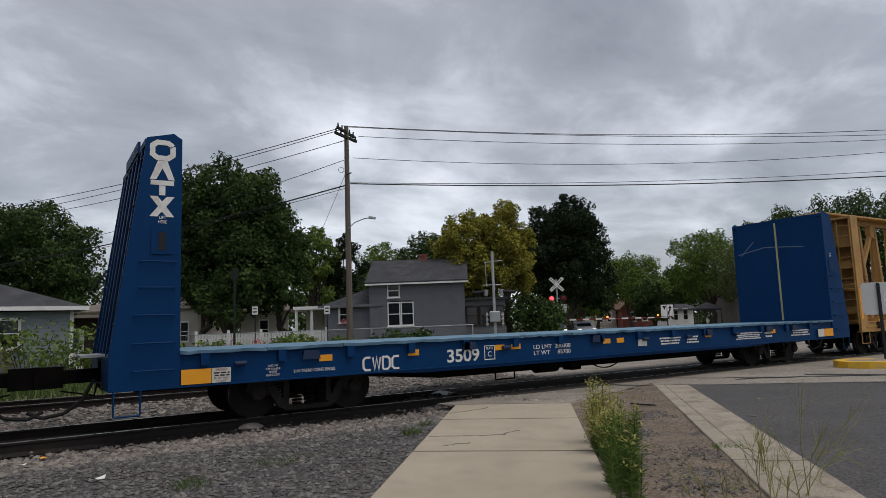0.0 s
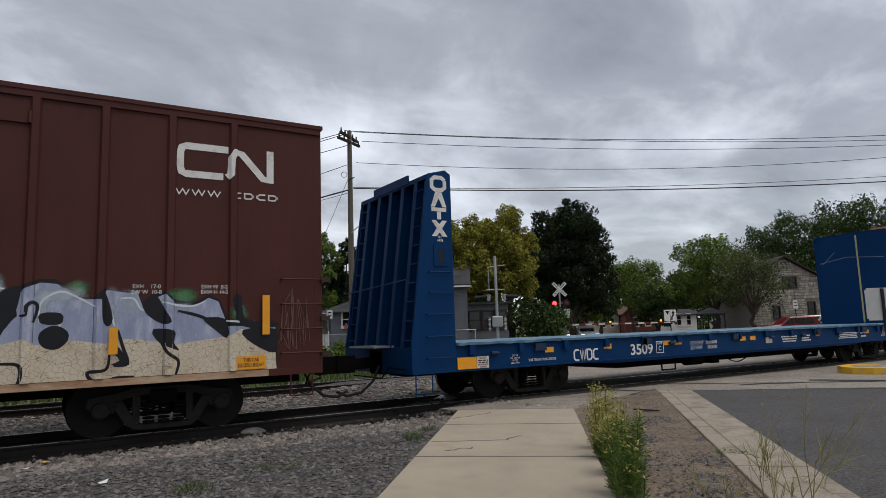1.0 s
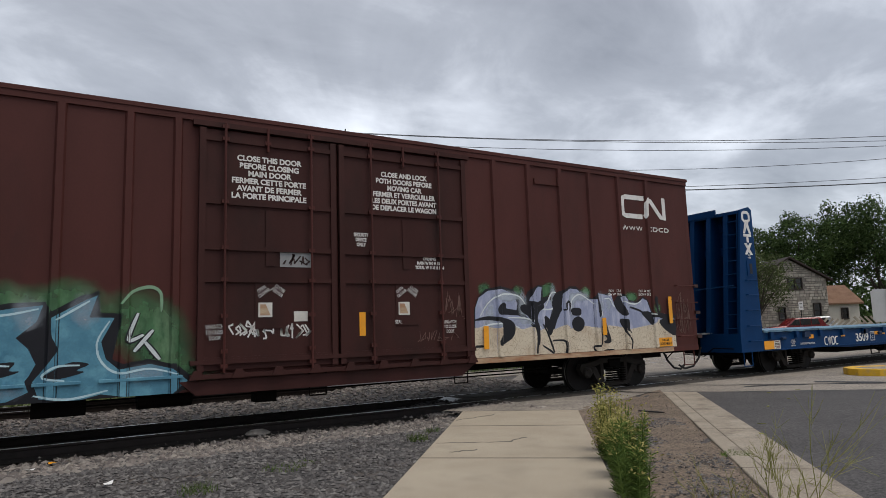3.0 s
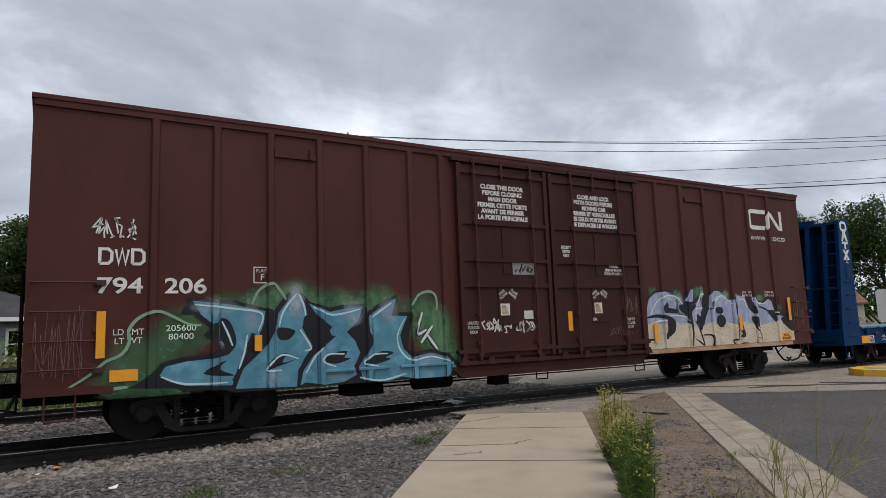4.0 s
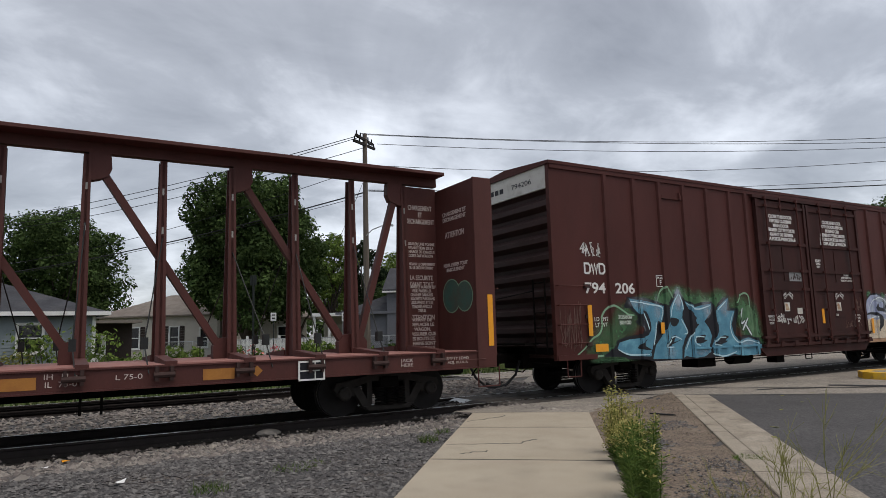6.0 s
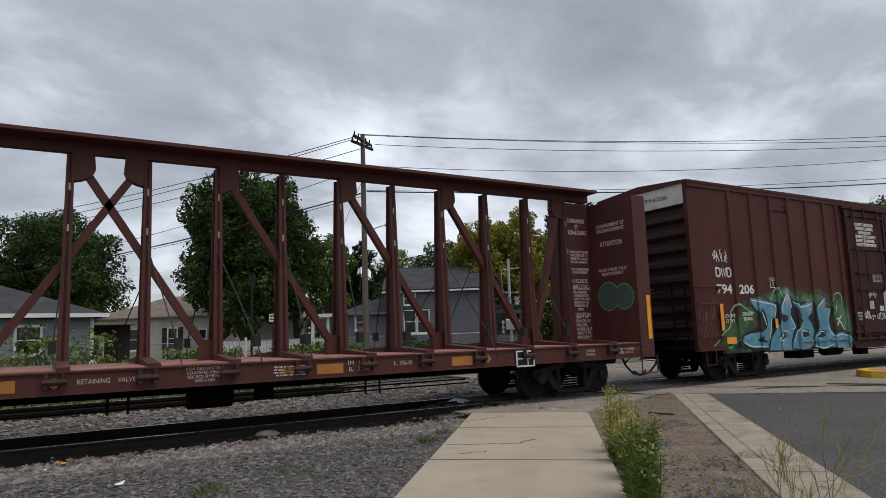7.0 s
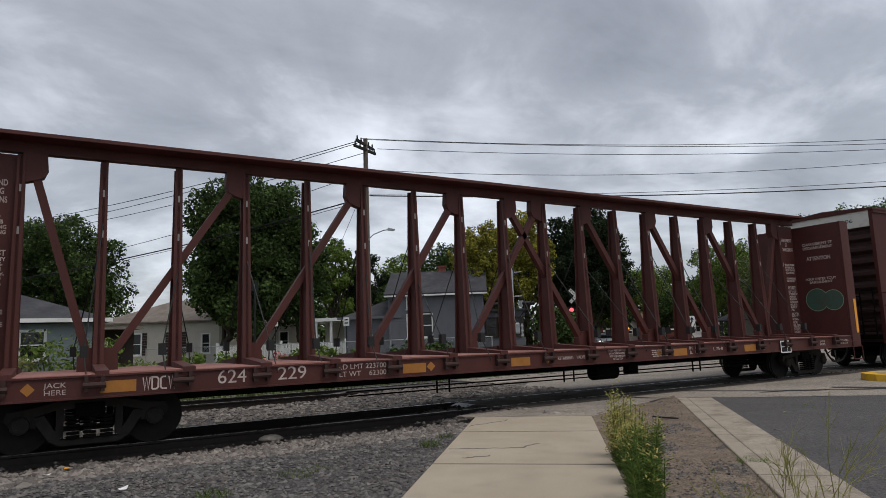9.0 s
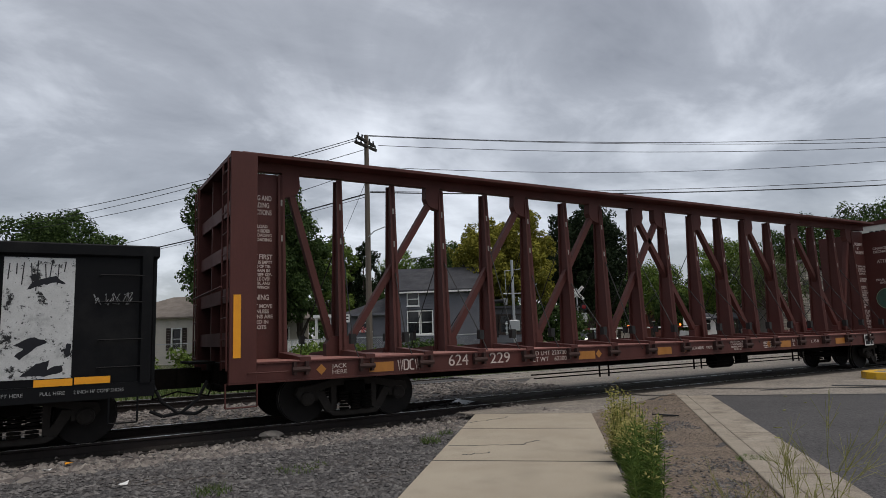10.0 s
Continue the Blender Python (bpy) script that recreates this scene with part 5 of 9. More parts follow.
        for x in ((a + 0.40, b - 0.47) if a == d0 else (a + 0.62, b - 0.66)):
            bm = bmesh.new()
            rod(bm, (x, -1.69, 0.95), (x, -1.69, 5.0), 0.022, seg=8)
            for z in (1.05, 1.28, 1.84, 2.42, 2.94, 3.69, 4.74, 4.95):
                box(bm, x - 0.055, x + 0.055, -1.70, -1.64, z - 0.03, z + 0.03)
            part("lock_rod", bm, M["box"], dr)
        xm = (a + b) / 2
        bm = bmesh.new()
        rod(bm, (xm - 0.06, -1.67, 4.60), (xm - 0.06, -1.67, 5.0), 0.022, seg=8)
        box(bm, xm - 0.11, xm - 0.01, -1.68, -1.616, 4.72, 4.78)
        part("lock_rod", bm, M["box"], dr)
        bm = bmesh.new()
        box(bm, xm - 0.26, xm + 0.22, -1.63, -1.616, 1.62, 2.38)
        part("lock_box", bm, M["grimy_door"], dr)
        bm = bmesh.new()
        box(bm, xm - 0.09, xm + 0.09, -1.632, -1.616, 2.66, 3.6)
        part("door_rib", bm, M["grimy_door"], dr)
        bm = bmesh.new()
        box(bm, xm - 0.21, xm + 0.02, -1.636, -1.630, 1.81, 2.05)
        part("route_card", bm, M["cream"], dr, "small white card with an orange patch")
        bm = bmesh.new()
        prism(bm, [(xm - 0.18, 1.84), (xm - 0.01, 1.84), (xm - 0.09, 2.02), (xm - 0.18, 2.02)], -1.640, -1.636, "y")
        part("card_patch", bm, M["rust_cream"], dr)
    bm = bmesh.new()
    for z in (0.90, 1.12):
        box(bm, d0 - 0.1, d2 + 0.1, -1.67, -1.552, z - 0.035, z + 0.035)
    for k in range(9):
        x = d0 + k * (d2 - d0) / 8
        prism(bm, [(x - 0.12, 0.86), (x + 0.12, 0.86), (x + 0.05, 1.0), (x - 0.05, 1.0)], -1.70, -1.66, "y")
    box(bm, d0 - 0.1, d2 + 0.1, -1.66, -1.552, 4.93, 5.015)
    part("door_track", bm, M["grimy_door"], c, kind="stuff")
    bm = bmesh.new()
    prism(bm, [(d0 - 0.25, 0.84), (d0, 0.62), (d2 - 0.2, 0.62), (d2 + 0.1, 0.84)], -1.60, -1.45, "y")
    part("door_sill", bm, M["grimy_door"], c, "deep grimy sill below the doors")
    # ladders and stirrups at the corners
    for x0, x1 in ((-h + 0.05, -h + 0.85), (h - 0.72, h + 0.0)):
        bm = bmesh.new()
        rungs(bm, x0, x1, (1.18, 1.58, 2.0, 2.42), -1.64, 0.014, 0.09)
        stirrup(bm, (x0 + x1) / 2, 0.85)
        part("ladder", bm, M["box"], c)
        bm = bmesh.new()
        for z in (1.15, 1.75, 2.42):
            box(bm, x1 - 0.02, x1 + 0.14, -1.60, -1.552, z - 0.04, z + 0.04)
        part("ladder_bracket", bm, M["box_end"], c)
    mend = pose(-h + 0.0, -0.55, 4.84, 90, 0, -90)
    writing("end_number", "794206", 0.17, M["ink"], c, mend, 0.75)
    bm = bmesh.new()
    for k in range(3):
        box(bm, -h - 0.003, -h, 0.15 + 0.2 * k, 0.30 + 0.2 * k, 4.78, 4.90)
    part("end_mark", bm, M["ink"], c)
    # brake gear under the floor
    bm = bmesh.new()
    for y, z in ((-1.1, 0.55), (-1.15, 0.62)):
        rod(bm, (-4, y, z), (5, y, z), 0.016, seg=6)
    rod(bm, (-3.2, -1.0, 0.6), (-2.4, -1.0, 0.6), 0.17, seg=12)
    box(bm, -1.4, -1.05, -1.2, -0.9, 0.4, 0.7)
    box(bm, -4.6, -3.9, -1.1, -0.6, 0.42, 0.66)
    stirrup(bm, d2 - 0.2, 0.86, 0.3)
    stirrup(bm, d0 + 2.0, 0.86, 0.3)
    part("brake_rigging", bm, M["under"], c)
    truck(c, X(-17.55))
    truck(c, X(-3.27))
    coupler(c, -h, -1)
    coupler(c, h, 1)
    # lettering
    W = M["white"]
    mark(c, X(-19.16), X(-18.50), 2.69, 2.95, "ozo", W)
    writing("number", "794", 0.33, W, c, side(X(-18.85), 2.37), 0.62, bold=0.006)
    writing("number", "206", 0.33, W, c, side(X(-17.92), 2.37), 0.62, bold=0.006)
    bm = bmesh.new()
    worm(bm, [(X(-16.86), 2.44), (X(-16.86), 2.70), (X(-16.58), 2.70), (X(-16.58), 2.44), (X(-16.86), 2.44)], 0.015)
    part("stencil_frame", bm, W, c)
    writing("stencil", "PLATE", 0.085, W, c, side(X(-16.72), 2.64), 0.2)
    writing("stencil", "F", 0.16, W, c, side(X(-16.72), 2.53))
    writing("door_text", "CLOSE THIS DOOR\nBEFORE CLOSING\nMAIN DOOR\nFERMER CETTE PORTE\nAVANT DE FERMER\nLA PORTE PRINCIPALE", 0.128, W, c, side(X(-11.71), 4.14, -1.617), 1.28, bold=0.005)
    writing("door_text", "CLOSE AND LOCK\nBOTH DOORS BEFORE\nMOVING CAR\nFERMER ET VERROUILLER\nLES DEUX PORTES AVANT\nDE DEPLACER LE WAGON", 0.128, W, c, side(X(-9.12), 4.12, -1.617), 1.39, bold=0.005)
    writing("door_text", "SECURITY\nDEVICE\nONLY", 0.09, W, c, side(X(-10.04), 3.18, -1.617), 0.29, bold=0.003)
    writing("door_text", "OPENING\nMAIN W 8-0 H 13-4\nTOTAL W 16-0 H 13-4", 0.085, W, c, side(X(-8.61), 2.785, -1.617), 0.64, bold=0.003)
    writing("door_text", "UNLATCH\nTO CLOSE\nDOOR", 0.09, W, c, side(X(-8.19), 1.57, -1.617), 0.28)
    writing("door_text", "UNLATCH\nTO CLOSE\nDOOR", 0.09, W, c, side(X(-12.60), 1.58, -1.663), 0.28)
    writing("door_text", "SEAL", 0.09, W, c, side(X(-9.32), 1.68, -1.635), 0.14)
    for xx in (-11.70, -9.13):
        for dx, dz, a, txt in ((-0.13, 2.24, 35, "OPEN\nOUVRIR"), (0.13, 2.25, -35, "CLOSE\nFERMER")):
            writing("arrow_text", txt, 0.08, W, c, pose(X(xx) + dx, -1.632, dz, 90, -a, 0), 0.22)
    writing("stencil", "EXH    17-0\nEW W  10-8", 0.085, W, c, side(X(-3.62), 2.24), 0.42)
    writing("stencil", "EXH W  8-2\nEXW H 14-2", 0.085, W, c, side(X(-2.62), 2.24), 0.42)
    writing("stencil", "LD LMT\nLT WT", 0.13, W, c, side(X(-18.72), 1.62), 0.42)
    writing("stencil", "205600\n80400", 0.13, W, c, side(X(-17.98), 1.66), 0.44)
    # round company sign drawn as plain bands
    bm = bmesh.new()
    posts = [h - a for a in POST_STEPS]
    coat(bm, band([(X(-2.42), 4.56), (X(-3.08), 4.56), (X(-3.15), 4.53), (X(-3.17), 4.44), (X(-3.17), 4.22), (X(-3.15), 4.13), (X(-3.08), 4.10), (X(-2.50), 4.10)], 0.115), posts, 0.002)
    coat(bm, band([(X(-2.44), 4.10), (X(-2.37), 4.16), (X(-2.37), 4.42), (X(-2.30), 4.54), (X(-2.20), 4.52), (X(-1.84), 4.12), (X(-1.74), 4.12)], 0.115), posts, 0.003)
    coat(bm, [(X(-1.78), 4.06), (X(-1.66), 4.06), (X(-1.66), 4.62), (X(-1.78), 4.62)], posts, 0.004)
    part("company_sign", bm, W, c, "white band-like company sign")
    mark(c, X(-3.25), X(-2.52), 3.75, 3.86, "zzz", W)
    mark(c, X(-2.38), X(-1.57), 3.75, 3.86, "uouo", W)
    for x, z0, z1 in ((-19.09, 1.32, 2.0), (-7.34, 1.10, 1.56), (-4.06, 1.28, 1.67), (-1.80, 1.5, 2.15), (-10.04, 1.45, 1.87), (-16.80, 1.32, 1.58)):
        plate("reflector", c, X(x) - 0.06, X(x) + 0.06, z0, z1, M["orange"], -1.618 if -12.7 < x < -7.6 else -1.602, "orange reflective strip", 0.006)
    plate("height_plate", c, X(-2.28), X(-1.80), 0.95, 1.16, M["orange"], -1.585, "orange plate with two lines of text", 0.006)
    writing("plate_text", "THIS CAR\nEXCESS HEIGHT", 0.085, M["ink"], c, side(X(-2.04), 1.055, -1.593), 0.42)
    plate("height_plate", c, X(-18.96), X(-18.58), 0.97, 1.14, M["orange"], -1.585, "orange plate with two lines of text", 0.006)
    # spray paint
    blue_piece(c, X, h)
    lilac_piece(c, X, h)
    tag_scrawl(c, X(-19.22), X(-18.6), 3.08, 3.42, 5, M["white"], 7, 0.022)
    tag_scrawl(c, X(-12.35), X(-11.70), 1.46, 1.78, 6, M["white"], 8, 0.026, -1.621)
    tag_scrawl(c, X(-11.51), X(-11.01), 1.44, 1.70, 8, M["white"], 6, 0.026, -1.621)
    tag_scrawl(c, X(-11.50), X(-11.0), 2.66, 2.88, 18, M["box_end"], 5, 0.022, -1.625)
    plate("paint_patch", c, X(-11.54), X(-10.97), 2.65, 2.90, M["pale_gray"], -1.618, "smeared grey paint patch")
    plate("route_label", c, X(-11.30), X(-11.06), 1.73, 1.90, M["cream"], -1.618, "small white printed label")
    tag_scrawl(c, X(-19.9), X(-19.3), 1.0, 2.1, 9, M["scratch"], 7, 0.008)
    tag_scrawl(c, X(-1.6), X(-1.0), 1.2, 2.3, 10, M["scratch"], 8, 0.008)
    tag_scrawl(c, X(-8.3), X(-7.8), 1.7, 2.3, 14, M["scratch"], 6, 0.008, -1.621)
    tag_scrawl(c, X(-9.0), X(-8.0), 1.3, 1.5, 15, M["scratch"], 8, 0.008, -1.621)


M["box_end"] = material("dark_brown_paint", (0.050, 0.024, 0.021), (0.036, 0.019, 0.017), 0.65, 0, 1.6, 45, 0.8, 0.1)
M["g_pale"] = material("pale_teal_spray", (0.50, 0.66, 0.70), (0.36, 0.55, 0.62), 0.5, 0, 3, 30, 0.7, 0.02)
M["g_halo"] = material("pale_green_spray", (0.24, 0.38, 0.25), (0.16, 0.26, 0.17), 0.6, 0, 3, 30, 0.7, 0.02)
M["scratch"] = material("faint_scratches", (0.20, 0.12, 0.10), None, 0.7)
M["pale_gray"] = material("dull_grey_lettering", (0.30, 0.30, 0.30), None, 0.7)
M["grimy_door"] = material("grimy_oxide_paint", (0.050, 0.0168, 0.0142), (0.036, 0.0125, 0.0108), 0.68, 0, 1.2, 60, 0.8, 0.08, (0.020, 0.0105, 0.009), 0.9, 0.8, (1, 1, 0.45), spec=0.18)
M["rust_cream"] = material("rusting_cream_paint", (0.50, 0.38, 0.25), (0.30, 0.13, 0.06), 0.7, 0, 3.5, 30, 1.0, 0.1, (0.20, 0.075, 0.035), 2.2, 0.9, (0.5, 1, 3))
M["g_white"] = material("white_spray_paint", (0.62, 0.66, 0.66), (0.5, 0.55, 0.56), 0.5, 0, 4, 40, 0.6, 0.02)


def misty(mt, low, high):
    """Lets a sprayed coat thin out to bare paint by its cover."""
    nt = mt.node_tree
    N, Lk = nt.nodes.new, nt.links.new
    at, nz, tc, ma, mr, tr, mx = (N(k) for k in ("ShaderNodeAttribute", "ShaderNodeTexNoise", "ShaderNodeTexCoord", "ShaderNodeMath", "ShaderNodeMapRange", "ShaderNodeBsdfTransparent", "ShaderNodeMixShader"))
    at.attribute_name = "cover"
    nz.inputs["Scale"].default_value, nz.inputs["Detail"].default_value = 7.0, 9.0
    Lk(tc.outputs["Object"], nz.inputs["Vector"])
    ma.operation = "MULTIPLY_ADD"
    ma.inputs[1].default_value = -0.55
    Lk(nz.outputs["Fac"], ma.inputs[0])
    Lk(at.outputs["Fac"], ma.inputs[2])
    mr.inputs[1].default_value, mr.inputs[2].default_value = low, high
    Lk(ma.outputs[0], mr.inputs[0])
    Lk(mr.outputs[0], mx.inputs[0])
    Lk(tr.outputs[0], mx.inputs[1])
    Lk(nt.nodes["Principled BSDF"].outputs[0], mx.inputs[2])
    Lk(mx.outputs[0], nt.nodes["Material Output"].inputs[0])
    return mt


M["mist_green"] = misty(material("green_sprayed_mist", (0.085, 0.20, 0.09), (0.025, 0.075, 0.035), 0.6, 0, 2.8, 30, 1.0, 0.02, (0.20, 0.32, 0.18), 1.7, 0.7, (1.6, 1, 0.7)), -0.10, 0.70)
M["mist_pale"] = misty(material("pale_sprayed_fade", (0.52, 0.58, 0.64), (0.42, 0.48, 0.55), 0.55, 0, 3, 30, 0.7, 0.02), -0.20, 0.75)
build_box_car()


# ---- blue bulkhead flat car ----
FX0, FX1, FXC = 0.97, 21.95, 11.46


def bulkhead_blue(c, s):
    """End bulkhead: tapered side panels, posts, rails, inner sheet; s is the way out."""
    h = (FX1 - FX0) / 2
    B = lambda a: s * (h - a)          # a metres in from the car's end
    m = M["blue"]
    bm = bmesh.new()
    a, b = sorted((B(0.97), B(0.93)))
    prism(bm, [(-1.53, 1.2), (1.53, 1.2), (1.53, 4.42), (1.15, 4.60), (-1.15, 4.60), (-1.53, 4.42)], a, b, "x")
    part("inner_sheet", bm, m, c)
    for sy in (-1, 1):
        bm = bmesh.new()
        y0, y1 = sorted((sy * 1.555, sy * 1.50))
        prism(bm, [(B(0.0), 0.66), (B(0.98), 0.66), (B(0.98), 4.58), (B(0.85), 4.66), (B(0.46), 4.56), (B(0.0), 1.2)], y0, y1, "y")
        part("side_panel", bm, m, c)
    for y in (-1.1, -0.55, 0.0, 0.55, 1.1):
        bm = bmesh.new()
        prism(bm, [(B(0.03), 1.15), (B(0.95), 1.15), (B(0.95), 4.55), (B(0.46), 4.55)], y - 0.02, y + 0.02, "y")
        bar(bm, (B(0.035), y, 1.15), (B(0.465), y, 4.55), 0.02, 0.14)
        part("bulkhead_post", bm, m, c)
    for z in (1.9, 2.7, 3.5, 4.2):
        bm = bmesh.new()
        a, b = sorted((B(0.86), B(0.929)))
        box(bm, a, b, -1.49, 1.49, z - 0.12, z + 0.12)
        part("bulkhead_rail", bm, m, c)
    bm = bmesh.new()
    prism(bm, [(B(0.44), 4.46), (B(0.98), 4.50), (B(0.98), 4.585), (B(0.44), 4.55)], -1.5, 1.5, "y")
    box(bm, *sorted((B(0.42), B(0.46))), -0.8, 0.8, 4.50, 4.68)
    part("top_rail", bm, m, c)
    bm = bmesh.new()
    box(bm, *sorted((B(0.0), B(0.95))), -1.5, 1.5, 0.66, 1.16)
    part("end_sill", bm, m, c)
    bm = bmesh.new()
    rungs(bm, B(0.88), B(0.32), (0.95, 1.36, 1.78), -1.62, 0.014)
    rungs(bm, B(0.88), B(0.40), (2.2, 2.6), -1.62, 0.014)
    for y0, y1 in ((-1.45, -1.05), (1.05, 1.45)):
        for k in range(9):
            z = 1.3 + 0.37 * k
            xo = B(0.03 + 0.43 * (z - 1.2) / 3.36)
            rod(bm, (xo, y0, z), (xo, y1, z), 0.014, seg=6)
        for y in (y0, y1):
            bar(bm, (B(0.05), y, 1.15), (B(0.48), y, 4.5), 0.03, 0.03)
    rod(bm, (B(-0.05), -1.5, 2.45), (B(-0.05), 1.4, 2.35), 0.016, seg=6)
    stirrup(bm, B(0.25), 0.68, 0.36)
    part("ladder", bm, m, c)
    bm = bmesh.new()
    box(bm, *sorted((B(-0.32), B(0.12))), -0.6, 0.6, 1.16, 1.20)
    part("end_platform", bm, M["bright"], c)
    bm = bmesh.new()
    xx = B(0.70)
    prism(bm, [(xx - 0.16, 2.72), (xx + 0.16, 2.72), (xx + 0.16, 3.12), (xx + 0.1, 3.2), (xx - 0.1, 3.2), (xx - 0.16, 3.12)], -1.572, -1.556, "y")
    part("lift_plate", bm, m, c)
    plate("lift_hole", c, xx - 0.055, xx + 0.055, 2.78, 3.06, M["ink"], -1.573)
    writing("lift_text", "LIFT\nHERE", 0.07, M["white"], c, side(xx, 3.26), 0.13)
    if s > 0:
        return
    # the owner's sign, as plain white blocks down the panel
    bm = bmesh.new()
    xs = B(0.69)
    y = -1.556
    ring = [(0.15, 0.07), (0.08, 0.125), (-0.08, 0.125), (-0.15, 0.07), (-0.15, -0.07), (-0.08, -0.125), (0.08, -0.125), (0.15, -0.07), (0.15, 0.07)]
    worm(bm, [(xs + p, 4.37 + q) for p, q in ring], 0.08, y)
    prism(bm, [(xs - 0.18, 3.90), (xs - 0.07, 4.20), (xs + 0.07, 4.20), (xs + 0.18, 3.90), (xs + 0.09, 3.90), (xs, 4.08), (xs - 0.09, 3.90)], y - 0.004, y, "y")
    box(bm, xs - 0.17, xs + 0.17, y - 0.004, y, 3.81, 3.885)
    box(bm, xs - 0.045, xs + 0.045, y - 0.004, y, 3.65, 3.805)
    prism(bm, [(xs - 0.18, 3.63), (xs - 0.07, 3.63), (xs, 3.55), (xs + 0.07, 3.63), (xs + 0.18, 3.63), (xs + 0.06, 3.47), (xs + 0.18, 3.31), (xs + 0.07, 3.31), (xs, 3.39), (xs - 0.07, 3.31), (xs - 0.18, 3.31), (xs - 0.06, 3.47)], y - 0.004, y, "y")
    part("owner_sign", bm, M["white"], c, "large white owner's sign as plain shapes")


def build_flat_car():
    c = car("flat_car", FXC, "blue bulkhead flat car with a worn empty deck", "flat car")
    h = (FX1 - FX0) / 2
    X = lambda x: x - FXC
    bm = bmesh.new()
    for s in (-1, 1):
        y0, y1 = sorted((s * 1.52, s * 1.48))
        # fish-bellied side sill
        prism(bm, [(-h + 0.95, 0.68), (-h + 3.6, 0.68), (-h + 5.4, 0.60), (h - 5.4, 0.60), (h - 3.6, 0.68), (h - 0.95, 0.68), (h - 0.95, 1.16), (-h + 0.95, 1.16)], y0, y1, "y")
        box(bm, -h + 0.95, h - 0.95, min(s * 1.56, s * 1.44), max(s * 1.56, s * 1.44), 0.66, 0.685)
    part("side_sill", bm, M["blue"], c)
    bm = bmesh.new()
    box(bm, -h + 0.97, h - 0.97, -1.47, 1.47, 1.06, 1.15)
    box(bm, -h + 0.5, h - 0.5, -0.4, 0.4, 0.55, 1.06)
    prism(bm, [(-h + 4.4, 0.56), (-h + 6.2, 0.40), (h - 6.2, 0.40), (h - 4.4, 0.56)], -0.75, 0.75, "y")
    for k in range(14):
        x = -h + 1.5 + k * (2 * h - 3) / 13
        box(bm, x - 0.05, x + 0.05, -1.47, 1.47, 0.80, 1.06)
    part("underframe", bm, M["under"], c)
    # deck plates, lifted and dented along the edge
    rnd = random.Random(2)
    n = 14
    for k in range(n):
        x0 = -h + 0.98 + k * (2 * h - 1.96) / n
        x1 = x0 + (2 * h - 1.96) / n - 0.008
        bm = bmesh.new()
        m = 10
        rows = []
        for i in range(m + 1):
            x = x0 + (x1 - x0) * i / m
            e = rnd.uniform(0, 0.02)
            rows.append([bm.verts.new(v) for v in ((x, -1.60 + rnd.uniform(0, 0.025), 1.155 + e), (x, -1.60, 1.205 + e), (x, -1.3, 1.215), (x, 1.55, 1.215), (x, 1.55, 1.155))])
        for a, b in zip(rows, rows[1:]):
            for j in range(4):
                bm.faces.new((a[j], b[j], b[j + 1], a[j + 1]))
        part("deck_plate", bm, M["deck"], c)
    x = -h + 1.35
    while x < h - 1.2:
        bm = bmesh.new()
        box(bm, x - 0.065, x + 0.065, -1.60, -1.52, 0.98, 1.165)
        part("stake_pocket", bm, M["blue"], c)
        x += 1.24
    for x in (-h + 3.1, -0.6, h - 3.1, -6.4 + 2.3, 3.4, 6.1):
        bm = bmesh.new()
        prism(bm, [(x - 0.16, 0.98), (x + 0.16, 0.98), (x + 0.13, 1.13), (x - 0.13, 1.13)], -1.60, -1.52, "y")
        part("jacking_bracket", bm, M["blue_dark"], c)
    for x in (-h + 1.9, -3.2, 1.0, 2.6, 4.6):
        bm = bmesh.new()
        rod(bm, (x - 0.09, -1.58, 0.98), (x + 0.09, -1.58, 0.98), 0.04, seg=8)
        part("tie_down", bm, M["blue_dark"], c)
    bm = bmesh.new()
    rod(bm, (-1.9, -0.9, 0.50), (-1.3, -0.9, 0.50), 0.16, seg=12)
    box(bm, -0.9, -0.6, -1.0, -0.7, 0.35, 0.6)
    for a, b in (((-5, -1.0, 0.5), (6, -1.0, 0.5)), ((-3.3, -1.3, 0.6), (-3.3, -1.3, 0.32)), ((-3.3, -1.3, 0.32), (-2.8, -1.3, 0.32)), ((-2.8, -1.3, 0.32), (-2.8, -1.3, 0.6))):
        rod(bm, a, b, 0.018, seg=6)
    for k in range(8):
        u0, u1 = k / 8, (k + 1) / 8
        sag = lambda u: 0.52 - 0.18 * math.sin(u * math.pi)
        rod(bm, (-0.4 + u0 * 1.2, -1.0, sag(u0)), (-0.4 + u1 * 1.2, -1.0, sag(u1)), 0.016, seg=6)
    part("brake_rigging", bm, M["under"], c)
    truck(c, X(4.2))
    truck(c, X(18.72))
    coupler(c, -h, -1)
    coupler(c, h, 1)
    bulkhead_blue(c, -1)
    bulkhead_blue(c, 1)
    W = M["white"]
    plate("reflector", c, X(1.97), X(2.42), 0.70, 0.93, M["orange"], -1.562, "orange reflective plate")
    plate("notice", c, X(2.43), X(2.72), 0.70, 0.93, M["cream"], -1.562, "white notice with red print")
    writing("notice_text", "DANGER", 0.055, M["red_paint"], c, side(X(2.575), 0.90, -1.568), 0.18)
    fine_print(c, X(2.45), X(2.70), 0.79, 0.87, 2, M["under2"], -1.567, 1)
    writing("notice_text", "DO NOT WELD\nTO FLOOR", 0.045, M["red_paint"], c, side(X(2.575), 0.745, -1.568), 0.23)
    plate("reflector", c, X(20.45), X(20.95), 0.74, 0.97, M["orange"], -1.562, "orange reflective plate")
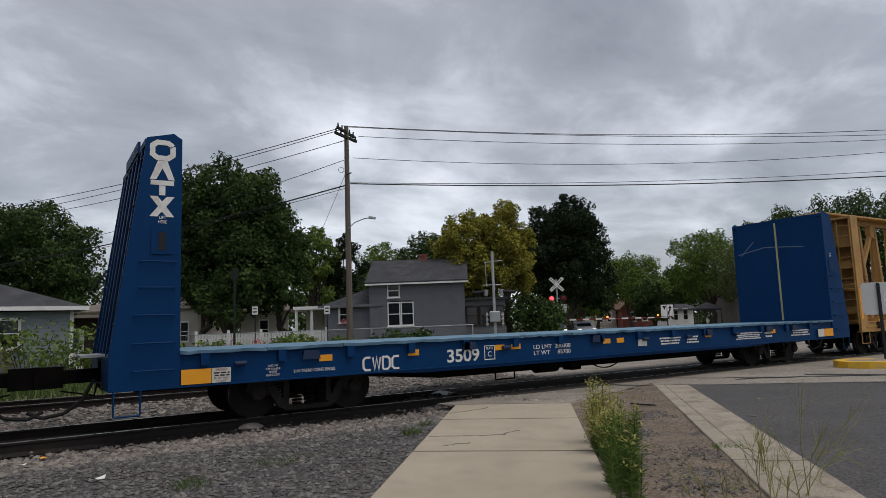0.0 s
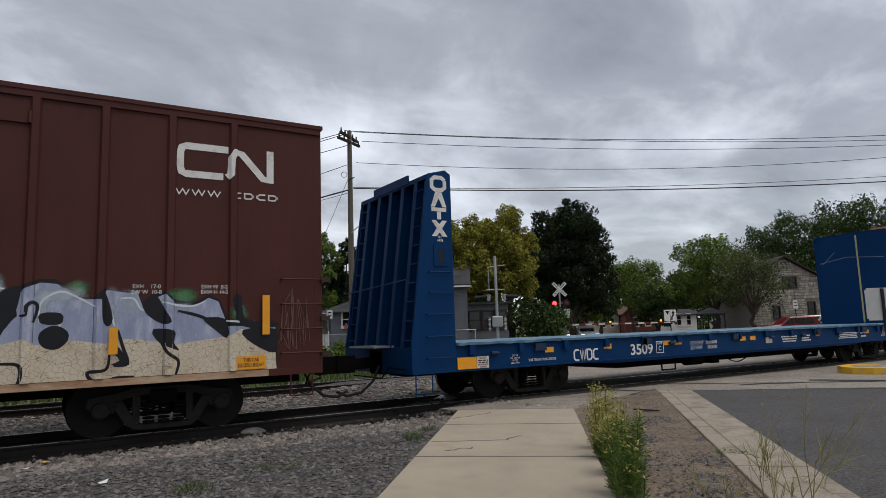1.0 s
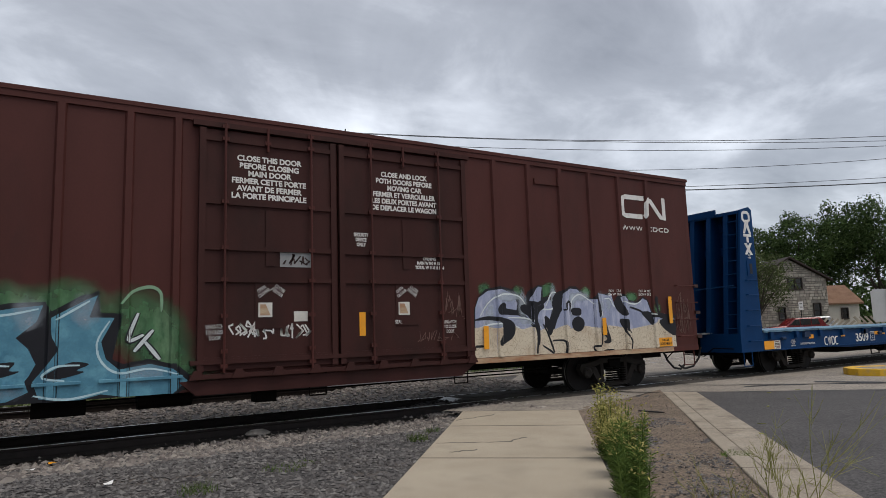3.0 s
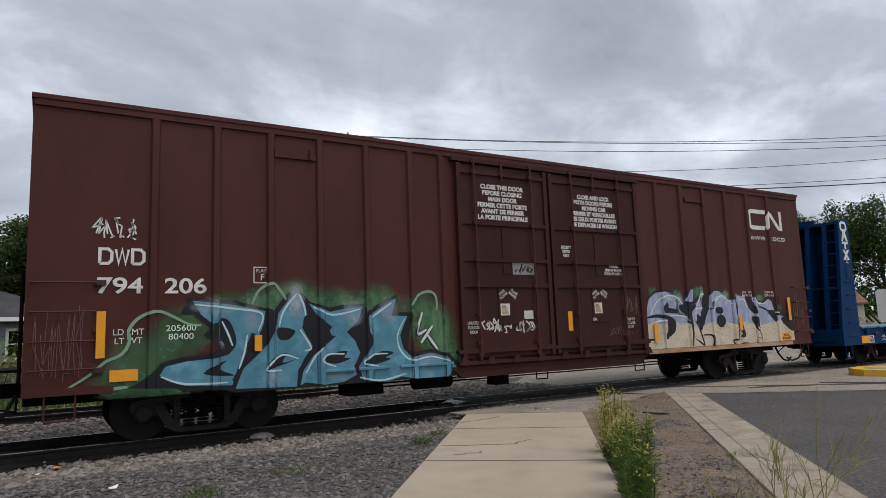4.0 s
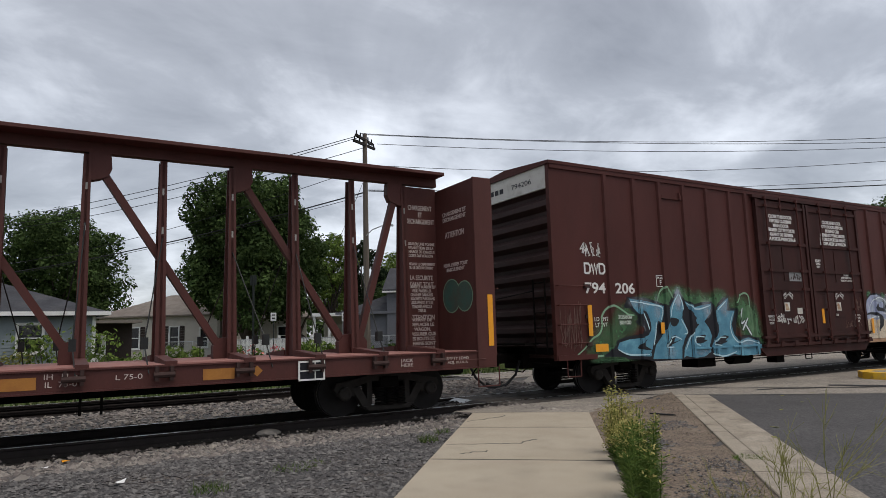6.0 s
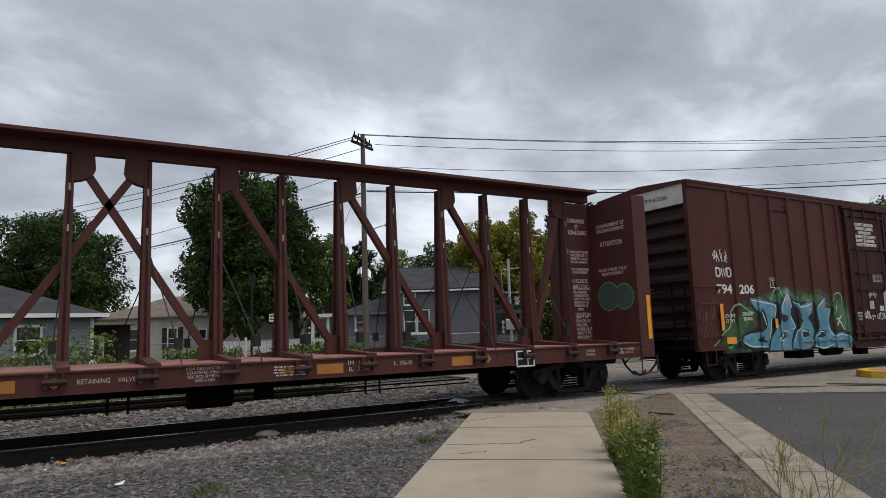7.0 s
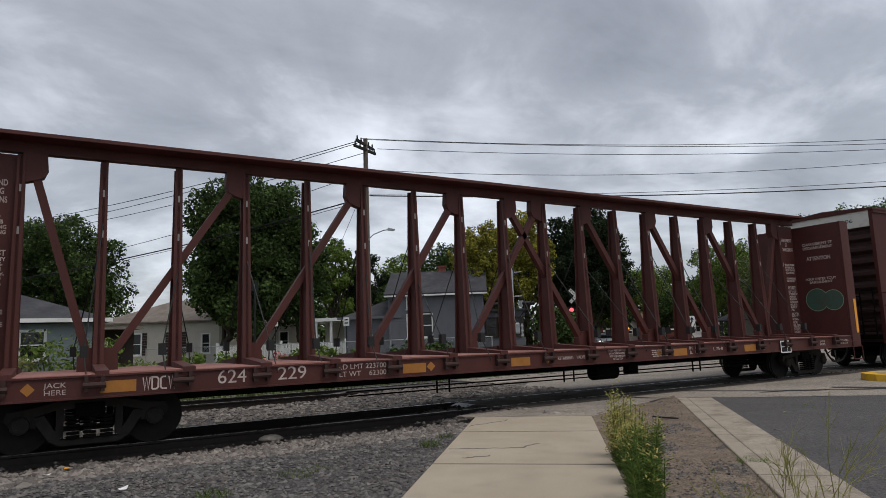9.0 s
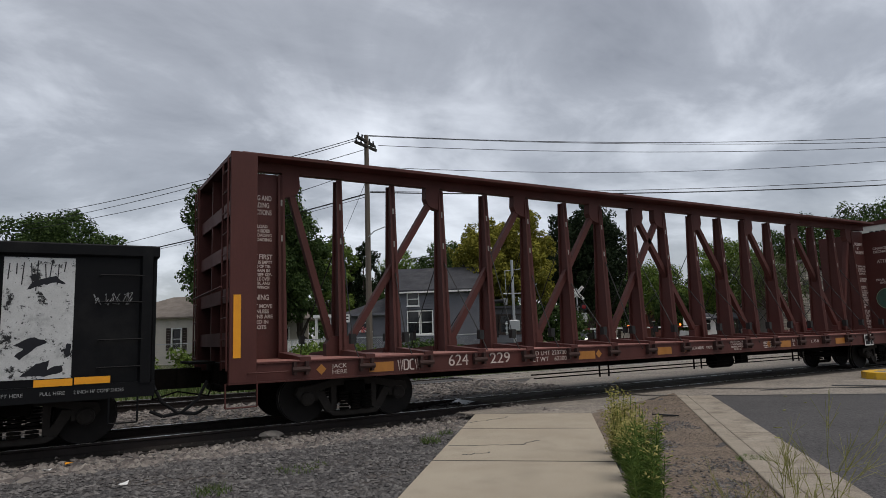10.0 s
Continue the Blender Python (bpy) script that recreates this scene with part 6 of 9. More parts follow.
    plate("notice", c, X(20.1), X(20.44), 0.74, 0.97, M["cream"], -1.562, "white notice with red print")
    for x in (4.35, 6.10, 8.13, 8.55, 11.2, 11.65, 14.9, 17.8):
        plate("reflector", c, X(x) - 0.12, X(x) + 0.12, 0.93, 1.04, M["orange"], -1.530, "orange reflective plate", 0.006)
    mark(c, X(5.04), X(5.82), 0.70, 0.96, "uzou", W, -1.524)
    writing("number", "3509", 0.34, W, c, side(X(7.23), 0.86, -1.526), 0.76, bold=0.006)
    bm = bmesh.new()
    worm(bm, [(X(7.75), 0.76), (X(7.75), 1.03), (X(8.0), 1.03), (X(8.0), 0.76), (X(7.75), 0.76)], 0.015, -1.524)
    part("stencil_frame", bm, W, c)
    writing("stencil", "PLATE", 0.07, W, c, side(X(7.875), 0.98, -1.526), 0.17)
    writing("stencil", "C", 0.15, W, c, side(X(7.875), 0.86, -1.526))
    writing("stencil", "LD LMT  200300\nLT WT     85700", 0.125, W, c, side(X(9.55), 0.88, -1.526), 1.05)
    writing("stencil", "2 IN TREAD CONG SHOES", 0.075, W, c, side(X(4.15), 0.79, -1.526), 0.75)
    writing("stencil", "EOC-10F\nKRE 1/16 G-8\nM-926F\nE60CE CPLR", 0.05, W, c, side(X(3.42), 0.83, -1.526), 0.24)
    for x, w, n, sd_ in ((13.0, 0.8, 3, 1), (14.0, 0.5, 3, 2), (16.0, 1.3, 4, 3), (17.4, 0.4, 2, 4), (18.7, 1.0, 3, 5)):
        fine_print(c, X(x), X(x) + w, 0.80, 1.0, n, W, -1.524, sd_)
    plate("data_plate", c, X(12.25), X(12.55), 0.82, 0.98, M["cream"], -1.526, "small white data plate")
    # pale rope mark down the far bulkhead's sheet, and scrapes
    bm = bmesh.new()
    box(bm, h - 0.976, h - 0.972, -0.03, 0.03, 1.25, 4.58)
    part("painted_line", bm, M["line"], c, "pale yellow painted centre line")
    bm = bmesh.new()
    for a, b, z0, z1 in ((1.4, 0.4, 3.55, 3.72), (0.4, -0.9, 3.72, 3.60), (1.3, 0.8, 3.5, 3.95)):
        bar(bm, (h - 0.975, a, z0), (h - 0.975, b, z1), 0.025, 0.003, (1, 0, 0))
    part("scrape", bm, M["scrape"], c)


M["blue_dark"] = material("grimy_blue_steel", (0.012, 0.030, 0.075), None, 0.6)
M["line"] = material("pale_yellow_line", (0.46, 0.42, 0.20), None, 0.7)
M["scrape"] = material("grey_blue_scrape", (0.16, 0.20, 0.27), None, 0.7)
build_flat_car()


# ---- centre-beam cars ----
def build_beam_car(name, x0, x1, paint, deck, label, full=True):
    xc = (x0 + x1) / 2
    c = car(name, xc, label, "centre-beam car")
    h = (x1 - x0) / 2
    X = lambda x: x - xc
    for s in (-1, 1):
        bm = bmesh.new()
        y0, y1 = sorted((s * 1.52, s * 1.47))
        box(bm, -h, h, y0, y1, 0.806, 1.088)
        sill = part("side_sill", bm, paint, c)
        y0, y1 = sorted((s * 1.55, s * 1.40))
        for z in (0.78, 1.09):
            bm = bmesh.new()
            box(bm, -h, h, y0, y1, z, z + 0.025)
            part("sill_flange", bm, paint, sill)
    bm = bmesh.new()
    box(bm, -h + 0.1, h - 0.1, -0.35, 0.35, 0.60, 1.02)
    for k in range(19):
        x = -h + 0.8 + k * (2 * h - 1.6) / 18
        box(bm, x - 0.05, x + 0.05, -1.47, 1.47, 0.86, 1.02)
    part("underframe", bm, M["under"], c)
    n = 18
    p0, sp = -43.23 + 44.5 - h, 1.247
    sp = (2 * h - 2 * (44.5 - 43.23)) / (n - 1)
    P = [p0 + k * sp for k in range(n)]
    # floor sections between the risers
    edges = [-h + 0.40] + P[1:-1] + [h - 0.40]
    for k, (a, b) in enumerate(zip(edges, edges[1:])):
        bm = bmesh.new()
        z = 1.125 + 0.012 * (k % 2)
        box(bm, a + 0.05, b - 0.05, -1.50, 1.50, 1.03, z)
        part("floor_plate", bm, deck, c)
    for x in P:
        bm = bmesh.new()
        for s in (-1, 1):
            prism(bm, [(s * 0.30, 1.03), (s * 1.53, 1.03), (s * 1.53, 1.17), (s * 0.30, 1.24)], x - 0.09, x + 0.09, "x")
        part("floor_riser", bm, paint, c)
    # posts, tapered towards the top
    for x in P:
        bm = bmesh.new()
        prism(bm, [(-0.24, 1.05), (0.24, 1.05), (0.10, 4.66), (-0.10, 4.66)], x - 0.022, x + 0.022, "x")
        for s in (-1, 1):
            lo, hi = s * 0.24, s * 0.10
            vs = [(x - 0.085, lo, 1.05), (x + 0.085, lo, 1.05), (x + 0.058, hi, 4.66), (x - 0.058, hi, 4.66)]
            a = [bm.verts.new(v) for v in vs]
            b = [bm.verts.new((v[0], v[1] - s * 0.03, v[2])) for v in vs]
            bm.faces.new(a)
            bm.faces.new(b[::-1])
            for i in range(4):
                bm.faces.new((a[i], b[i], b[(i + 1) % 4], a[(i + 1) % 4]))
        post = part("post", bm, paint, c)
        bm = bmesh.new()
        for z, yy in ((4.1, 0.123), (3.4, 0.150)):
            box(bm, x - 0.016, x + 0.016, -yy - 0.003, -yy + 0.01, z - 0.06, z + 0.06)
        part("chain_slot", bm, M["slot"], post)
    bm = bmesh.new()
    box(bm, -h + 0.44, h - 0.44, -0.46, 0.46, 4.88, 4.95, 0.008)
    part("top_flange", bm, paint, c)
    bm = bmesh.new()
    box(bm, -h + 0.44, h - 0.44, -0.085, 0.085, 4.70, 4.90)
    part("top_chord", bm, paint, c)
    for s in (-1, 1):
        bm = bmesh.new()
        a, b = sorted((s * (h - 0.445), s * (h - 1.27)))
        box(bm, a, b, -0.03, 0.03, 1.10, 4.66)
        part("end_panel", bm, paint, c)

    def diagonal(i, j):
        bm = bmesh.new()
        a, b = P[max(0, min(n - 1, i))], P[max(0, min(n - 1, j))]
        s = 1 if b > a else -1
        bar(bm, (a + s * 0.12, 0.0, 1.25), (b - s * 0.16, 0.0, 4.5), 0.125, 0.14)
        g = b - s * 0.02
        prism(bm, [(g, 4.70), (g - s * 0.34, 4.70), (g - s * 0.36, 4.44), (g - s * 0.30, 4.30), (g - s * 0.16, 4.24), (g, 4.20)], -0.09, 0.09, "y")
        g = a
        prism(bm, [(g, 1.06), (g + s * 0.30, 1.06), (g + s * 0.30, 1.36), (g + s * 0.2, 1.50), (g, 1.52)], -0.10, 0.10, "y")
        part("diagonal", bm, paint, c)

    for i, j in ((1, 0), (1, 3), (3, 5), (5, 7), (7, 9), (10, 8), (12, 10), (14, 12), (16, 14), (16, 17)):
        diagonal(i, j)
    # bulkheads
    for s in (-1, 1):
        bm = bmesh.new()
        a, b = sorted((s * (h - 0.44), s * (h - 0.40)))
        prism(bm, [(-1.50, 1.05), (1.50, 1.05), (1.50, 4.56), (-1.50, 4.56)], a, b, "x")
        sheet_ob = part("bulkhead_sheet", bm, paint, c)
        for sy in (-1, 1):
            bm = bmesh.new()
            y0, y1 = sorted((sy * 1.555, sy * 1.50))
            a, b = sorted((s * h, s * (h - 0.44)))
            box(bm, a, b, y0, y1, 0.80, 4.62, 0.01)
            part("bulkhead_post", bm, paint, c)
        bm = bmesh.new()
        for z in (1.5, 2.25, 3.0, 3.75):
            a, b = sorted((s * (h - 0.12), s * (h - 0.395)))
            box(bm, a, b, -1.5, 1.5, z - 0.05, z + 0.05)
            a, b = sorted((s * (h - 0.10), s * (h - 0.14)))
            box(bm, a, b, -1.5, 1.5, z - 0.12, z + 0.12)
        a, b = sorted((s * (h - 0.02), s * (h - 0.42)))
        box(bm, a, b, -1.50, 1.50, 4.54, 4.61)
        for y in (-0.45, 0.45):
            box(bm, *sorted((s * (h - 0.10), s * (h - 0.395))), y - 0.03, y + 0.03, 1.0, 4.55)
        part("bulkhead_frame", bm, paint, c)
        bm = bmesh.new()
        for y0, y1 in ((-1.5, -1.1), (1.1, 1.5)):
            for k in range(10):
                rod(bm, (s * (h + 0.03), y0, 1.15 + 0.35 * k), (s * (h + 0.03), y1, 1.15 + 0.35 * k), 0.014, seg=6)
            for y in (y0, y1):
                rod(bm, (s * (h + 0.03), y, 1.0), (s * (h + 0.03), y, 4.5), 0.016, seg=6)
        rod(bm, (s * (h + 0.12), -1.5, 2.35), (s * (h + 0.12), 1.2, 2.30), 0.018, seg=6)
        stirrup(bm, s * (h - 0.2), 0.8, 0.5)
        rungs(bm, s * (h - 0.95), s * (h - 0.3), (0.95,), -1.60, 0.012)
        part("ladder", bm, paint, c)
        bm = bmesh.new()
        box(bm, *sorted((s * (h - 0.0), s * (h + 0.42))), -0.5, 0.5, 1.10, 1.14)
        part("end_platform", bm, M["under"], c)
        xx = s * (h - 0.12)
        if s < 0 or full:
            plate("reflector", c, xx - 0.06, xx + 0.06, 1.20, 2.22, M["orange"], -1.56, "orange reflective strip", 0.006)
    # winches along the sill
    for x in P:
        bm = bmesh.new()
        x = x - 0.10
        box(bm, x - 0.13, x - 0.08, -1.62, -1.52, 0.88, 1.10)
        box(bm, x + 0.08, x + 0.13, -1.62, -1.52, 0.88, 1.10)
        rod(bm, (x - 0.15, -1.60, 0.97), (x + 0.15, -1.60, 0.97), 0.045, seg=8)
        part("winch", bm, M["winch"], c)
    # chains hang from the posts to the winches
    rnd = random.Random(8)
    for k, x in enumerate(P[1:-1]):
        for s in (-1, 1):
            bm = bmesh.new()
            x2 = x + rnd.uniform(-0.45, 0.45)
            rod(bm, (x, s * 0.18, 3.0 + rnd.uniform(-0.5, 0.6)), (x2, s * 1.30, 1.45), 0.011, seg=5)
            rod(bm, (x2, s * 1.30, 1.45), (x2 + 0.05, s * 1.55, 1.0), 0.011, seg=5)
            box(bm, x2 - 0.05, x2 + 0.05, s * 1.30 - 0.06, s * 1.30 + 0.06, 1.36, 1.54)
            part("tie_down_cable", bm, M["cable"], c)
    bm = bmesh.new()
    for x in (-3.2, 0.0, 4.2):
        rod(bm, (x, -1.2, 0.8), (x, -1.2, 0.42), 0.02, seg=6)
        rod(bm, (x + 0.28, -1.2, 0.8), (x + 0.28, -1.2, 0.42), 0.02, seg=6)
    for y, z in ((-1.0, 0.55), (-1.1, 0.48)):
        rod(bm, (-5, y, z), (6.5, y, z), 0.015, seg=6)
    rod(bm, (1.2, -0.8, 0.55), (1.9, -0.8, 0.55), 0.18, seg=12)
    box(bm, 2.3, 2.6, -0.9, -0.7, 0.46, 0.66)
    part("brake_rigging", bm, M["under"], c)
    truck(c, -h + 2.35)
    truck(c, h - 2.15)
    coupler(c, -h, -1)
    coupler(c, h, 1)
    return c, X, h, P


M["slot"] = material("pale_slot_edge", (0.32, 0.30, 0.28), None, 0.7)
M["winch"] = material("rusty_dark_winch", (0.055, 0.030, 0.026), None, 0.75, 0.2)


def letter_beam_car():
    c, X, h, P = build_beam_car("centre_beam_car", -44.5, -21.6, M["beam"], M["beam_deck"], "faded red empty centre-beam lumber car with truss posts")
    W = M["pale_text"]
    y = -1.524
    for x in (-41.82, -34.45, -29.65, -26.95, -36.9):
        plate("reflector", c, X(x) - 0.24, X(x) + 0.24, 0.85, 1.02, M["faded_orange"], y, "faded orange reflective plate")
    mark(c, X(-41.50), X(-41.02), 0.85, 1.05, "zouz", W, y)
    writing("number", "624", 0.30, W, c, side(X(-40.19), 0.97, y - 0.002), 0.44, bold=0.0)
    writing("number", "229", 0.30, W, c, side(X(-39.21), 0.97, y - 0.002), 0.48, bold=0.0)
    writing("stencil", "LD LMT 223700\nLT WT    62300", 0.125, W, c, side(X(-37.93), 0.96, y - 0.002), 0.9)
    writing("stencil", "JACK\nHERE", 0.10, W, c, side(X(-42.62), 0.94, y - 0.002), 0.28)
    writing("stencil", "RETAINING    VALVE", 0.10, W, c, side(X(-33.09), 0.95, y - 0.002), 0.76)
    writing("stencil", "FOR RESTRICTED\nLOADING ONLY\nSEE EQUIPMENT\nREGISTER", 0.062, W, c, side(X(-31.72), 0.96, y - 0.002), 0.55)
    fine_print(c, X(-30.65), X(-30.05), 0.85, 1.03, 4, W, y, 3)
    writing("stencil", "IH  11-5\nIL  73-0", 0.11, W, c, side(X(-29.11), 0.96, y - 0.002), 0.42)
    writing("stencil", "L 75-0", 0.11, W, c, side(X(-28.24), 0.96, y - 0.002), 0.36)
    writing("stencil", "JACK\nHERE", 0.085, W, c, side(X(-23.6), 0.95, y - 0.002), 0.26)
    writing("stencil", "EMPTY LOAD\nADJ. BLOCK", 0.075, W, c, side(X(-22.5), 0.95, y - 0.002), 0.5)
    for x in (-42.95, -36.55, -33.75, -30.4, -26.35):
        bm = bmesh.new()
        prism(bm, [(X(x) - 0.09, 0.95), (X(x), 0.86), (X(x) + 0.09, 0.95), (X(x), 1.04)], y - 0.004, y, "y")
        part("painted_diamond", bm, M["faded_orange"], c)
    plate("data_panel", c, X(-25.66), X(-25.22), 0.76, 1.06, M["ink"], -1.556, "black data panel with a white frame")
    bm = bmesh.new()
    a, b = X(-25.66), X(-25.22)
    worm(bm, [(a, 0.76), (a, 1.06), (b, 1.06), (b, 0.76), (a, 0.76)], 0.03, -1.562)
    box(bm, a, b, -1.566, -1.562, 0.90, 0.92)
    box(bm, (a + b) / 2 + 0.05, (a + b) / 2 + 0.07, -1.566, -1.562, 0.76, 1.06)
    part("panel_frame", bm, M["white"], c)
    # instructions on the inner sheets: the leading one in French, the trailing one in English
    fr_ = side(h - 0.84, 0, -0.034)
    en_ = side(-h + 0.80, 0, -0.034)

    m2 = pose(h - 0.442, -0.80, 0, 90, 0, -90)

    def wall_text(m, lines):
        for z, size, width, txt in lines:
            writing("wall_text", txt, size, W, c, m @ pose(0, z, 0), min(width, 0.70) if m is not m2 else width, bold=0.003)

    wall_text(fr_, [(4.05, 0.15, 0.78, "CHARGEMENT\nET\nDECHARGEMENT"), (3.28, 0.085, 0.72, "ASSURER UNE BONNE\nREPARTITION DE LA\nCHARGE DE CHAQUE\nCOTE DU WAGON"), (2.93, 0.08, 0.78, "PENDANT LE CHARGEMENT\nOU LE DECHARGEMENT"), (2.60, 0.14, 0.62, "LA SECURITE\nAVANT TOUT"), (2.22, 0.085, 0.80, "QUAND LE WAGON EST\nVIDE, PASSER LES\nCHAINES DANS LES\nCROCHETS PUIS DANS\nLEUR FENTE, ET LES\nTENDRE AVEC LE\nTREUIL"), (1.82, 0.15, 0.62, "ATTENTION"), (1.42, 0.10, 0.66, "AVANT DE\nDEPLACER LE\nWAGON,\nS'ASSURER QUE\nLES BOUTS DE\nCHAINE SONT\nPLACES DANS\nLEUR FENTE")])
    wall_text(en_, [(4.04, 0.14, 0.60, "LOADING AND\nUNLOADING\nINSTRUCTIONS"), (3.50, 0.085, 0.62, "EQUAL LOAD\nON BOTH SIDES\nDURING LOADING\nAND UNLOADING"), (3.04, 0.13, 0.64, "SAFETY FIRST"), (2.70, 0.080, 0.64, "WHEN CAR IS EMPTY\nPLACE END OF TIE-\nDOWN CHAIN IN\nOPPOSITE RISER KEY-\nSLOT, CABLE OVER\nPOST HOOK, AND\nTIGHTEN WINCH"), (2.27, 0.14, 0.52, "WARNING"), (1.91, 0.098, 0.66, "DO NOT MOVE\nCAR UNLESS\nTIEDOWNS ARE\nSECURED IN\nKEYSLOTS")])
    wall_text(m2, [(3.95, 0.12, 0.95, "CHARGEMENT ET\nDECHARGEMENT"), (3.55, 0.17, 0.75, "ATTENTION"), (2.85, 0.10, 0.95, "POUR EVITER TOUT\nBASCULEMENT")])
    # a green spray-painted scrawl over the leading bulkhead's near edge
    for j, (mt, k) in enumerate(((M["g_halo"], 0.02), (M["beam_green"], 0.0))):
        bm = bmesh.new()
        for yc, zc, r in ((-0.62, 2.25, 0.34), (-1.12, 2.22, 0.30)):
            pts = [(yc + (r + k) * math.cos(a * math.tau / 20), zc + (r + k) * math.sin(a * math.tau / 20)) for a in range(20)]
            f = [bm.verts.new((h - 0.443 - 0.003 * j - (0.001 if yc < -1 else 0), p[0], p[1])) for p in pts]
            bm.faces.new(f)
        part("spray_ring", bm, mt, c, "blue-green spray-painted rings")


M["pale_text"] = material("faded_white_lettering", (0.58, 0.50, 0.46), (0.42, 0.33, 0.30), 0.7, 0, 8, 60, 0.8, 0.02, (0.22, 0.09, 0.075), 5, 0.6)
M["faded_orange"] = material("faded_orange_reflective", (0.40, 0.17, 0.035), (0.30, 0.12, 0.03), 0.5, 0, 5, 50, 0.7, 0.03)
M["beam_green"] = material("blue_green_spray", (0.045, 0.12, 0.095), (0.09, 0.08, 0.06), 0.6, 0, 3, 30, 0.9, 0.02)
letter_beam_car()
build_beam_car("centre_beam_car_yellow", 22.75, 45.6, M["yellow"], M["yellow"], "ochre yellow empty centre-beam lumber car with truss posts", False)


# ---- black gondola ----
def build_gondola():
    x0, x1 = -61.6, -45.58
    xc = (x0 + x1) / 2
    c = car("gondola_car", xc, "black gondola car with a white painted panel and drips", "gondola car")
    h = (x1 - x0) / 2
    X = lambda x: x - xc
    for s in (-1, 1):
        bm = bmesh.new()
        y0, y1 = sorted((s * 1.50, s * 1.45))
        box(bm, -h, h, y0, y1, 0.86, 2.92)
        part("side_wall", bm, M["black"], c)
        bm = bmesh.new()
        a, b = sorted((s * h, s * (h - 0.06)))
        box(bm, a, b, -1.45, 1.45, 0.86, 2.92)
        part("end_wall", bm, M["black"], c)
    bm = bmesh.new()
    box(bm, -h + 0.06, h - 0.06, -1.45, 1.45, 0.92, 1.0)
    part("floor_plate", bm, M["black"], c)
    bm = bmesh.new()
    for s in (-1, 1):
        y0, y1 = sorted((s * 1.57, s * 1.42))
        box(bm, -h - 0.05, h + 0.03, y0, y1, 2.78, 2.96, 0.02)
        a, b = sorted((s * (h - 0.1), s * (h + 0.04)))
        box(bm, a, b, -1.42, 1.42, 2.78, 2.96, 0.02)
    part("top_chord", bm, M["black"], c)
    for k in range(9):
        x = h - 0.14 - k * (2 * h - 0.28) / 8
        bm = bmesh.new()
        prism(bm, [(x - 0.10, -1.50), (x + 0.10, -1.50), (x + 0.07, -1.58), (x - 0.07, -1.58)], 0.90, 2.80, "z")
        part("side_post", bm, M["black"], c)
    bm = bmesh.new()
    box(bm, -h, h, -1.55, -1.50, 0.70, 0.92)
    box(bm, -h, h, 1.50, 1.55, 0.70, 0.92)
    part("side_sill", bm, M["black"], c)
    bm = bmesh.new()
    rungs(bm, X(-46.35), X(-45.75), (1.15, 1.55, 2.1, 2.5), -1.57, 0.013)
    stirrup(bm, X(-46.0), 0.72)
    part("ladder", bm, M["black"], c)
    bm = bmesh.new()
    box(bm, X(-47.55), X(-46.68), -1.512, -1.502, 1.03, 2.74)
    part("painted_panel", bm, M["panel_drip"], c, "white panel with black paint blots")
    rnd = random.Random(77)
    bm = bmesh.new()
    for k in range(9):
        x = X(-47.48) + k * 0.085
        z1 = 2.70 - rnd.uniform(0, 0.06)
        z0 = z1 - rnd.uniform(0.12, 0.45)
        xm = x + rnd.uniform(-0.03, 0.03)
        bar(bm, (x, -1.514, z1), (xm, -1.514, z0), 0.014, 0.003)
    part("paint_drip", bm, M["ink"], c)
    rows_ = (
        [(-47.30, 2.25), (-47.18, 2.42), (-46.92, 2.48), (-46.80, 2.36), (-46.95, 2.38), (-47.12, 2.34)],
        [(-47.40, 1.50), (-47.18, 1.62), (-46.98, 1.55), (-47.12, 1.48), (-47.30, 1.30), (-47.36, 1.36), (-47.28, 1.46)],
        [(-47.30, 1.08), (-47.12, 1.24), (-46.95, 1.28), (-46.98, 1.16), (-46.78, 1.22), (-46.80, 1.10), (-47.0, 1.06)],
        [(-46.76, 1.52), (-46.70, 1.50), (-46.72, 1.32), (-46.78, 1.36)],
    )
    bm = bmesh.new()
    for k, f in enumerate(rows_):
        pts = []
        for i in range(len(f)):
            p, q = Vector(f[i]), Vector(f[(i + 1) % len(f)])
            for j in range(4):
                r = p.lerp(q, j / 4) + Vector((rnd.uniform(-0.012, 0.012), rnd.uniform(-0.012, 0.012)))
                pts.append((X(r.x), r.y))
        flat_shape(bm, pts, -1.5125 - 0.0003 * k)
    part("paint_blot", bm, M["ink"], c, "uneven black paint blots")
    plate("reflector", c, X(-47.13), X(-46.66), 0.92, 1.02, M["orange"], -1.556, "orange reflective strip")
    plate("reflector", c, X(-46.64), X(-46.18), 0.93, 1.03, M["orange"], -1.556, "orange reflective strip")
    writing("stencil", "2 INCH HF COMP SHOES", 0.07, M["pale_gray"], c, side(X(-46.32), 0.82, -1.556), 0.64)
    writing("stencil", "PULL HERE", 0.07, M["pale_gray"], c, side(X(-46.9), 0.82, -1.556), 0.3)
    writing("stencil", "LIFT HERE", 0.07, M["pale_gray"], c, side(X(-47.4), 0.82, -1.556), 0.3)
    tag_scrawl(c, X(-46.4), X(-45.95), 2.05, 2.25, 3, M["pale_gray"], 7, 0.006)
    truck(c, X(-47.35))
    truck(c, -h + 1.8)
    coupler(c, h, 1)
    coupler(c, -h, -1)


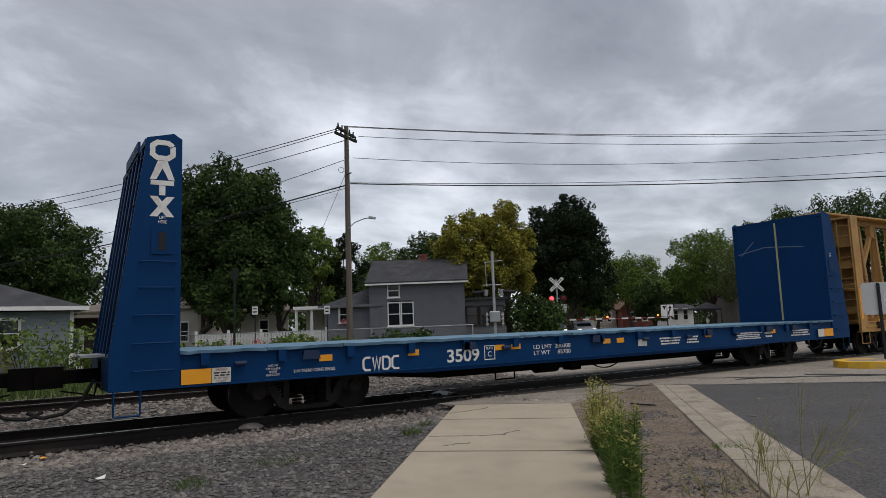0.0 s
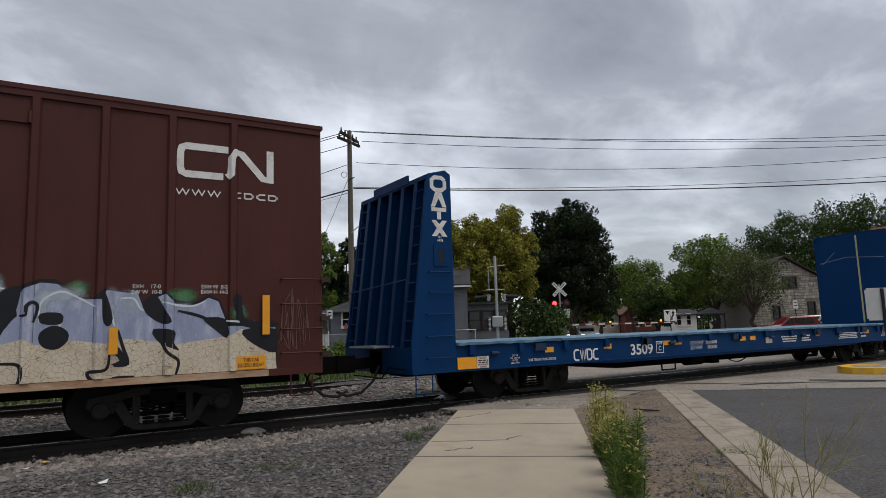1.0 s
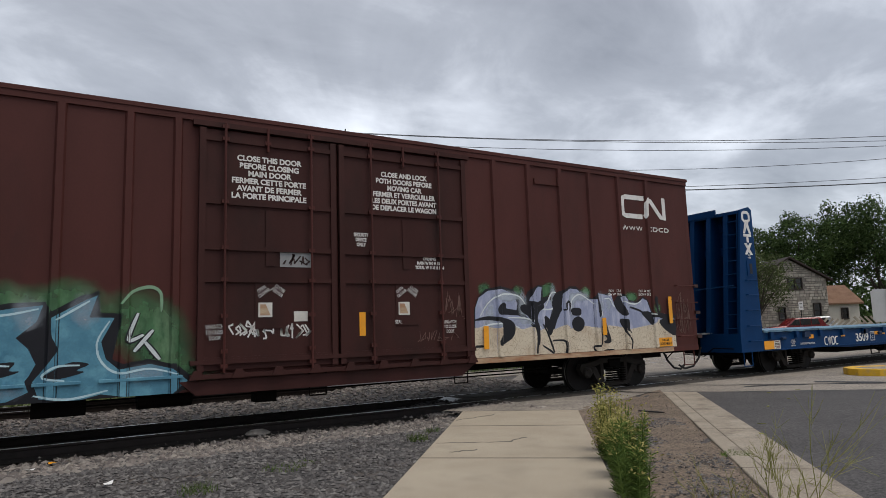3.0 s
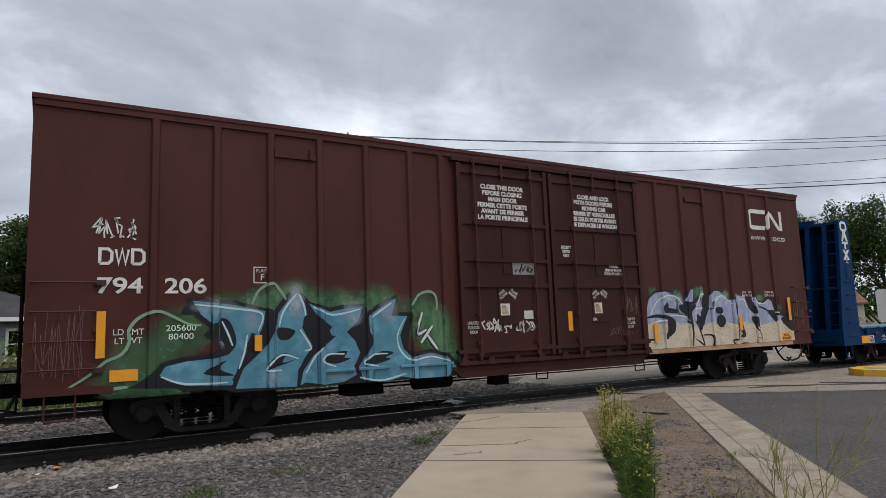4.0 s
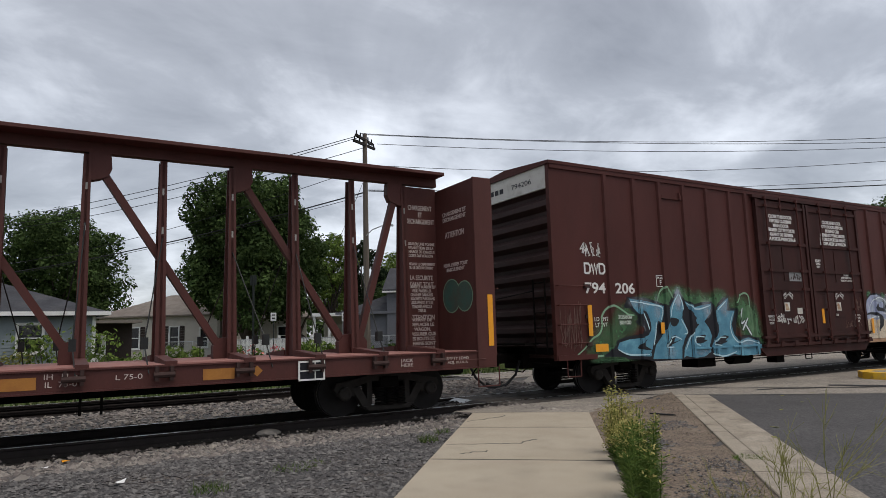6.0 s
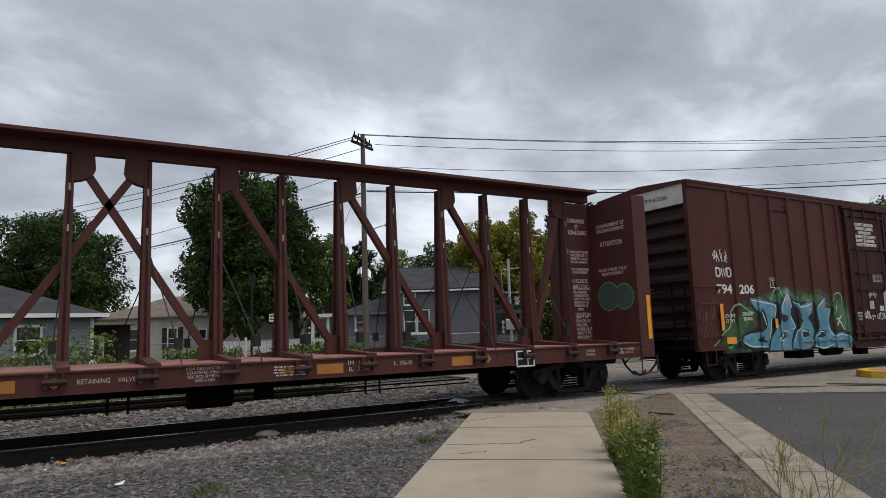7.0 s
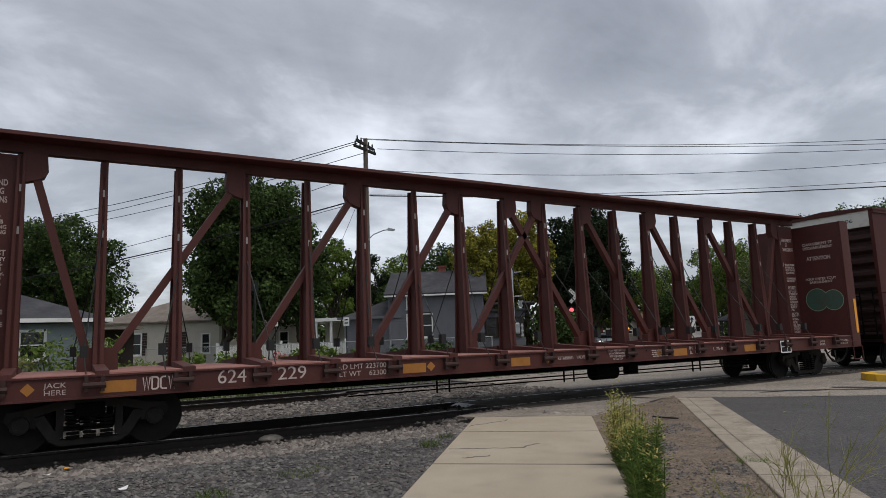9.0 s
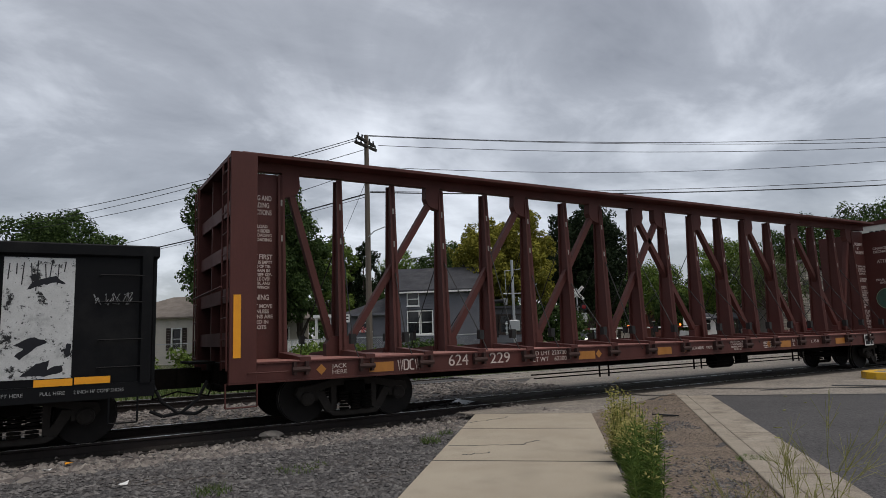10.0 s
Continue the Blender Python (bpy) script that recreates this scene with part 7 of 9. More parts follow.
def splatter(mt, colour):
    """Black paint spatter in a dense cloud with specks round it."""
    nt = mt.node_tree
    b = nt.nodes["Principled BSDF"]
    src = b.inputs["Base Color"].links[0].from_socket
    tc = nt.nodes.new("ShaderNodeTexCoord")
    for scale, lo, hi in ((3.2, 0.575, 0.61), (14.0, 0.60, 0.64)):
        nz, mr, mx = (nt.nodes.new(k) for k in ("ShaderNodeTexNoise", "ShaderNodeMapRange", "ShaderNodeMixRGB"))
        nz.inputs["Scale"].default_value, nz.inputs["Detail"].default_value, nz.inputs["Roughness"].default_value = scale, 9.0, 0.72
        mr.inputs[1].default_value, mr.inputs[2].default_value = lo, hi
        mx.inputs[2].default_value = (*colour, 1)
        nt.links.new(tc.outputs["Object"], nz.inputs["Vector"])
        nt.links.new(nz.outputs["Fac"], mr.inputs[0])
        nt.links.new(mr.outputs[0], mx.inputs[0])
        nt.links.new(src, mx.inputs[1])
        src = mx.outputs[0]
    nt.links.new(src, b.inputs["Base Color"])


M["panel_drip"] = material("stained_white_panel", (0.55, 0.55, 0.54), (0.42, 0.42, 0.41), 0.6, 0, 4, 60, 0.8, 0.05, (0.12, 0.12, 0.12), 5, 0.5)
splatter(M["panel_drip"], (0.012, 0.012, 0.013))
build_gondola()


# ---- the town behind the railway ----
def clap_wall(bm, x0, x1, z0, z1, y, holes, step=0.16, gable=None):
    """Lapped boards along x, left out where the openings are; y is the wall's face, looking to -y."""
    z = z0
    while z < z1 - 0.01:
        zt = min(z + step, z1)
        spans = [(x0, x1)]
        if gable:
            xm, zp = gable[:2]
            if z > gable[2]:
                k = (zp - z) / (zp - gable[2])
                spans = [(xm - (xm - x0) * k, xm + (x1 - xm) * k)]
        for a, b, c, d in holes:
            if zt > c + 0.01 and z < d - 0.01:
                cut = []
                for p, q in spans:
                    if b <= p or a >= q:
                        cut.append((p, q))
                    else:
                        if a > p:
                            cut.append((p, a))
                        if b < q:
                            cut.append((b, q))
                spans = cut
        for p, q in spans:
            vs = [bm.verts.new(v) for v in ((p, y - 0.025, z), (q, y - 0.025, z), (q, y, zt), (p, y, zt), (p, y + 0.12, z), (q, y + 0.12, z), (q, y + 0.12, zt), (p, y + 0.12, zt))]
            for f in ((0, 1, 2, 3), (5, 4, 7, 6), (4, 5, 1, 0), (3, 2, 6, 7), (4, 0, 3, 7), (1, 5, 6, 2)):
                bm.faces.new([vs[i] for i in f])
        z = zt


def window(parent, x0, x1, z0, z1, y, bars=1, frame_mat=None, fw=0.09, shutters=None):
    fm = frame_mat or M["trim"]
    bm = bmesh.new()
    for a, b, c, d in ((x0 - fw, x0, z0 - fw, z1 + fw), (x1, x1 + fw, z0 - fw, z1 + fw), (x0, x1, z1, z1 + fw), (x0, x1, z0 - fw, z0)):
        box(bm, a, b, y - 0.06, y + 0.06, c, d)
    for k in range(bars):
        z = z0 + (z1 - z0) * (k + 1) / (bars + 1)
        box(bm, x0, x1, y - 0.01, y + 0.05, z - 0.025, z + 0.025)
    w = part("window", bm, fm, parent)
    bm = bmesh.new()
    box(bm, x0, x1, y + 0.055, y + 0.07, z0, z1)
    part("pane", bm, M["glass"], w)
    bm = bmesh.new()
    box(bm, x0 - fw - 0.04, x1 + fw + 0.04, y - 0.11, y - 0.0605, z0 - fw - 0.05, z0 - fw)
    part("sill", bm, fm, w)
    if shutters:
        for a, b in ((x0 - fw - 0.36, x0 - fw - 0.02), (x1 + fw + 0.02, x1 + fw + 0.36)):
            bm = bmesh.new()
            for k in range(9):
                zz = z0 - fw + (z1 - z0 + 2 * fw) * k / 9
                box(bm, a, b, y - 0.06, y - 0.026, zz, zz + (z1 - z0 + 2 * fw) / 9 - 0.015)
            part("shutter", bm, shutters, w)


def gable_roof(bm, x0, x1, y0, y1, ze, zr, over=0.35, t=0.14):
    """Ridge along x."""
    ym = (y0 + y1) / 2
    k = (zr - ze) / (ym - y0)
    a, b = y0 - over, y1 + over
    za = ze - over * k
    prism(bm, [(a, za), (ym, zr), (b, za), (b, za + t), (ym, zr + t), (a, za + t)], x0 - over, x1 + over, "x")


def hip_roof(bm, x0, x1, y0, y1, ze, zr, run_in, over=0.4):
    a, b, c, d = x0 - over, x1 + over, y0 - over, y1 + over
    ym = (y0 + y1) / 2
    lo = [bm.verts.new(v) for v in ((a, c, ze), (b, c, ze), (b, d, ze), (a, d, ze))]
    e = [bm.verts.new(v) for v in ((a, c, ze + 0.10), (b, c, ze + 0.10), (b, d, ze + 0.10), (a, d, ze + 0.10))]
    r = [bm.verts.new((a + run_in, ym, zr)), bm.verts.new((b - run_in, ym, zr))]
    bm.faces.new(lo)
    for i in range(4):
        bm.faces.new((lo[i], lo[(i + 1) % 4], e[(i + 1) % 4], e[i]))
    bm.faces.new((e[0], e[1], r[1], r[0]))
    bm.faces.new((e[1], e[2], r[1]))
    bm.faces.new((e[2], e[3], r[0], r[1]))
    bm.faces.new((e[3], e[0], r[0]))


def shell(parent, x0, x1, y0, y1, z1, mat, name="wall"):
    """The side and back walls, and a dim floor plate above head height."""
    bm = bmesh.new()
    box(bm, x0, x0 + 0.12, y0 + 0.13, y1, -0.3, z1)
    box(bm, x1 - 0.12, x1, y0 + 0.13, y1, -0.3, z1)
    box(bm, x0 + 0.12, x1 - 0.12, y1 - 0.12, y1, -0.3, z1)
    box(bm, x0 + 0.12, x1 - 0.12, y0 + 0.13, y1 - 0.12, -0.3, -0.2)
    part(name, bm, mat, parent)


def grey_house():
    h = empty("house", town(-5.5, 38), "grey clapboard two-storey house with white windows and dark roof", "house")
    wins = [(1.06, 1.67, 3.25, 3.93), (1.05, 1.68, 1.60, 2.86), (1.83, 2.46, 1.60, 2.86)]
    W = 5.45
    bm = bmesh.new()
    clap_wall(bm, 0, W, -0.2, 4.1, 0, wins)
    part("front_wall", bm, M["gray_siding"], h)
    shell(h, 0, W, 0, 6.2, 4.1, M["gray_siding"])
    bm = bmesh.new()
    for s, x in ((0, 0.02), (1, W - 0.14)):
        prism(bm, [(0.0, 4.1), (6.2, 4.1), (3.1, 5.5)], x, x + 0.12, "x")
    part("gable_wall", bm, M["gray_siding"], h)
    bm = bmesh.new()
    gable_roof(bm, 0, W, 0, 6.2, 4.1, 5.55, 0.28)
    rf = part("roof", bm, M["shingle"], h)
    bm = bmesh.new()
    box(bm, -0.28, W + 0.28, -0.33, -0.285, 3.93, 4.02)
    part("fascia", bm, M["trim"], rf)
    bm = bmesh.new()
    box(bm, 2.75, 3.2, 2.9, 3.3, 5.3, 6.0)
    box(bm, 2.70, 3.25, 2.85, 3.35, 5.9, 6.0)
    part("chimney", bm, M["brick"], h)
    for a in wins:
        window(h, *a, 0, 1, fw=0.06)
    for x in (0.0, W):
        bm = bmesh.new()
        box(bm, x - 0.06, x + 0.06, -0.04, 0.02, -0.2, 4.0)
        part("corner_trim", bm, M["gray_siding"], h)
    # low wing
    bm = bmesh.new()
    clap_wall(bm, -2.76, -0.02, -0.2, 2.86, 0.3, [(-1.86, -1.20, 1.90, 2.72)])
    part("wing_wall", bm, M["gray_siding"], h)
    shell(h, -2.76, -0.01, 0.3, 4.6, 2.86, M["gray_siding"])
    window(h, -1.86, -1.20, 1.90, 2.72, 0.3, 1)
    bm = bmesh.new()
    vs = [bm.verts.new(v) for v in ((-3.1, -0.05, 2.80), (0.7, -0.05, 2.80), (0.7, 5.0, 2.80), (-3.1, 5.0, 2.80), (-0.05, 2.4, 4.05), (0.7, 2.4, 4.05))]
    for f in ((0, 1, 5, 4), (3, 0, 4), (2, 3, 4, 5), (1, 2, 5), (0, 3, 2, 1)):
        bm.faces.new([vs[i] for i in f])
    part("wing_roof", bm, M["shingle"], h)
    bm = bmesh.new()
    box(bm, -3.1, 0.7, -0.09, -0.055, 2.72, 2.86)
    part("wing_fascia", bm, M["gray_siding"], h)
    # flowers at the wing window
    bm = bmesh.new()
    rnd = random.Random(1)
    for k in range(26):
        x, z = -1.75 + rnd.random() * 0.6, 1.75 + rnd.random() * 0.28
        rod(bm, (x, 0.12, z), (x + 0.03, 0.08, z + 0.05), 0.05, 0.03, 5)
    part("window_flowers", bm, M["flower"], h, "pink window box flowers")
    # flat-roofed porch at the far end, dark porch on the other side
    bm = bmesh.new()
    box(bm, -5.0, -2.9, 1.6, 5.0, 2.72, 2.92)
    part("porch_roof", bm, M["trim"], h)
    for x in (-4.85, -3.9, -3.0):
        bm = bmesh.new()
        box(bm, x - 0.08, x + 0.08, 1.75, 1.9, -0.2, 2.72)
        part("porch_post", bm, M["trim"], h)
    bm = bmesh.new()
    box(bm, -5.0, -2.9, 4.8, 5.0, -0.2, 2.72)
    part("porch_wall", bm, M["tan_siding"], h)
    bm = bmesh.new()
    clap_wall(bm, W + 0.05, W + 2.5, -0.2, 1.35, 1.6, [])
    box(bm, W + 0.05, W + 2.5, 1.6, 1.7, 2.6, 2.95)
    part("porch_parapet", bm, M["gray_siding"], h)
    for k in range(3):
        window(h, W + 0.2 + 0.8 * k, W + 0.75 + 0.8 * k, 1.5, 2.5, 1.65, 1, M["brownframe"])
    bm = bmesh.new()
    box(bm, W + 0.05, W + 2.7, 1.3, 5.5, 2.95, 3.08)
    part("porch_cover", bm, M["shingle"], h)
    bm = bmesh.new()
    box(bm, W + 0.05, W + 2.5, 5.2, 5.4, -0.2, 2.95)
    part("porch_back", bm, M["gray_siding"], h)


def low_house():
    h = empty("house", town(-15.9, 26, 0, 40), "pale blue-grey bungalow with white trim and hip roof", "house")
    W = 13.1
    wins = [(-2.62, -1.86, 1.24, 2.24), (-8.2, -7.2, 1.2, 2.2)]
    bm = bmesh.new()
    clap_wall(bm, -W, 0, -0.3, 2.58, 0, wins, 0.13)
    part("front_wall", bm, M["pale_siding"], h)
    shell(h, -W, 0, 0, 8, 2.58, M["pale_siding"])
    for a in wins:
        window(h, *a, 0, 1, fw=0.10)
    bm = bmesh.new()
    hip_roof(bm, -W, 0, 0, 8, 2.64, 4.5, 4.6, 0.45)
    part("roof", bm, M["shingle"], h)
    bm = bmesh.new()
    box(bm, -W - 0.5, 0.5, -0.52, -0.455, 2.60, 2.76)
    box(bm, 0.455, 0.52, -0.455, 8.4, 2.60, 2.76)
    part("fascia", bm, M["trim"], h)
    bm = bmesh.new()
    box(bm, -0.10, 0.03, -0.05, 0.02, -0.3, 2.56)
    part("corner_trim", bm, M["trim"], h)
    # recessed back porch with a white door
    bm = bmesh.new()
    box(bm, 0.05, 2.4, 5.0, 5.15, -0.3, 2.4)
    part("porch_wall", bm, M["dark_clad"], h)
    bm = bmesh.new()
    box(bm, 0.05, 2.6, 3.8, 5.6, 2.4, 2.52)
    part("porch_roof", bm, M["tan_roof"], h)
    bm = bmesh.new()
    box(bm, 0.45, 1.25, 4.94, 4.99, -0.1, 1.9, 0.01)
    d = part("door", bm, M["trim"], h, "white half-glazed door")
    bm = bmesh.new()
    box(bm, 0.65, 1.05, 4.925, 4.938, 1.0, 1.7)
    part("pane", bm, M["glass"], d)


def tan_house():
    h = empty("house", town(-27.2, 45), "tan clapboard bungalow with dark shutters and brown roof", "house")
    W = 8.6
    wins = [(2.35, 2.95, 1.05, 2.45), (5.2, 5.8, 1.05, 2.45), (7.4, 7.9, 1.05, 2.3)]
    bm = bmesh.new()
    clap_wall(bm, 0, W, -0.3, 3.2, 0, wins, 0.13)
    part("front_wall", bm, M["tan_siding"], h)
    shell(h, 0, W, 0, 7, 3.2, M["tan_siding"])
    for k, a in enumerate(wins):
        window(h, *a, 0, 1, shutters=M["dark_clad"] if k < 2 else None)
    bm = bmesh.new()
    hip_roof(bm, 0, W, 0, 7, 3.2, 4.95, 3.9, 0.4)
    part("roof", bm, M["tan_roof"], h)
    bm = bmesh.new()
    clap_wall(bm, W + 2.0, W + 5.5, -0.3, 2.9, 3.0, [(W + 3.4, W + 4.0, 1.0, 2.3)], 0.14)
    part("wing_wall", bm, M["tan_siding"], h)
    window(h, W + 3.4, W + 4.0, 1.0, 2.3, 3.0, 1)
    bm = bmesh.new()
    hip_roof(bm, W + 2.0, W + 5.5, 3.0, 8.0, 2.9, 4.2, 2.0, 0.3)
    part("wing_roof", bm, M["tan_roof"], h)


M["brownframe"] = material("dark_brown_window_frame", (0.05, 0.035, 0.03), None, 0.6)
M["dark_clad"] = material("dark_brown_boards", (0.045, 0.032, 0.028), None, 0.8)
grey_house()
low_house()
tan_house()


def stone_wall(parent, x0, x1, z1, gable, holes):
    """Rough pale stones in courses on a dark mortar wall."""
    bm = bmesh.new()
    xm = (x0 + x1) / 2
    prism(bm, [(x0, -0.3), (x1, -0.3), (x1, z1), (xm, gable), (x0, z1)], 0.06, 0.30, "y")
    part("wall_core", bm, M["mortar"], parent)
    rnd = random.Random(12)
    bm = bmesh.new()
    z = -0.2
    while z < gable - 0.2:
        hgt = rnd.uniform(0.16, 0.30)
        a, b = x0, x1
        if z + hgt > z1:
            k = (gable - z - hgt) / (gable - z1)
            a, b = xm - (xm - x0) * k, xm + (x1 - xm) * k
        x = a
        while x < b - 0.05:
            w = min(rnd.uniform(0.2, 0.5), b - x)
            if not any(x + w > q[0] and x < q[1] and z + hgt > q[2] and z < q[3] for q in holes):
                j = lambda: rnd.uniform(0, 0.03)
                d = rnd.uniform(0.0, 0.04)
                pts = [(x + 0.015 + j(), z + 0.015 + j()), (x + w - 0.015 - j(), z + 0.015 + j()), (x + w - 0.015 - j(), z + hgt - 0.015 - j()), (x + 0.015 + j(), z + hgt - 0.015 - j())]
                prism(bm, pts, 0.0 - d, 0.07, "y")
            x += w
        z += hgt
    part("stones", bm, M["stone"], parent, "rough pale field stones", "stuff")


def stone_house():
    h = empty("house", town(25.6, 60), "pale field-stone house with brown trim and gabled roof", "house")
    W = 6.4
    holes = [(3.0, 4.25, 4.2, 5.3), (5.0, 5.75, 1.6, 3.0), (1.9, 2.6, 1.5, 2.7)]
    stone_wall(h, 0, W, 5.1, 7.0, holes)
    shell(h, 0, W, 0.17, 8, 5.1, M["mortar"])
    for a in ((3.05, 3.58, 4.3, 5.2), (3.70, 4.2, 4.3, 5.2), (5.1, 5.65, 1.7, 2.9), (2.0, 2.5, 1.6, 2.6)):
        window(h, *a, 0.0, 1, M["dark_clad"] if a[2] < 4 else M["brownframe"], 0.07)
    bm = bmesh.new()
    xm = W / 2
    prism(bm, [(-0.4, 4.88), (xm, 7.05), (W + 0.4, 4.88), (W + 0.4, 5.02), (xm, 7.2), (-0.4, 5.02)], -0.4, 8.3, "y")
    part("roof", bm, M["dark_clad"], h)
    bm = bmesh.new()
    box(bm, W, W + 3.2, 1.0, 6.0, -0.3, 2.85)
    a = part("annex_wall", bm, M["tan_siding"], h)
    bm = bmesh.new()
    gable_roof(bm, W, W + 3.2, 1.0, 6.0, 2.95, 4.5, 0.3)
    part("annex_roof", bm, M["orange_roof"], h)
    window(h, W + 1.6, W + 2.1, 1.5, 2.4, 0.93, 1, M["dark_clad"], 0.07)


stone_house()


def far_house(name, u, v, w, d, ze, zr, wall, roof, label, gable_front=True):
    h = empty(name, town(u, v), label, "house")
    holes = [(w * 0.25, w * 0.40, 1.2, 2.4), (w * 0.62, w * 0.77, 1.2, 2.4)]
    bm = bmesh.new()
    clap_wall(bm, 0, w, -0.3, zr if gable_front else ze, 0, holes, 0.2, (w / 2, zr, ze) if gable_front else None)
    part("front_wall", bm, wall, h)
    shell(h, 0, w, 0, d, ze, wall)
    for a in holes:
        window(h, *a, 0, 1)
    bm = bmesh.new()
    if gable_front:
        prism(bm, [(-0.3, ze - 0.2), (w / 2, zr + 0.02), (w + 0.3, ze - 0.2), (w + 0.3, ze - 0.02), (w / 2, zr + 0.2), (-0.3, ze - 0.02)], -0.3, d, "y")
    else:
        gable_roof(bm, 0, w, 0, d, ze, zr)
    part("roof", bm, roof, h)


far_house("house", 22.6, 95, 4.6, 8, 3.0, 5.2, M["brick"], M["orange_roof"], "small red-brick gabled house far down the street")
far_house("house", 19.0, 98, 3.4, 7, 2.6, 4.0, M["tan_siding"], M["shingle"], "small pale gabled house far down the street")
far_house("garage", 23.2, 76, 3.0, 5, 2.3, 2.9, M["trim"], M["shingle"], "small white garage among trees", False)


# ---- poles, wires, signals, signs ----
POLE = (-5.5, 31.0)


def utility_pole():
    p = empty("utility_pole", town(*POLE), "weathered wooden utility pole with angled crossarms", "utility pole")
    bm = bmesh.new()
    rod(bm, (0, 0, -0.5), (0, 0, 11.4), 0.165, 0.11, 12)
    part("pole", bm, M["wood"], p)
    for a, z, ln in ((74, 11.05, 1.1), (66, 10.80, 1.1)):
        d = Vector((math.cos(radians(a)), math.sin(radians(a)), 0)) * ln / 1.2
        bm = bmesh.new()
        bar(bm, Vector((0, -0.14, z)) - d, Vector((0, -0.14, z)) + d, 0.10, 0.12, (0, 0, 1))
        arm = part("crossarm", bm, M["tie"], p)
        bm = bmesh.new()
        for k in (-0.9, -0.45, 0.45, 0.9):
            q = Vector((0, -0.14, z)) + d * k
            rod(bm, q + Vector((0, 0, 0.06)), q + Vector((0, 0, 0.24)), 0.045, 0.03, 8)
        part("insulators", bm, M["dark_metal"], arm)
    bm = bmesh.new()
    pts = [(0.0, -0.1, 6.25), (0.35, -0.15, 6.55), (0.85, -0.2, 6.72), (1.15, -0.22, 6.74)]
    for a, b in zip(pts, pts[1:]):
        rod(bm, a, b, 0.025, seg=6)
    arm = part("lamp_arm", bm, M["bright"], p)
    bm = bmesh.new()
    prism(bm, [(1.0, 6.72), (1.35, 6.66), (1.38, 6.74), (1.1, 6.82)], -0.32, -0.12, "y")
    part("lamp_head", bm, M["bright"], arm, "grey street lamp head")
    bm = bmesh.new()
    rod(bm, (0, -0.18, 8.9), (0.25, -0.2, 9.0), 0.03, seg=6)
    for k in range(10):
        a0, a1 = k * 0.628, (k + 1) * 0.628
        rod(bm, (-0.25 + 0.14 * math.cos(a0), -0.2, 9.15 + 0.14 * math.sin(a0)), (-0.25 + 0.14 * math.cos(a1), -0.2, 9.15 + 0.14 * math.sin(a1)), 0.012, seg=5)
    part("cable_loop", bm, M["cable"], p)


utility_pole()


def wire(a, b, sag, r, label, n=24):
    """A hanging wire between two town points (u, v, z), one continuous tube."""
    A, B = town(*a).translation, town(*b).translation
    d = (B - A).normalized()
    sx = d.cross(Vector((0, 0, 1))).normalized() * r
    bm = bmesh.new()
    rings = []
    for k in range(n + 1):
        u = k / n
        q = A.lerp(B, u)
        q.z -= sag * 4 * u * (1 - u)
        rings.append([bm.verts.new(q + sx * math.cos(j * math.tau / 5) + Vector((0, 0, r)) * math.sin(j * math.tau / 5)) for j in range(5)])
    for p, q in zip(rings, rings[1:]):
        for j in range(5):
            bm.faces.new((p[j], p[(j + 1) % 5], q[(j + 1) % 5], q[j]))
    single("wire", bm, M["cable"], label, "wire", "overhead wires")


def build_wires():
    pu, pv = POLE
    ends_r = [(-5.7, 11.42, 10.90, 0.55, 0.020), (-5.5, 11.36, 10.60, 0.42, 0.018), (-4.9, 10.85, 10.36, 0.50, 0.018), (-5.2, 9.78, 9.78, 0.75, 0.016), (-5.35, 8.55, 8.67, 0.42, 0.016), (-5.35, 8.5, 8.40, 0.42, 0.034)]
    for u, z0, z1, sag, r in ends_r:
        x1 = 22.4
        k = 1.12
        wire((u, pv, z0), (u + (x1 - u) * k, pv + 3.0 * k, z0 + (z1 + 0.12 - z0) * k), sag * 0.8, r * 0.85, "thin black overhead wire between utility poles")
    ends_l = [(-5.9, 11.3, 11.2, 0.5, 0.020), (-5.7, 11.25, 10.7, 0.5, 0.018), (-5.5, 10.7, 10.6, 0.6, 0.018), (-5.6, 9.7, 8.7, 0.8, 0.016), (-5.5, 8.45, 7.45, 0.5, 0.035), (-5.5, 8.3, 7.35, 0.5, 0.014)]
    for u, z0, z1, sag, r in ends_l:
        wire((u, pv, z0), (-53, 50.3, z0 + (z1 - z0) * 1.9), sag * 2.2, r, "thin black overhead wire between utility poles")
    wire((-5.5, pv, 9.2), (-16, 60, 5.0), 0.3, 0.012, "thin black service wire to a house")


build_wires()


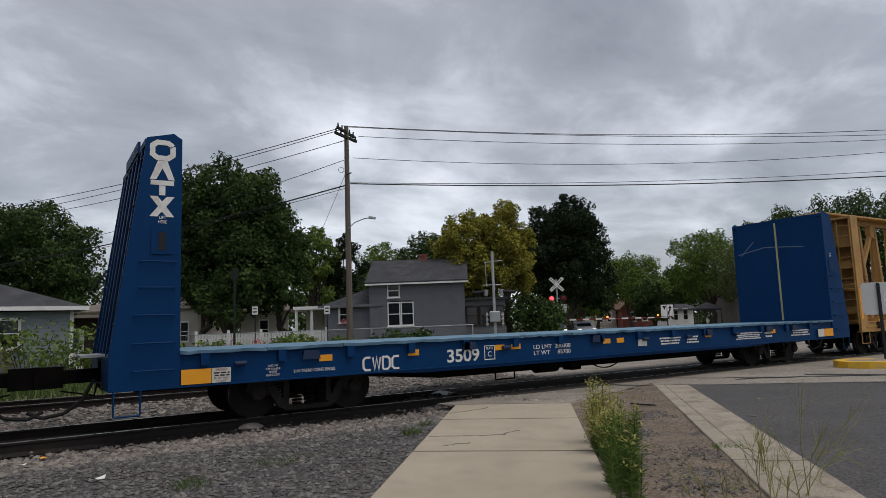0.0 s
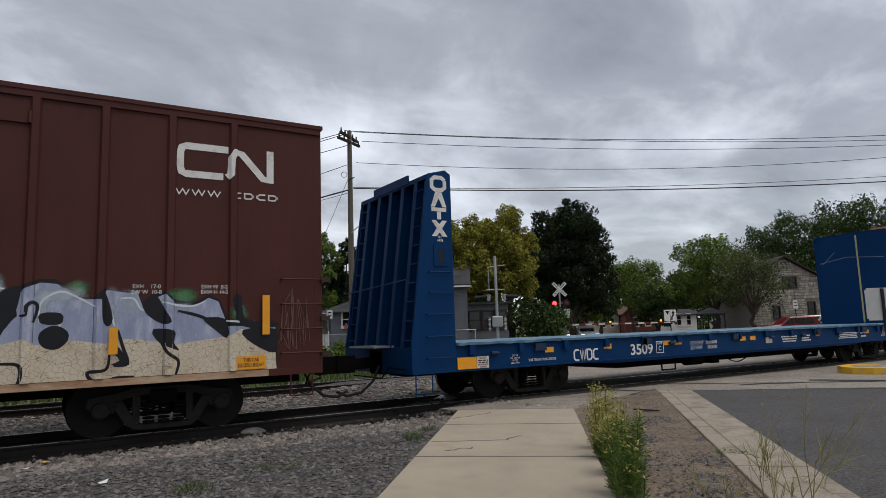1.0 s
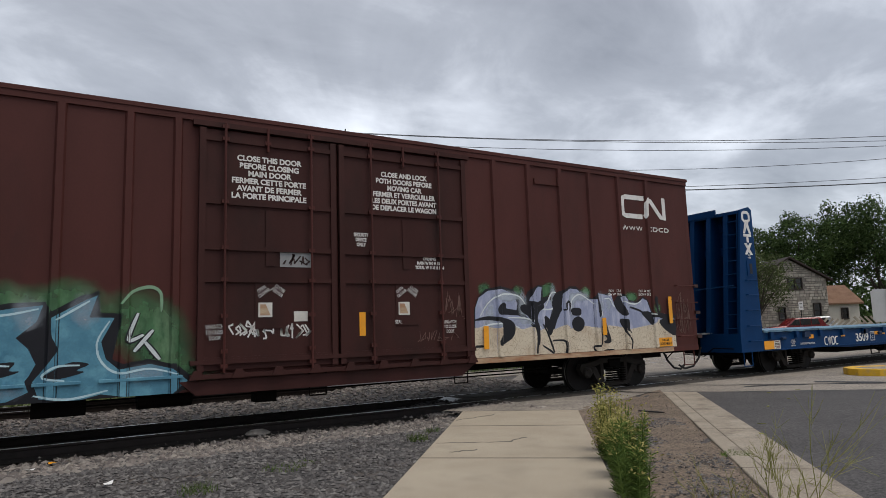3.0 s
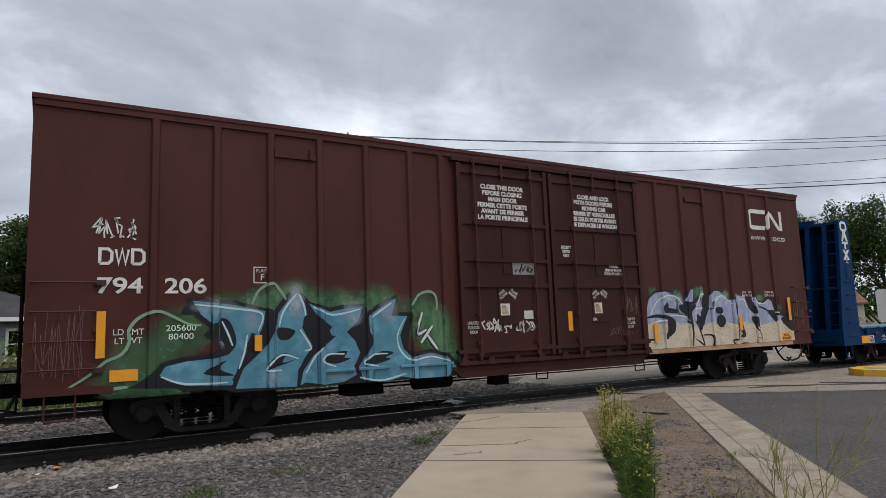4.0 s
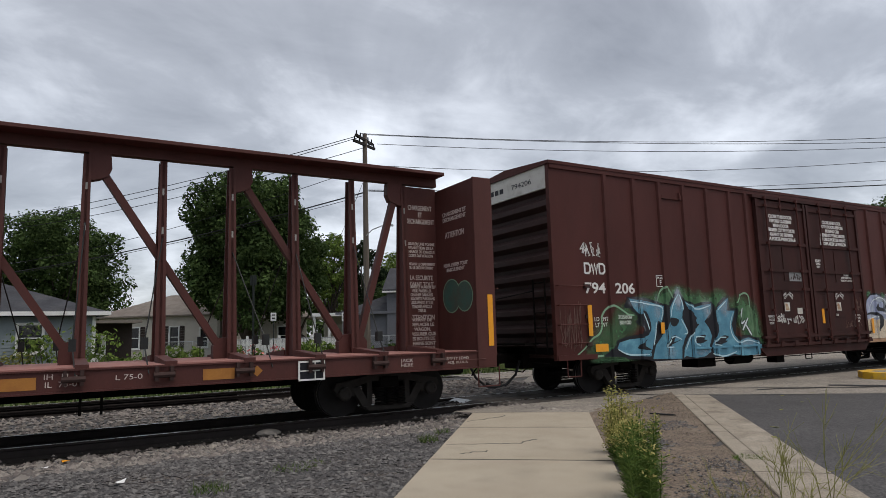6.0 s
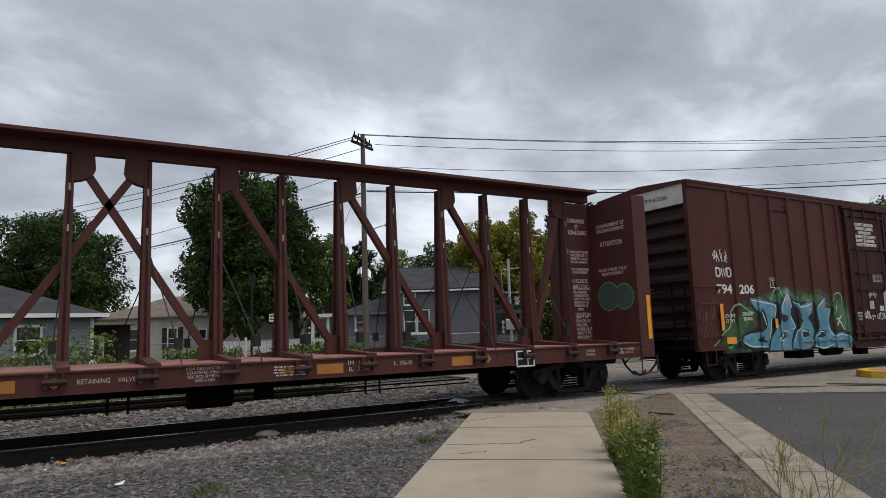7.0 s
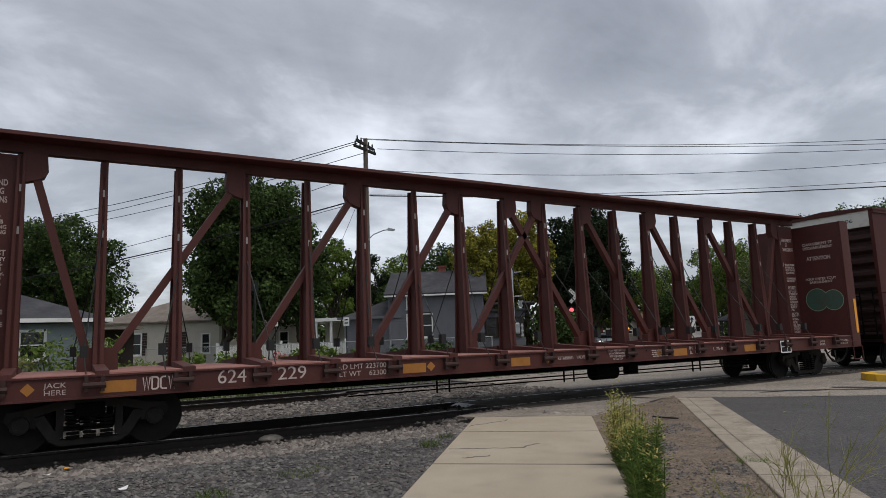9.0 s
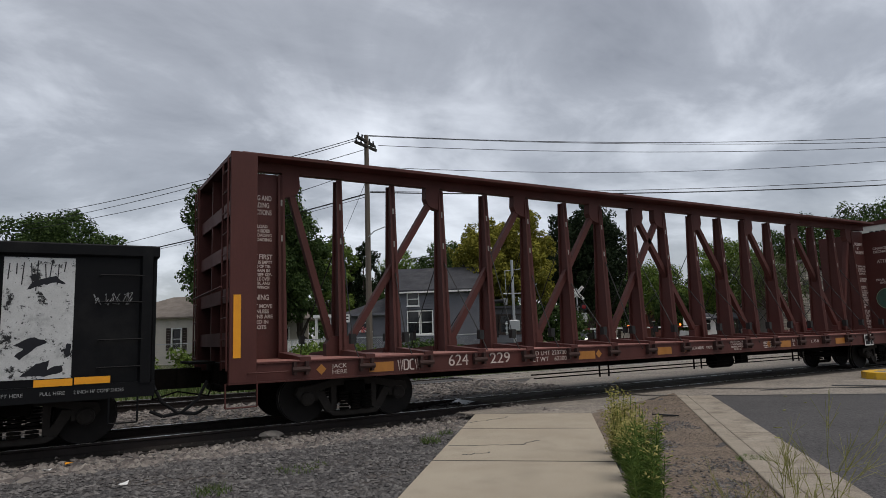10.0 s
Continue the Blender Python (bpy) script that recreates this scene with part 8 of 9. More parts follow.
def crossing_signal():
    s = empty("crossing_signal", town(6.35, 45), "railway crossing signal with crossbuck, red lamps and lowered gate", "crossing signal")
    bm = bmesh.new()
    rod(bm, (0, 0, -0.2), (0, 0, 4.35), 0.055, seg=10)
    rod(bm, (0, 0, -0.2), (0, 0, 0.9), 0.09, seg=10)
    part("mast", bm, M["bright"], s)
    for j, a in enumerate((45, -45)):
        bm = bmesh.new()
        d = Vector((math.cos(radians(a)), 0, math.sin(radians(a)))) * 0.62
        c = Vector((0, -0.09 - 0.012 * j, 4.0))
        bar(bm, c - d, c + d, 0.22, 0.01)
        bl = part("crossbuck_blade", bm, M["trim"], s)
        for txt, k in ((("RAIL", -0.55), ("ROAD", 0.55)) if a < 0 else (("CROS", -0.55), ("SING", 0.55))):
            writing("sign_text", txt, 0.17, M["ink"], bl, Matrix.Translation(c + d * k + Vector((0, -0.007, 0))) @ pose(0, 0, 0, 90, -a, 0), 0.42)
    for x, m_ in ((-0.38, M["red_glow"]), (0.42, M["red_dim"])):
        bm = bmesh.new()
        lathe(bm, [(-0.10, 0.26), (-0.085, 0.26), (-0.085, 0.16), (0.10, 0.12)], (x, 3.05), 18)
        hd = part("lamp_head", bm, M["ink"], s)
        bm = bmesh.new()
        lathe(bm, [(-0.125, 0.05), (-0.118, 0.13), (-0.101, 0.145)], (x, 3.05), 16)
        part("lens", bm, m_, hd, "lit red lens" if x < 0 else "dim red lens")
    bm = bmesh.new()
    rod(bm, (-0.45, 0, 3.05), (0.45, 0, 3.05), 0.03, seg=8)
    part("lamp_bar", bm, M["bright"], s)
    bm = bmesh.new()
    box(bm, 0.22, 0.62, -0.1, -0.08, 2.05, 2.65)
    part("small_sign", bm, M["sign_back"], s)
    bm = bmesh.new()
    box(bm, -1.35, -0.55, -0.25, 0.15, 1.62, 1.95, 0.03)
    prism(bm, [(-0.55, 1.65), (0.25, 1.45), (0.45, 1.35), (0.3, 1.55), (-0.1, 1.9), (-0.55, 1.92)], -0.22, -0.12, "y")
    box(bm, -0.5, -0.12, -0.2, 0.2, 0.4, 1.5, 0.03)
    part("gate_mechanism", bm, M["bright"], s)
    for k in range(16):
        bm = bmesh.new()
        box(bm, 0.30 + k * 0.44, 0.30 + (k + 1) * 0.44, -0.20, -0.16, 1.50 - 0.002 * k, 1.61 - 0.004 * k)
        part("gate_arm_band", bm, M["trim"] if k % 2 else M["gate_red"], s)
    for x in (1.6, 3.3, 6.7):
        bm = bmesh.new()
        lathe(bm, [(-0.24, 0.04), (-0.235, 0.06), (-0.18, 0.06)], (x, 1.66), 12)
        part("gate_lamp", bm, M["amber_glow"] if x > 2 else M["red_dim"], s, "glowing orange gate lamp" if x > 2 else "")


M["gate_red"] = material("faded_red_bands", (0.22, 0.035, 0.03), None, 0.6)
crossing_signal()


def flasher_mast():
    s = empty("signal_mast", town(1.62, 36), "tall grey steel signal mast with hooded lamps and cabinet", "signal mast")
    bm = bmesh.new()
    rod(bm, (0, 0, -0.2), (0, 0, 5.45), 0.085, 0.075, 12)
    part("mast", bm, M["bright"], s)
    bm = bmesh.new()
    rod(bm, (-0.45, 0, 4.85), (0.55, 0, 4.95), 0.025, seg=6)
    rod(bm, (-0.4, 0, 4.85), (-0.38, 0.0, 3.5), 0.02, seg=6)
    rod(bm, (-0.55, 0, 3.6), (0.5, 0, 3.6), 0.03, seg=6)
    part("bracket", bm, M["bright"], s)
    for s_ in (-1, 1):
        bm = bmesh.new()
        x = s_ * 0.42
        rod(bm, (x, 0, 3.35), (x + s_ * 0.02, 0, 3.0), 0.14, 0.10, 10)
        hd = part("lamp_head", bm, M["bright"], s)
        bm = bmesh.new()
        rod(bm, (x + s_ * 0.08, 0, 3.22), (x + s_ * 0.75, 0, 3.18), 0.11, 0.10, 12)
        part("hood", bm, M["ink"], hd, "black tube hood")
    bm = bmesh.new()
    box(bm, -0.28, 0.30, -0.2, 0.2, 1.55, 2.15, 0.04)
    cb = part("cabinet", bm, M["bright"], s)
    bm = bmesh.new()
    for x in (-0.42, 0.44):
        rod(bm, (x, 0, 1.35), (x, 0, 2.1), 0.05, seg=8)
        for z in (1.45, 1.7, 1.95):
            rod(bm, (x - 0.07, 0, z), (x + 0.07, 0, z), 0.06, seg=8)
    part("counterweights", bm, M["bright"], cb)


flasher_mast()


def sign(name, u, v, w, z0, z1, mat, label, post=M["dark_metal"], post_top=None, turn=0, bars=0, post_w=0.035, category="sign"):
    s = empty(name, town(u, v, 0, turn), label, category)
    bm = bmesh.new()
    rod(bm, (0, 0.03, -0.3), (0, 0.03, post_top or z1), post_w, seg=8)
    part("post", bm, post, s)
    if w:
        bm = bmesh.new()
        box(bm, -w / 2, w / 2, -0.012, -0.004, z0, z1, 0.003)
        pn = part("panel", bm, mat, s)
        bm = bmesh.new()
        for k in range(bars):
            z = z1 - (k + 0.7) * (z1 - z0) / (bars + 0.6)
            box(bm, -w * 0.3, w * 0.3, -0.018, -0.0125, z - 0.03, z + 0.03)
        if bars:
            part("print", bm, M["ink"], pn)
        else:
            bm.free()
    return s


sign("street_sign", -10.7, 33, 0.30, 2.35, 2.77, M["trim"], "small white street sign on a thin post", bars=2)
sign("street_sign", -11.7, 32.8, 0.34, 4.2, 4.72, M["dark_metal"], "tall dark green post with a dark sign panel", post_w=0.06)
sign("parking_sign", -7.05, 33.2, 0.3, 2.25, 2.68, M["trim"], "small white parking sign on a thin post", bars=2)
sign("parking_sign", 25.6, 52, 0.34, 2.25, 2.9, M["trim"], "small white parking sign on a thin post", bars=2)


def arrow_sign():
    s = sign("arrow_sign", 16.8, 55, 1.0, 1.62, 2.55, M["trim"], "white square traffic sign with a black curved arrow", post_w=0.05)
    bm = bmesh.new()
    y = -0.014
    prism(bm, [(0.05, 1.72), (0.16, 1.72), (0.20, 1.95), (0.30, 2.10), (0.30, 2.25), (0.40, 2.25), (0.25, 2.48), (0.10, 2.25), (0.19, 2.25), (0.19, 2.12), (0.08, 1.98)], y - 0.005, y, "y")
    prism(bm, [(-0.38, 2.45), (-0.05, 2.45), (-0.20, 2.10)], y - 0.005, y, "y")
    part("arrow", bm, M["ink"], s)


arrow_sign()


def sign_back():
    s = empty("road_sign", town(11.42, 18.4), "bare grey back of a road sign on a black post", "road sign")
    bm = bmesh.new()
    box(bm, -0.035, 0.035, -0.05, -0.006, -0.05, 2.22)
    part("post", bm, M["ink"], s)
    bm = bmesh.new()
    box(bm, -0.46, 0.46, 0.0, 0.006, 1.35, 2.24)
    bmesh.ops.bevel(bm, geom=[e for e in bm.edges if abs(e.verts[0].co.y - e.verts[1].co.y) > 0.003], offset=0.05, segments=3, affect="EDGES")
    pn = part("panel", bm, M["sign_back"], s)
    rnd = random.Random(5)
    bm = bmesh.new()
    for k in range(10):
        a = (0.12 + rnd.random() * 0.22, 1.5 + rnd.random() * 0.45)
        b = (0.12 + rnd.random() * 0.22, 1.5 + rnd.random() * 0.45)
        bar(bm, (a[0], -0.003, a[1]), (b[0], -0.003, b[1]), 0.010, 0.003)
    part("scrawl", bm, M["trim"], pn)


sign_back()


def island():
    """A raised kerb island at the road's far side with a yellow painted nose."""
    c = Vector((18.3, 9.35, 0))
    d1, d2 = RN, RD
    pts = [c + d1 * 0.5 + d2 * -0.55, c + d1 * 0.12 + d2 * -0.30, c, c + d1 * 0.05 + d2 * 0.5, c + d1 * 0.4 + d2 * 0.95, c + d1 * 9 + d2 * 1.6, c + d1 * 9 - d2 * 0.9]
    o = empty("kerb_island", pose(0, 0, 0), "concrete kerb island with a yellow painted nose", "kerb island")
    bm = bmesh.new()
    prism(bm, [(p.x, p.y) for p in pts], -0.1, 0.15, "z")
    bmesh.ops.bevel(bm, geom=[e for e in bm.edges if all(v.co.z > 0.1 for v in e.verts)], offset=0.03, segments=2, affect="EDGES")
    part("slab", bm, M["curbstone"], o)
    bm = bmesh.new()
    q = [c + d1 * 1.2 + d2 * -0.66, c + d1 * 0.5 - d2 * 0.58, c + d1 * 0.09 + d2 * -0.33, c - d1 * 0.03, c + d1 * 0.02 + d2 * 0.52, c + d1 * 0.4 + d2 * 0.98, c + d1 * 1.2 + d2 * 1.05, c + d1 * 1.15 + d2 * 0.70, c + d1 * 0.45 + d2 * 0.6, c + d1 * 0.22 + d2 * 0.3, c + d1 * 0.28 - d2 * 0.1, c + d1 * 0.6 - d2 * 0.36, c + d1 * 1.15 - d2 * 0.42]
    prism(bm, [(p.x, p.y) for p in q], -0.1, 0.156, "z")
    part("painted_nose", bm, M["kerb_yellow"], o, "worn yellow kerb paint")


island()


def chain_fence():
    f = empty("chain_link_fence", town(0, 33), "grey chain-link fence with steel posts beside the gardens", "fence")
    u = -17.5
    while u < 0.6:
        bm = bmesh.new()
        rod(bm, (u, 0, -0.2), (u, 0, 1.46), 0.03, seg=8)
        part("post", bm, M["bright"], f)
        u += 2.55
    bm = bmesh.new()
    rod(bm, (-17.5, 0, 1.42), (0.4, 0, 1.46), 0.024, seg=6)
    part("top_rail", bm, M["bright"], f)
    bm = bmesh.new()
    u = -17.5
    while u < 0.4:
        for s in (-1, 1):
            a, b = Vector((u, 0.0, 0.0)), Vector((u + s * 1.4, 0.0, 1.42))
            if -17.5 <= b.x <= 0.4:
                bar(bm, a, b, 0.006, 0.006)
        u += 0.11
    part("mesh", bm, M["bright"], f, "diamond wire mesh", "stuff")


def picket_fence():
    f = empty("picket_fence", town(-15.2, 36.5), "white vinyl picket fence round a garden", "fence")
    bm = bmesh.new()
    box(bm, 0, 0.055, -0.02, 0.0, 0.05, 1.42)
    picket = mesh_of("picket", bm, M["trim"])
    for k in range(88):
        piece("picket", picket, f, pose(k * 0.085, 0, 0))
    bm = bmesh.new()
    for z in (0.3, 1.15):
        box(bm, 0, 7.5, 0.0, 0.04, z - 0.05, z + 0.05)
    part("rails", bm, M["trim"], f)
    for k in range(5):
        bm = bmesh.new()
        box(bm, k * 1.85 - 0.06, k * 1.85 + 0.06, -0.05, 0.07, -0.1, 1.62, 0.01)
        part("post", bm, M["trim"], f)


chain_fence()
picket_fence()


def bus_shelter():
    s = empty("bus_shelter", town(20.5, 58), "dark-framed glazed bus shelter with a hipped roof", "bus shelter")
    bm = bmesh.new()
    for x in (0, 0.475, 0.95, 1.425, 1.9):
        for y in (0, 1.4):
            box(bm, x - 0.04, x + 0.04, y - 0.04, y + 0.04, 0, 2.05)
    for z in (0.2, 2.0):
        box(bm, 0, 1.9, -0.04, 0.04, z, z + 0.06)
        box(bm, 0, 1.9, 1.36, 1.44, z, z + 0.06)
    part("frame", bm, M["ink"], s)
    bm = bmesh.new()
    hip_roof(bm, 0, 1.9, 0, 1.4, 2.08, 2.7, 1.1, 0.2)
    part("roof", bm, M["shingle"], s)
    bm = bmesh.new()
    box(bm, 0.2, 1.7, 0.9, 1.25, 0.42, 0.48)
    part("bench", bm, M["wood"], s)


bus_shelter()


def vehicle(name, m, prof, width, paint, label, wheel_x, win, category="car", lights=False):
    """A road vehicle: body shell drawn out from its profile, glazed cabin, four wheels."""
    v = empty(name, m, label, category)
    bm = bmesh.new()
    n = len(prof)
    rings = []
    for y, k in ((-width / 2, 0.0), (-width / 2 + 0.12, 1.0), (width / 2 - 0.12, 1.0), (width / 2, 0.0)):
        ring = []
        for x, z in prof:
            zz = z if k or z < 0.9 else z - 0.10
            ring.append(bm.verts.new((x, y if z < 0.95 else y * 0.86, zz)))
        rings.append(ring)
    for a, b in zip(rings, rings[1:]):
        for i in range(n):
            bm.faces.new((a[i], a[(i + 1) % n], b[(i + 1) % n], b[i]))
    bm.faces.new(rings[0][::-1])
    bm.faces.new(rings[-1])
    body = part("body", bm, paint, v)
    for poly in win:
        for s in (-1, 1):
            bm = bmesh.new()
            y = s * width / 2 * 0.865
            prism(bm, poly, min(y, y + s * 0.015), max(y, y + s * 0.015), "y")
            part("side_window", bm, M["glass"], body)
    for x in wheel_x:
        for s in (-1, 1):
            bm = bmesh.new()
            y = s * (width / 2 - 0.09)
            lathe(bm, [(y - 0.1, 0.27), (y - 0.1, 0.33), (y + 0.1, 0.33), (y + 0.1, 0.27)], (x, 0.33), 18)
            t = part("wheel", bm, M["rubber"], v)
            bm = bmesh.new()
            lathe(bm, [(y + s * 0.101, 0.20), (y + s * 0.108, 0.18), (y + s * 0.112, 0.05)], (x, 0.33), 14)
            part("rim", bm, M["bright"], t)
    return v


SUV = [(0.05, 0.35), (4.25, 0.35), (4.3, 0.75), (4.2, 0.98), (3.15, 1.08), (2.45, 1.62), (0.65, 1.66), (0.25, 1.12), (0.02, 1.0), (0.0, 0.6)]
SEDAN = [(0.05, 0.3), (4.4, 0.3), (4.45, 0.62), (4.25, 0.80), (3.2, 0.92), (2.5, 1.38), (1.35, 1.42), (0.6, 0.98), (0.05, 0.9), (0.0, 0.55)]


def flip(prof):
    m = max(p[0] for p in prof)
    return [(m - x, z) for x, z in prof][::-1]


side_suv = [[(0.75, 1.12), (1.35, 1.12), (1.35, 1.55), (0.9, 1.55)], [(1.42, 1.12), (2.15, 1.12), (2.15, 1.55), (1.42, 1.55)], [(2.22, 1.12), (2.95, 1.12), (2.5, 1.52), (2.22, 1.55)]]
flip_suv = [flip(p) if False else [(4.3 - x, z) for x, z in p][::-1] for p in side_suv]
vehicle("suv", town(21.95, 50), flip(SUV), 1.75, M["red_paint"], "parked red sport utility car", (0.85, 3.45), flip_suv)
vehicle("van", town(25.9, 56.5), flip([(x * 1.05, z * 1.04) for x, z in SUV]), 1.85, M["silver"], "parked silver minivan behind the red car", (0.9, 3.6), [[(x * 1.05, z * 1.04) for x, z in p] for p in flip_suv])


def facing_car(name, u, v, paint, label):
    c = vehicle(name, town(u, v, 0, -90), SEDAN, 1.75, paint, label, (0.85, 3.55), [[(1.0, 0.95), (1.9, 0.95), (1.9, 1.33), (1.4, 1.33)], [(2.0, 0.95), (3.05, 0.95), (2.5, 1.30), (2.0, 1.33)]])
    bm = bmesh.new()
    prism(bm, [(3.10, 0.94), (3.16, 0.96), (2.52, 1.36), (2.46, 1.34)], -0.62, 0.62, "y")
    part("windscreen", bm, M["glass"], c)
    for s in (-1, 1):
        bm = bmesh.new()
        box(bm, 4.38, 4.47, s * 0.62 - 0.16, s * 0.62 + 0.16, 0.62, 0.74, 0.02)
        part("headlight", bm, M["headlamp"], c, "pale lit headlight")
    bm = bmesh.new()
    box(bm, 4.44, 4.47, -0.4, 0.4, 0.42, 0.62)
    part("grille", bm, M["ink"], c)


facing_car("sedan", 10.6, 62, M["silver"], "silver sedan waiting at the crossing gate")
facing_car("sedan", 8.7, 66, M["dark_paint"], "dark sedan waiting behind the crossing gate")
facing_car("sedan", 11.0, 72, M["silver"], "pale sedan queueing down the street")


def slat_stack():
    s = empty("slat_barrier", town(27.0, 53), "barrier of crossed weathered timber slats", "barrier")
    rnd = random.Random(6)
    for k in range(9):
        bm = bmesh.new()
        x = k * 0.42
        bar(bm, (x, 0, 0.5), (x + 1.1, 0.1, 1.55 - 0.05 * k), 0.16, 0.05)
        part("slat", bm, M["slat"], s)
    for k in range(5):
        bm = bmesh.new()
        x = 3.2 + k * 0.42
        bar(bm, (x + 0.9, 0.06, 0.5), (x, 0.16, 1.6), 0.16, 0.05)
        part("slat", bm, M["slat"], s)


M["slat"] = material("bleached_timber", (0.36, 0.31, 0.25), (0.26, 0.22, 0.18), 0.9, 0, 3, 40, 0.8, 0.3, rand=0.2)
slat_stack()


# ---- trees and plants ----
def leaf_cloud(rs, lobes, n, size, squash=0.85, up=0.3):
    """Leaf sprays as bent four-cornered blades over a set of lobes; returns verts and faces."""
    vol = np.array([l[3] ** 2 for l in lobes])
    pick = rs.choice(len(lobes), n, p=vol / vol.sum())
    L = np.array(lobes)
    d = rs.normal(size=(n, 3))
    d /= np.linalg.norm(d, axis=1)[:, None]
    rad = L[pick, 3] * np.clip(rs.normal(0.90, 0.17, n), 0.3, 1.2)
    c = L[pick, :3] + d * rad[:, None] * np.array([1, 1, squash])
    nrm = d * 0.7 + rs.normal(size=(n, 3)) * 0.55 + np.array([0, 0, up])
    nrm /= np.linalg.norm(nrm, axis=1)[:, None]
    t = np.cross(nrm, rs.normal(size=(n, 3)))
    t /= np.linalg.norm(t, axis=1)[:, None] + 1e-9
    b = np.cross(nrm, t)
    s = size * rs.uniform(0.55, 1.35, n)[:, None]
    w = s * rs.uniform(0.4, 0.7, n)[:, None]
    q = np.stack([c - t * s, c - b * w + nrm * s * 0.15, c + t * s, c + b * w + nrm * s * 0.15], 1).reshape(-1, 3)
    f = np.arange(4 * n).reshape(n, 4)
    return q, f


def tree(name, u, v, height, radius, mat, label, seed, trunk_h=None, n=7000, leaf=0.20, lobes_n=16, squash=0.9, tw=0.28, thin=False, spread=None):
    """Tapered trunk with forked limbs, and a crown of many small leaf blades on uneven lobes."""
    rs = np.random.RandomState(seed)
    th = trunk_h or height * 0.28
    tr = empty(name, town(u, v), label, "tree")
    bm = bmesh.new()
    pts = [Vector((0, 0, -0.3))]
    for k in range(5):
        pts.append(Vector((rs.uniform(-0.12, 0.12) * k, rs.uniform(-0.12, 0.12) * k, th * (k + 1) / 5)))
    for k, (a, b) in enumerate(zip(pts, pts[1:])):
        rod(bm, a, b, tw * (1.15 - 0.1 * k), tw * (1.05 - 0.1 * k), 10)
    crown_c = Vector((0, 0, (height + th * 0.9) / 2))
    ch = (height - th * 0.9) / 2
    lobes = []
    for k in range(lobes_n):
        a = k * 2.399 + rs.uniform(-0.4, 0.4)
        zz = -0.72 + 1.5 * (k + 0.5) / lobes_n
        rr = math.sqrt(max(0.05, 1 - (zz / 1.05) ** 2)) * radius * rs.uniform(0.45, 0.82)
        r = radius * rs.uniform(0.26, 0.46)
        lobes.append((crown_c.x + math.cos(a) * rr, crown_c.y + math.sin(a) * rr, crown_c.z + zz * (ch - r * 0.4), r))
    lobes.append((crown_c.x, crown_c.y, crown_c.z, radius * 0.55))
    lobes.append((crown_c.x + rs.uniform(-0.2, 0.2) * radius, crown_c.y, height - radius * 0.30, radius * 0.30))
    for k in range(0, len(lobes), 1 if thin else 2):
        l = Vector(lobes[k][:3])
        base = pts[-1] if k % 3 else pts[-2]
        mid = base.lerp(l, 0.5) + Vector((rs.uniform(-0.3, 0.3), rs.uniform(-0.3, 0.3), 0.25))
        rod(bm, base, mid, tw * 0.45, tw * 0.25, 7)
        rod(bm, mid, l, tw * 0.25, tw * 0.06, 6)
        for j in range(4 if thin else 2):
            e = l + Vector(np.clip(rs.normal(size=3), -0.9, 0.9)) * lobes[k][3] * 0.7
            rod(bm, mid.lerp(l, 0.6), e, tw * 0.10, tw * 0.03, 5)
    part("trunk", bm, M["bark"], tr)
    # each lobe breaks up into small clumps with gaps between them
    clumps = []
    for l in lobes:
        for j in range(9 if thin else 13):
            d = rs.normal(size=3)
            d /= np.linalg.norm(d)
            k = rs.uniform(0.62, 1.08)
            clumps.append((l[0] + d[0] * l[3] * k, l[1] + d[1] * l[3] * k, l[2] + d[2] * l[3] * k * squash, l[3] * rs.uniform(0.22, 0.42)))
        clumps.append((l[0], l[1], l[2], l[3] * 0.72))
    q, f = leaf_cloud(rs, clumps, int(n * 2.9), leaf * 0.56, squash)
    me = sheet("crown", q.tolist(), f.tolist(), mat)
    cr = new("crown", me)
    cr.parent = tr
    tagged(cr, "", kind="stuff")
    return tr


tree("tree", -33.6, 50, 12.3, 5.2, M["leaf_mid"], "large full green maple behind the bungalows", 1, 2.2, 14000, 0.25, 26)
tree("tree", -38.5, 46, 10.5, 4.5, M["leaf_mid"], "green broadleaf tree behind the bungalow", 31, 2.5, 5000, 0.26)
tree("tree", -15.2, 42, 12.9, 4.4, M["leaf_mid"], "tall dense dark-green maple beside the picket fence", 2, 1.5, 23000, 0.23, 38, tw=0.42)
tree("tree", -17.3, 43, 8.8, 2.6, M["leaf_mid"], "lower green tree close to the tall maple", 41, 2.0, 4500, 0.22, 12)
tree("tree", -12.2, 44, 9.6, 2.0, M["leaf_mid"], "smaller green tree beside the tall maple", 3, 2.0, 3800, 0.22, 10)
tree("tree", -13.3, 58, 10.9, 2.5, M["leaf_light"], "light green tree with pale bare branches", 4, 3.0, 3600, 0.24, 12, thin=True)
tree("tree", -11.0, 60, 10.3, 2.5, M["leaf_dark"], "dark green tree behind the house", 42, 1.5, 3800, 0.24, 12)
tree("tree", -6.2, 52, 6.6, 3.2, M["leaf_mid"], "green bushy tree behind the house", 43, 1.2, 4200, 0.22, 12)
tree("tree", -3.3, 66, 11.0, 4.2, M["leaf_mid"], "green tree behind the grey house", 5, 3.0, 5000, 0.26)
tree("tree", -9.0, 72, 10.8, 4.5, M["leaf_light"], "light green tree far behind the houses", 6, 3.0, 4500, 0.28)
tree("tree", 0.6, 68, 10.2, 3.8, M["leaf_mid"], "green tree behind the grey house", 44, 3.0, 4200, 0.26)
tree("tree", 0.15, 42.0, 9.0, 2.35, M["leaf_yellow"], "yellowing tree beside the grey house", 7, 2.8, 9500, 0.16, 20, tw=0.26)
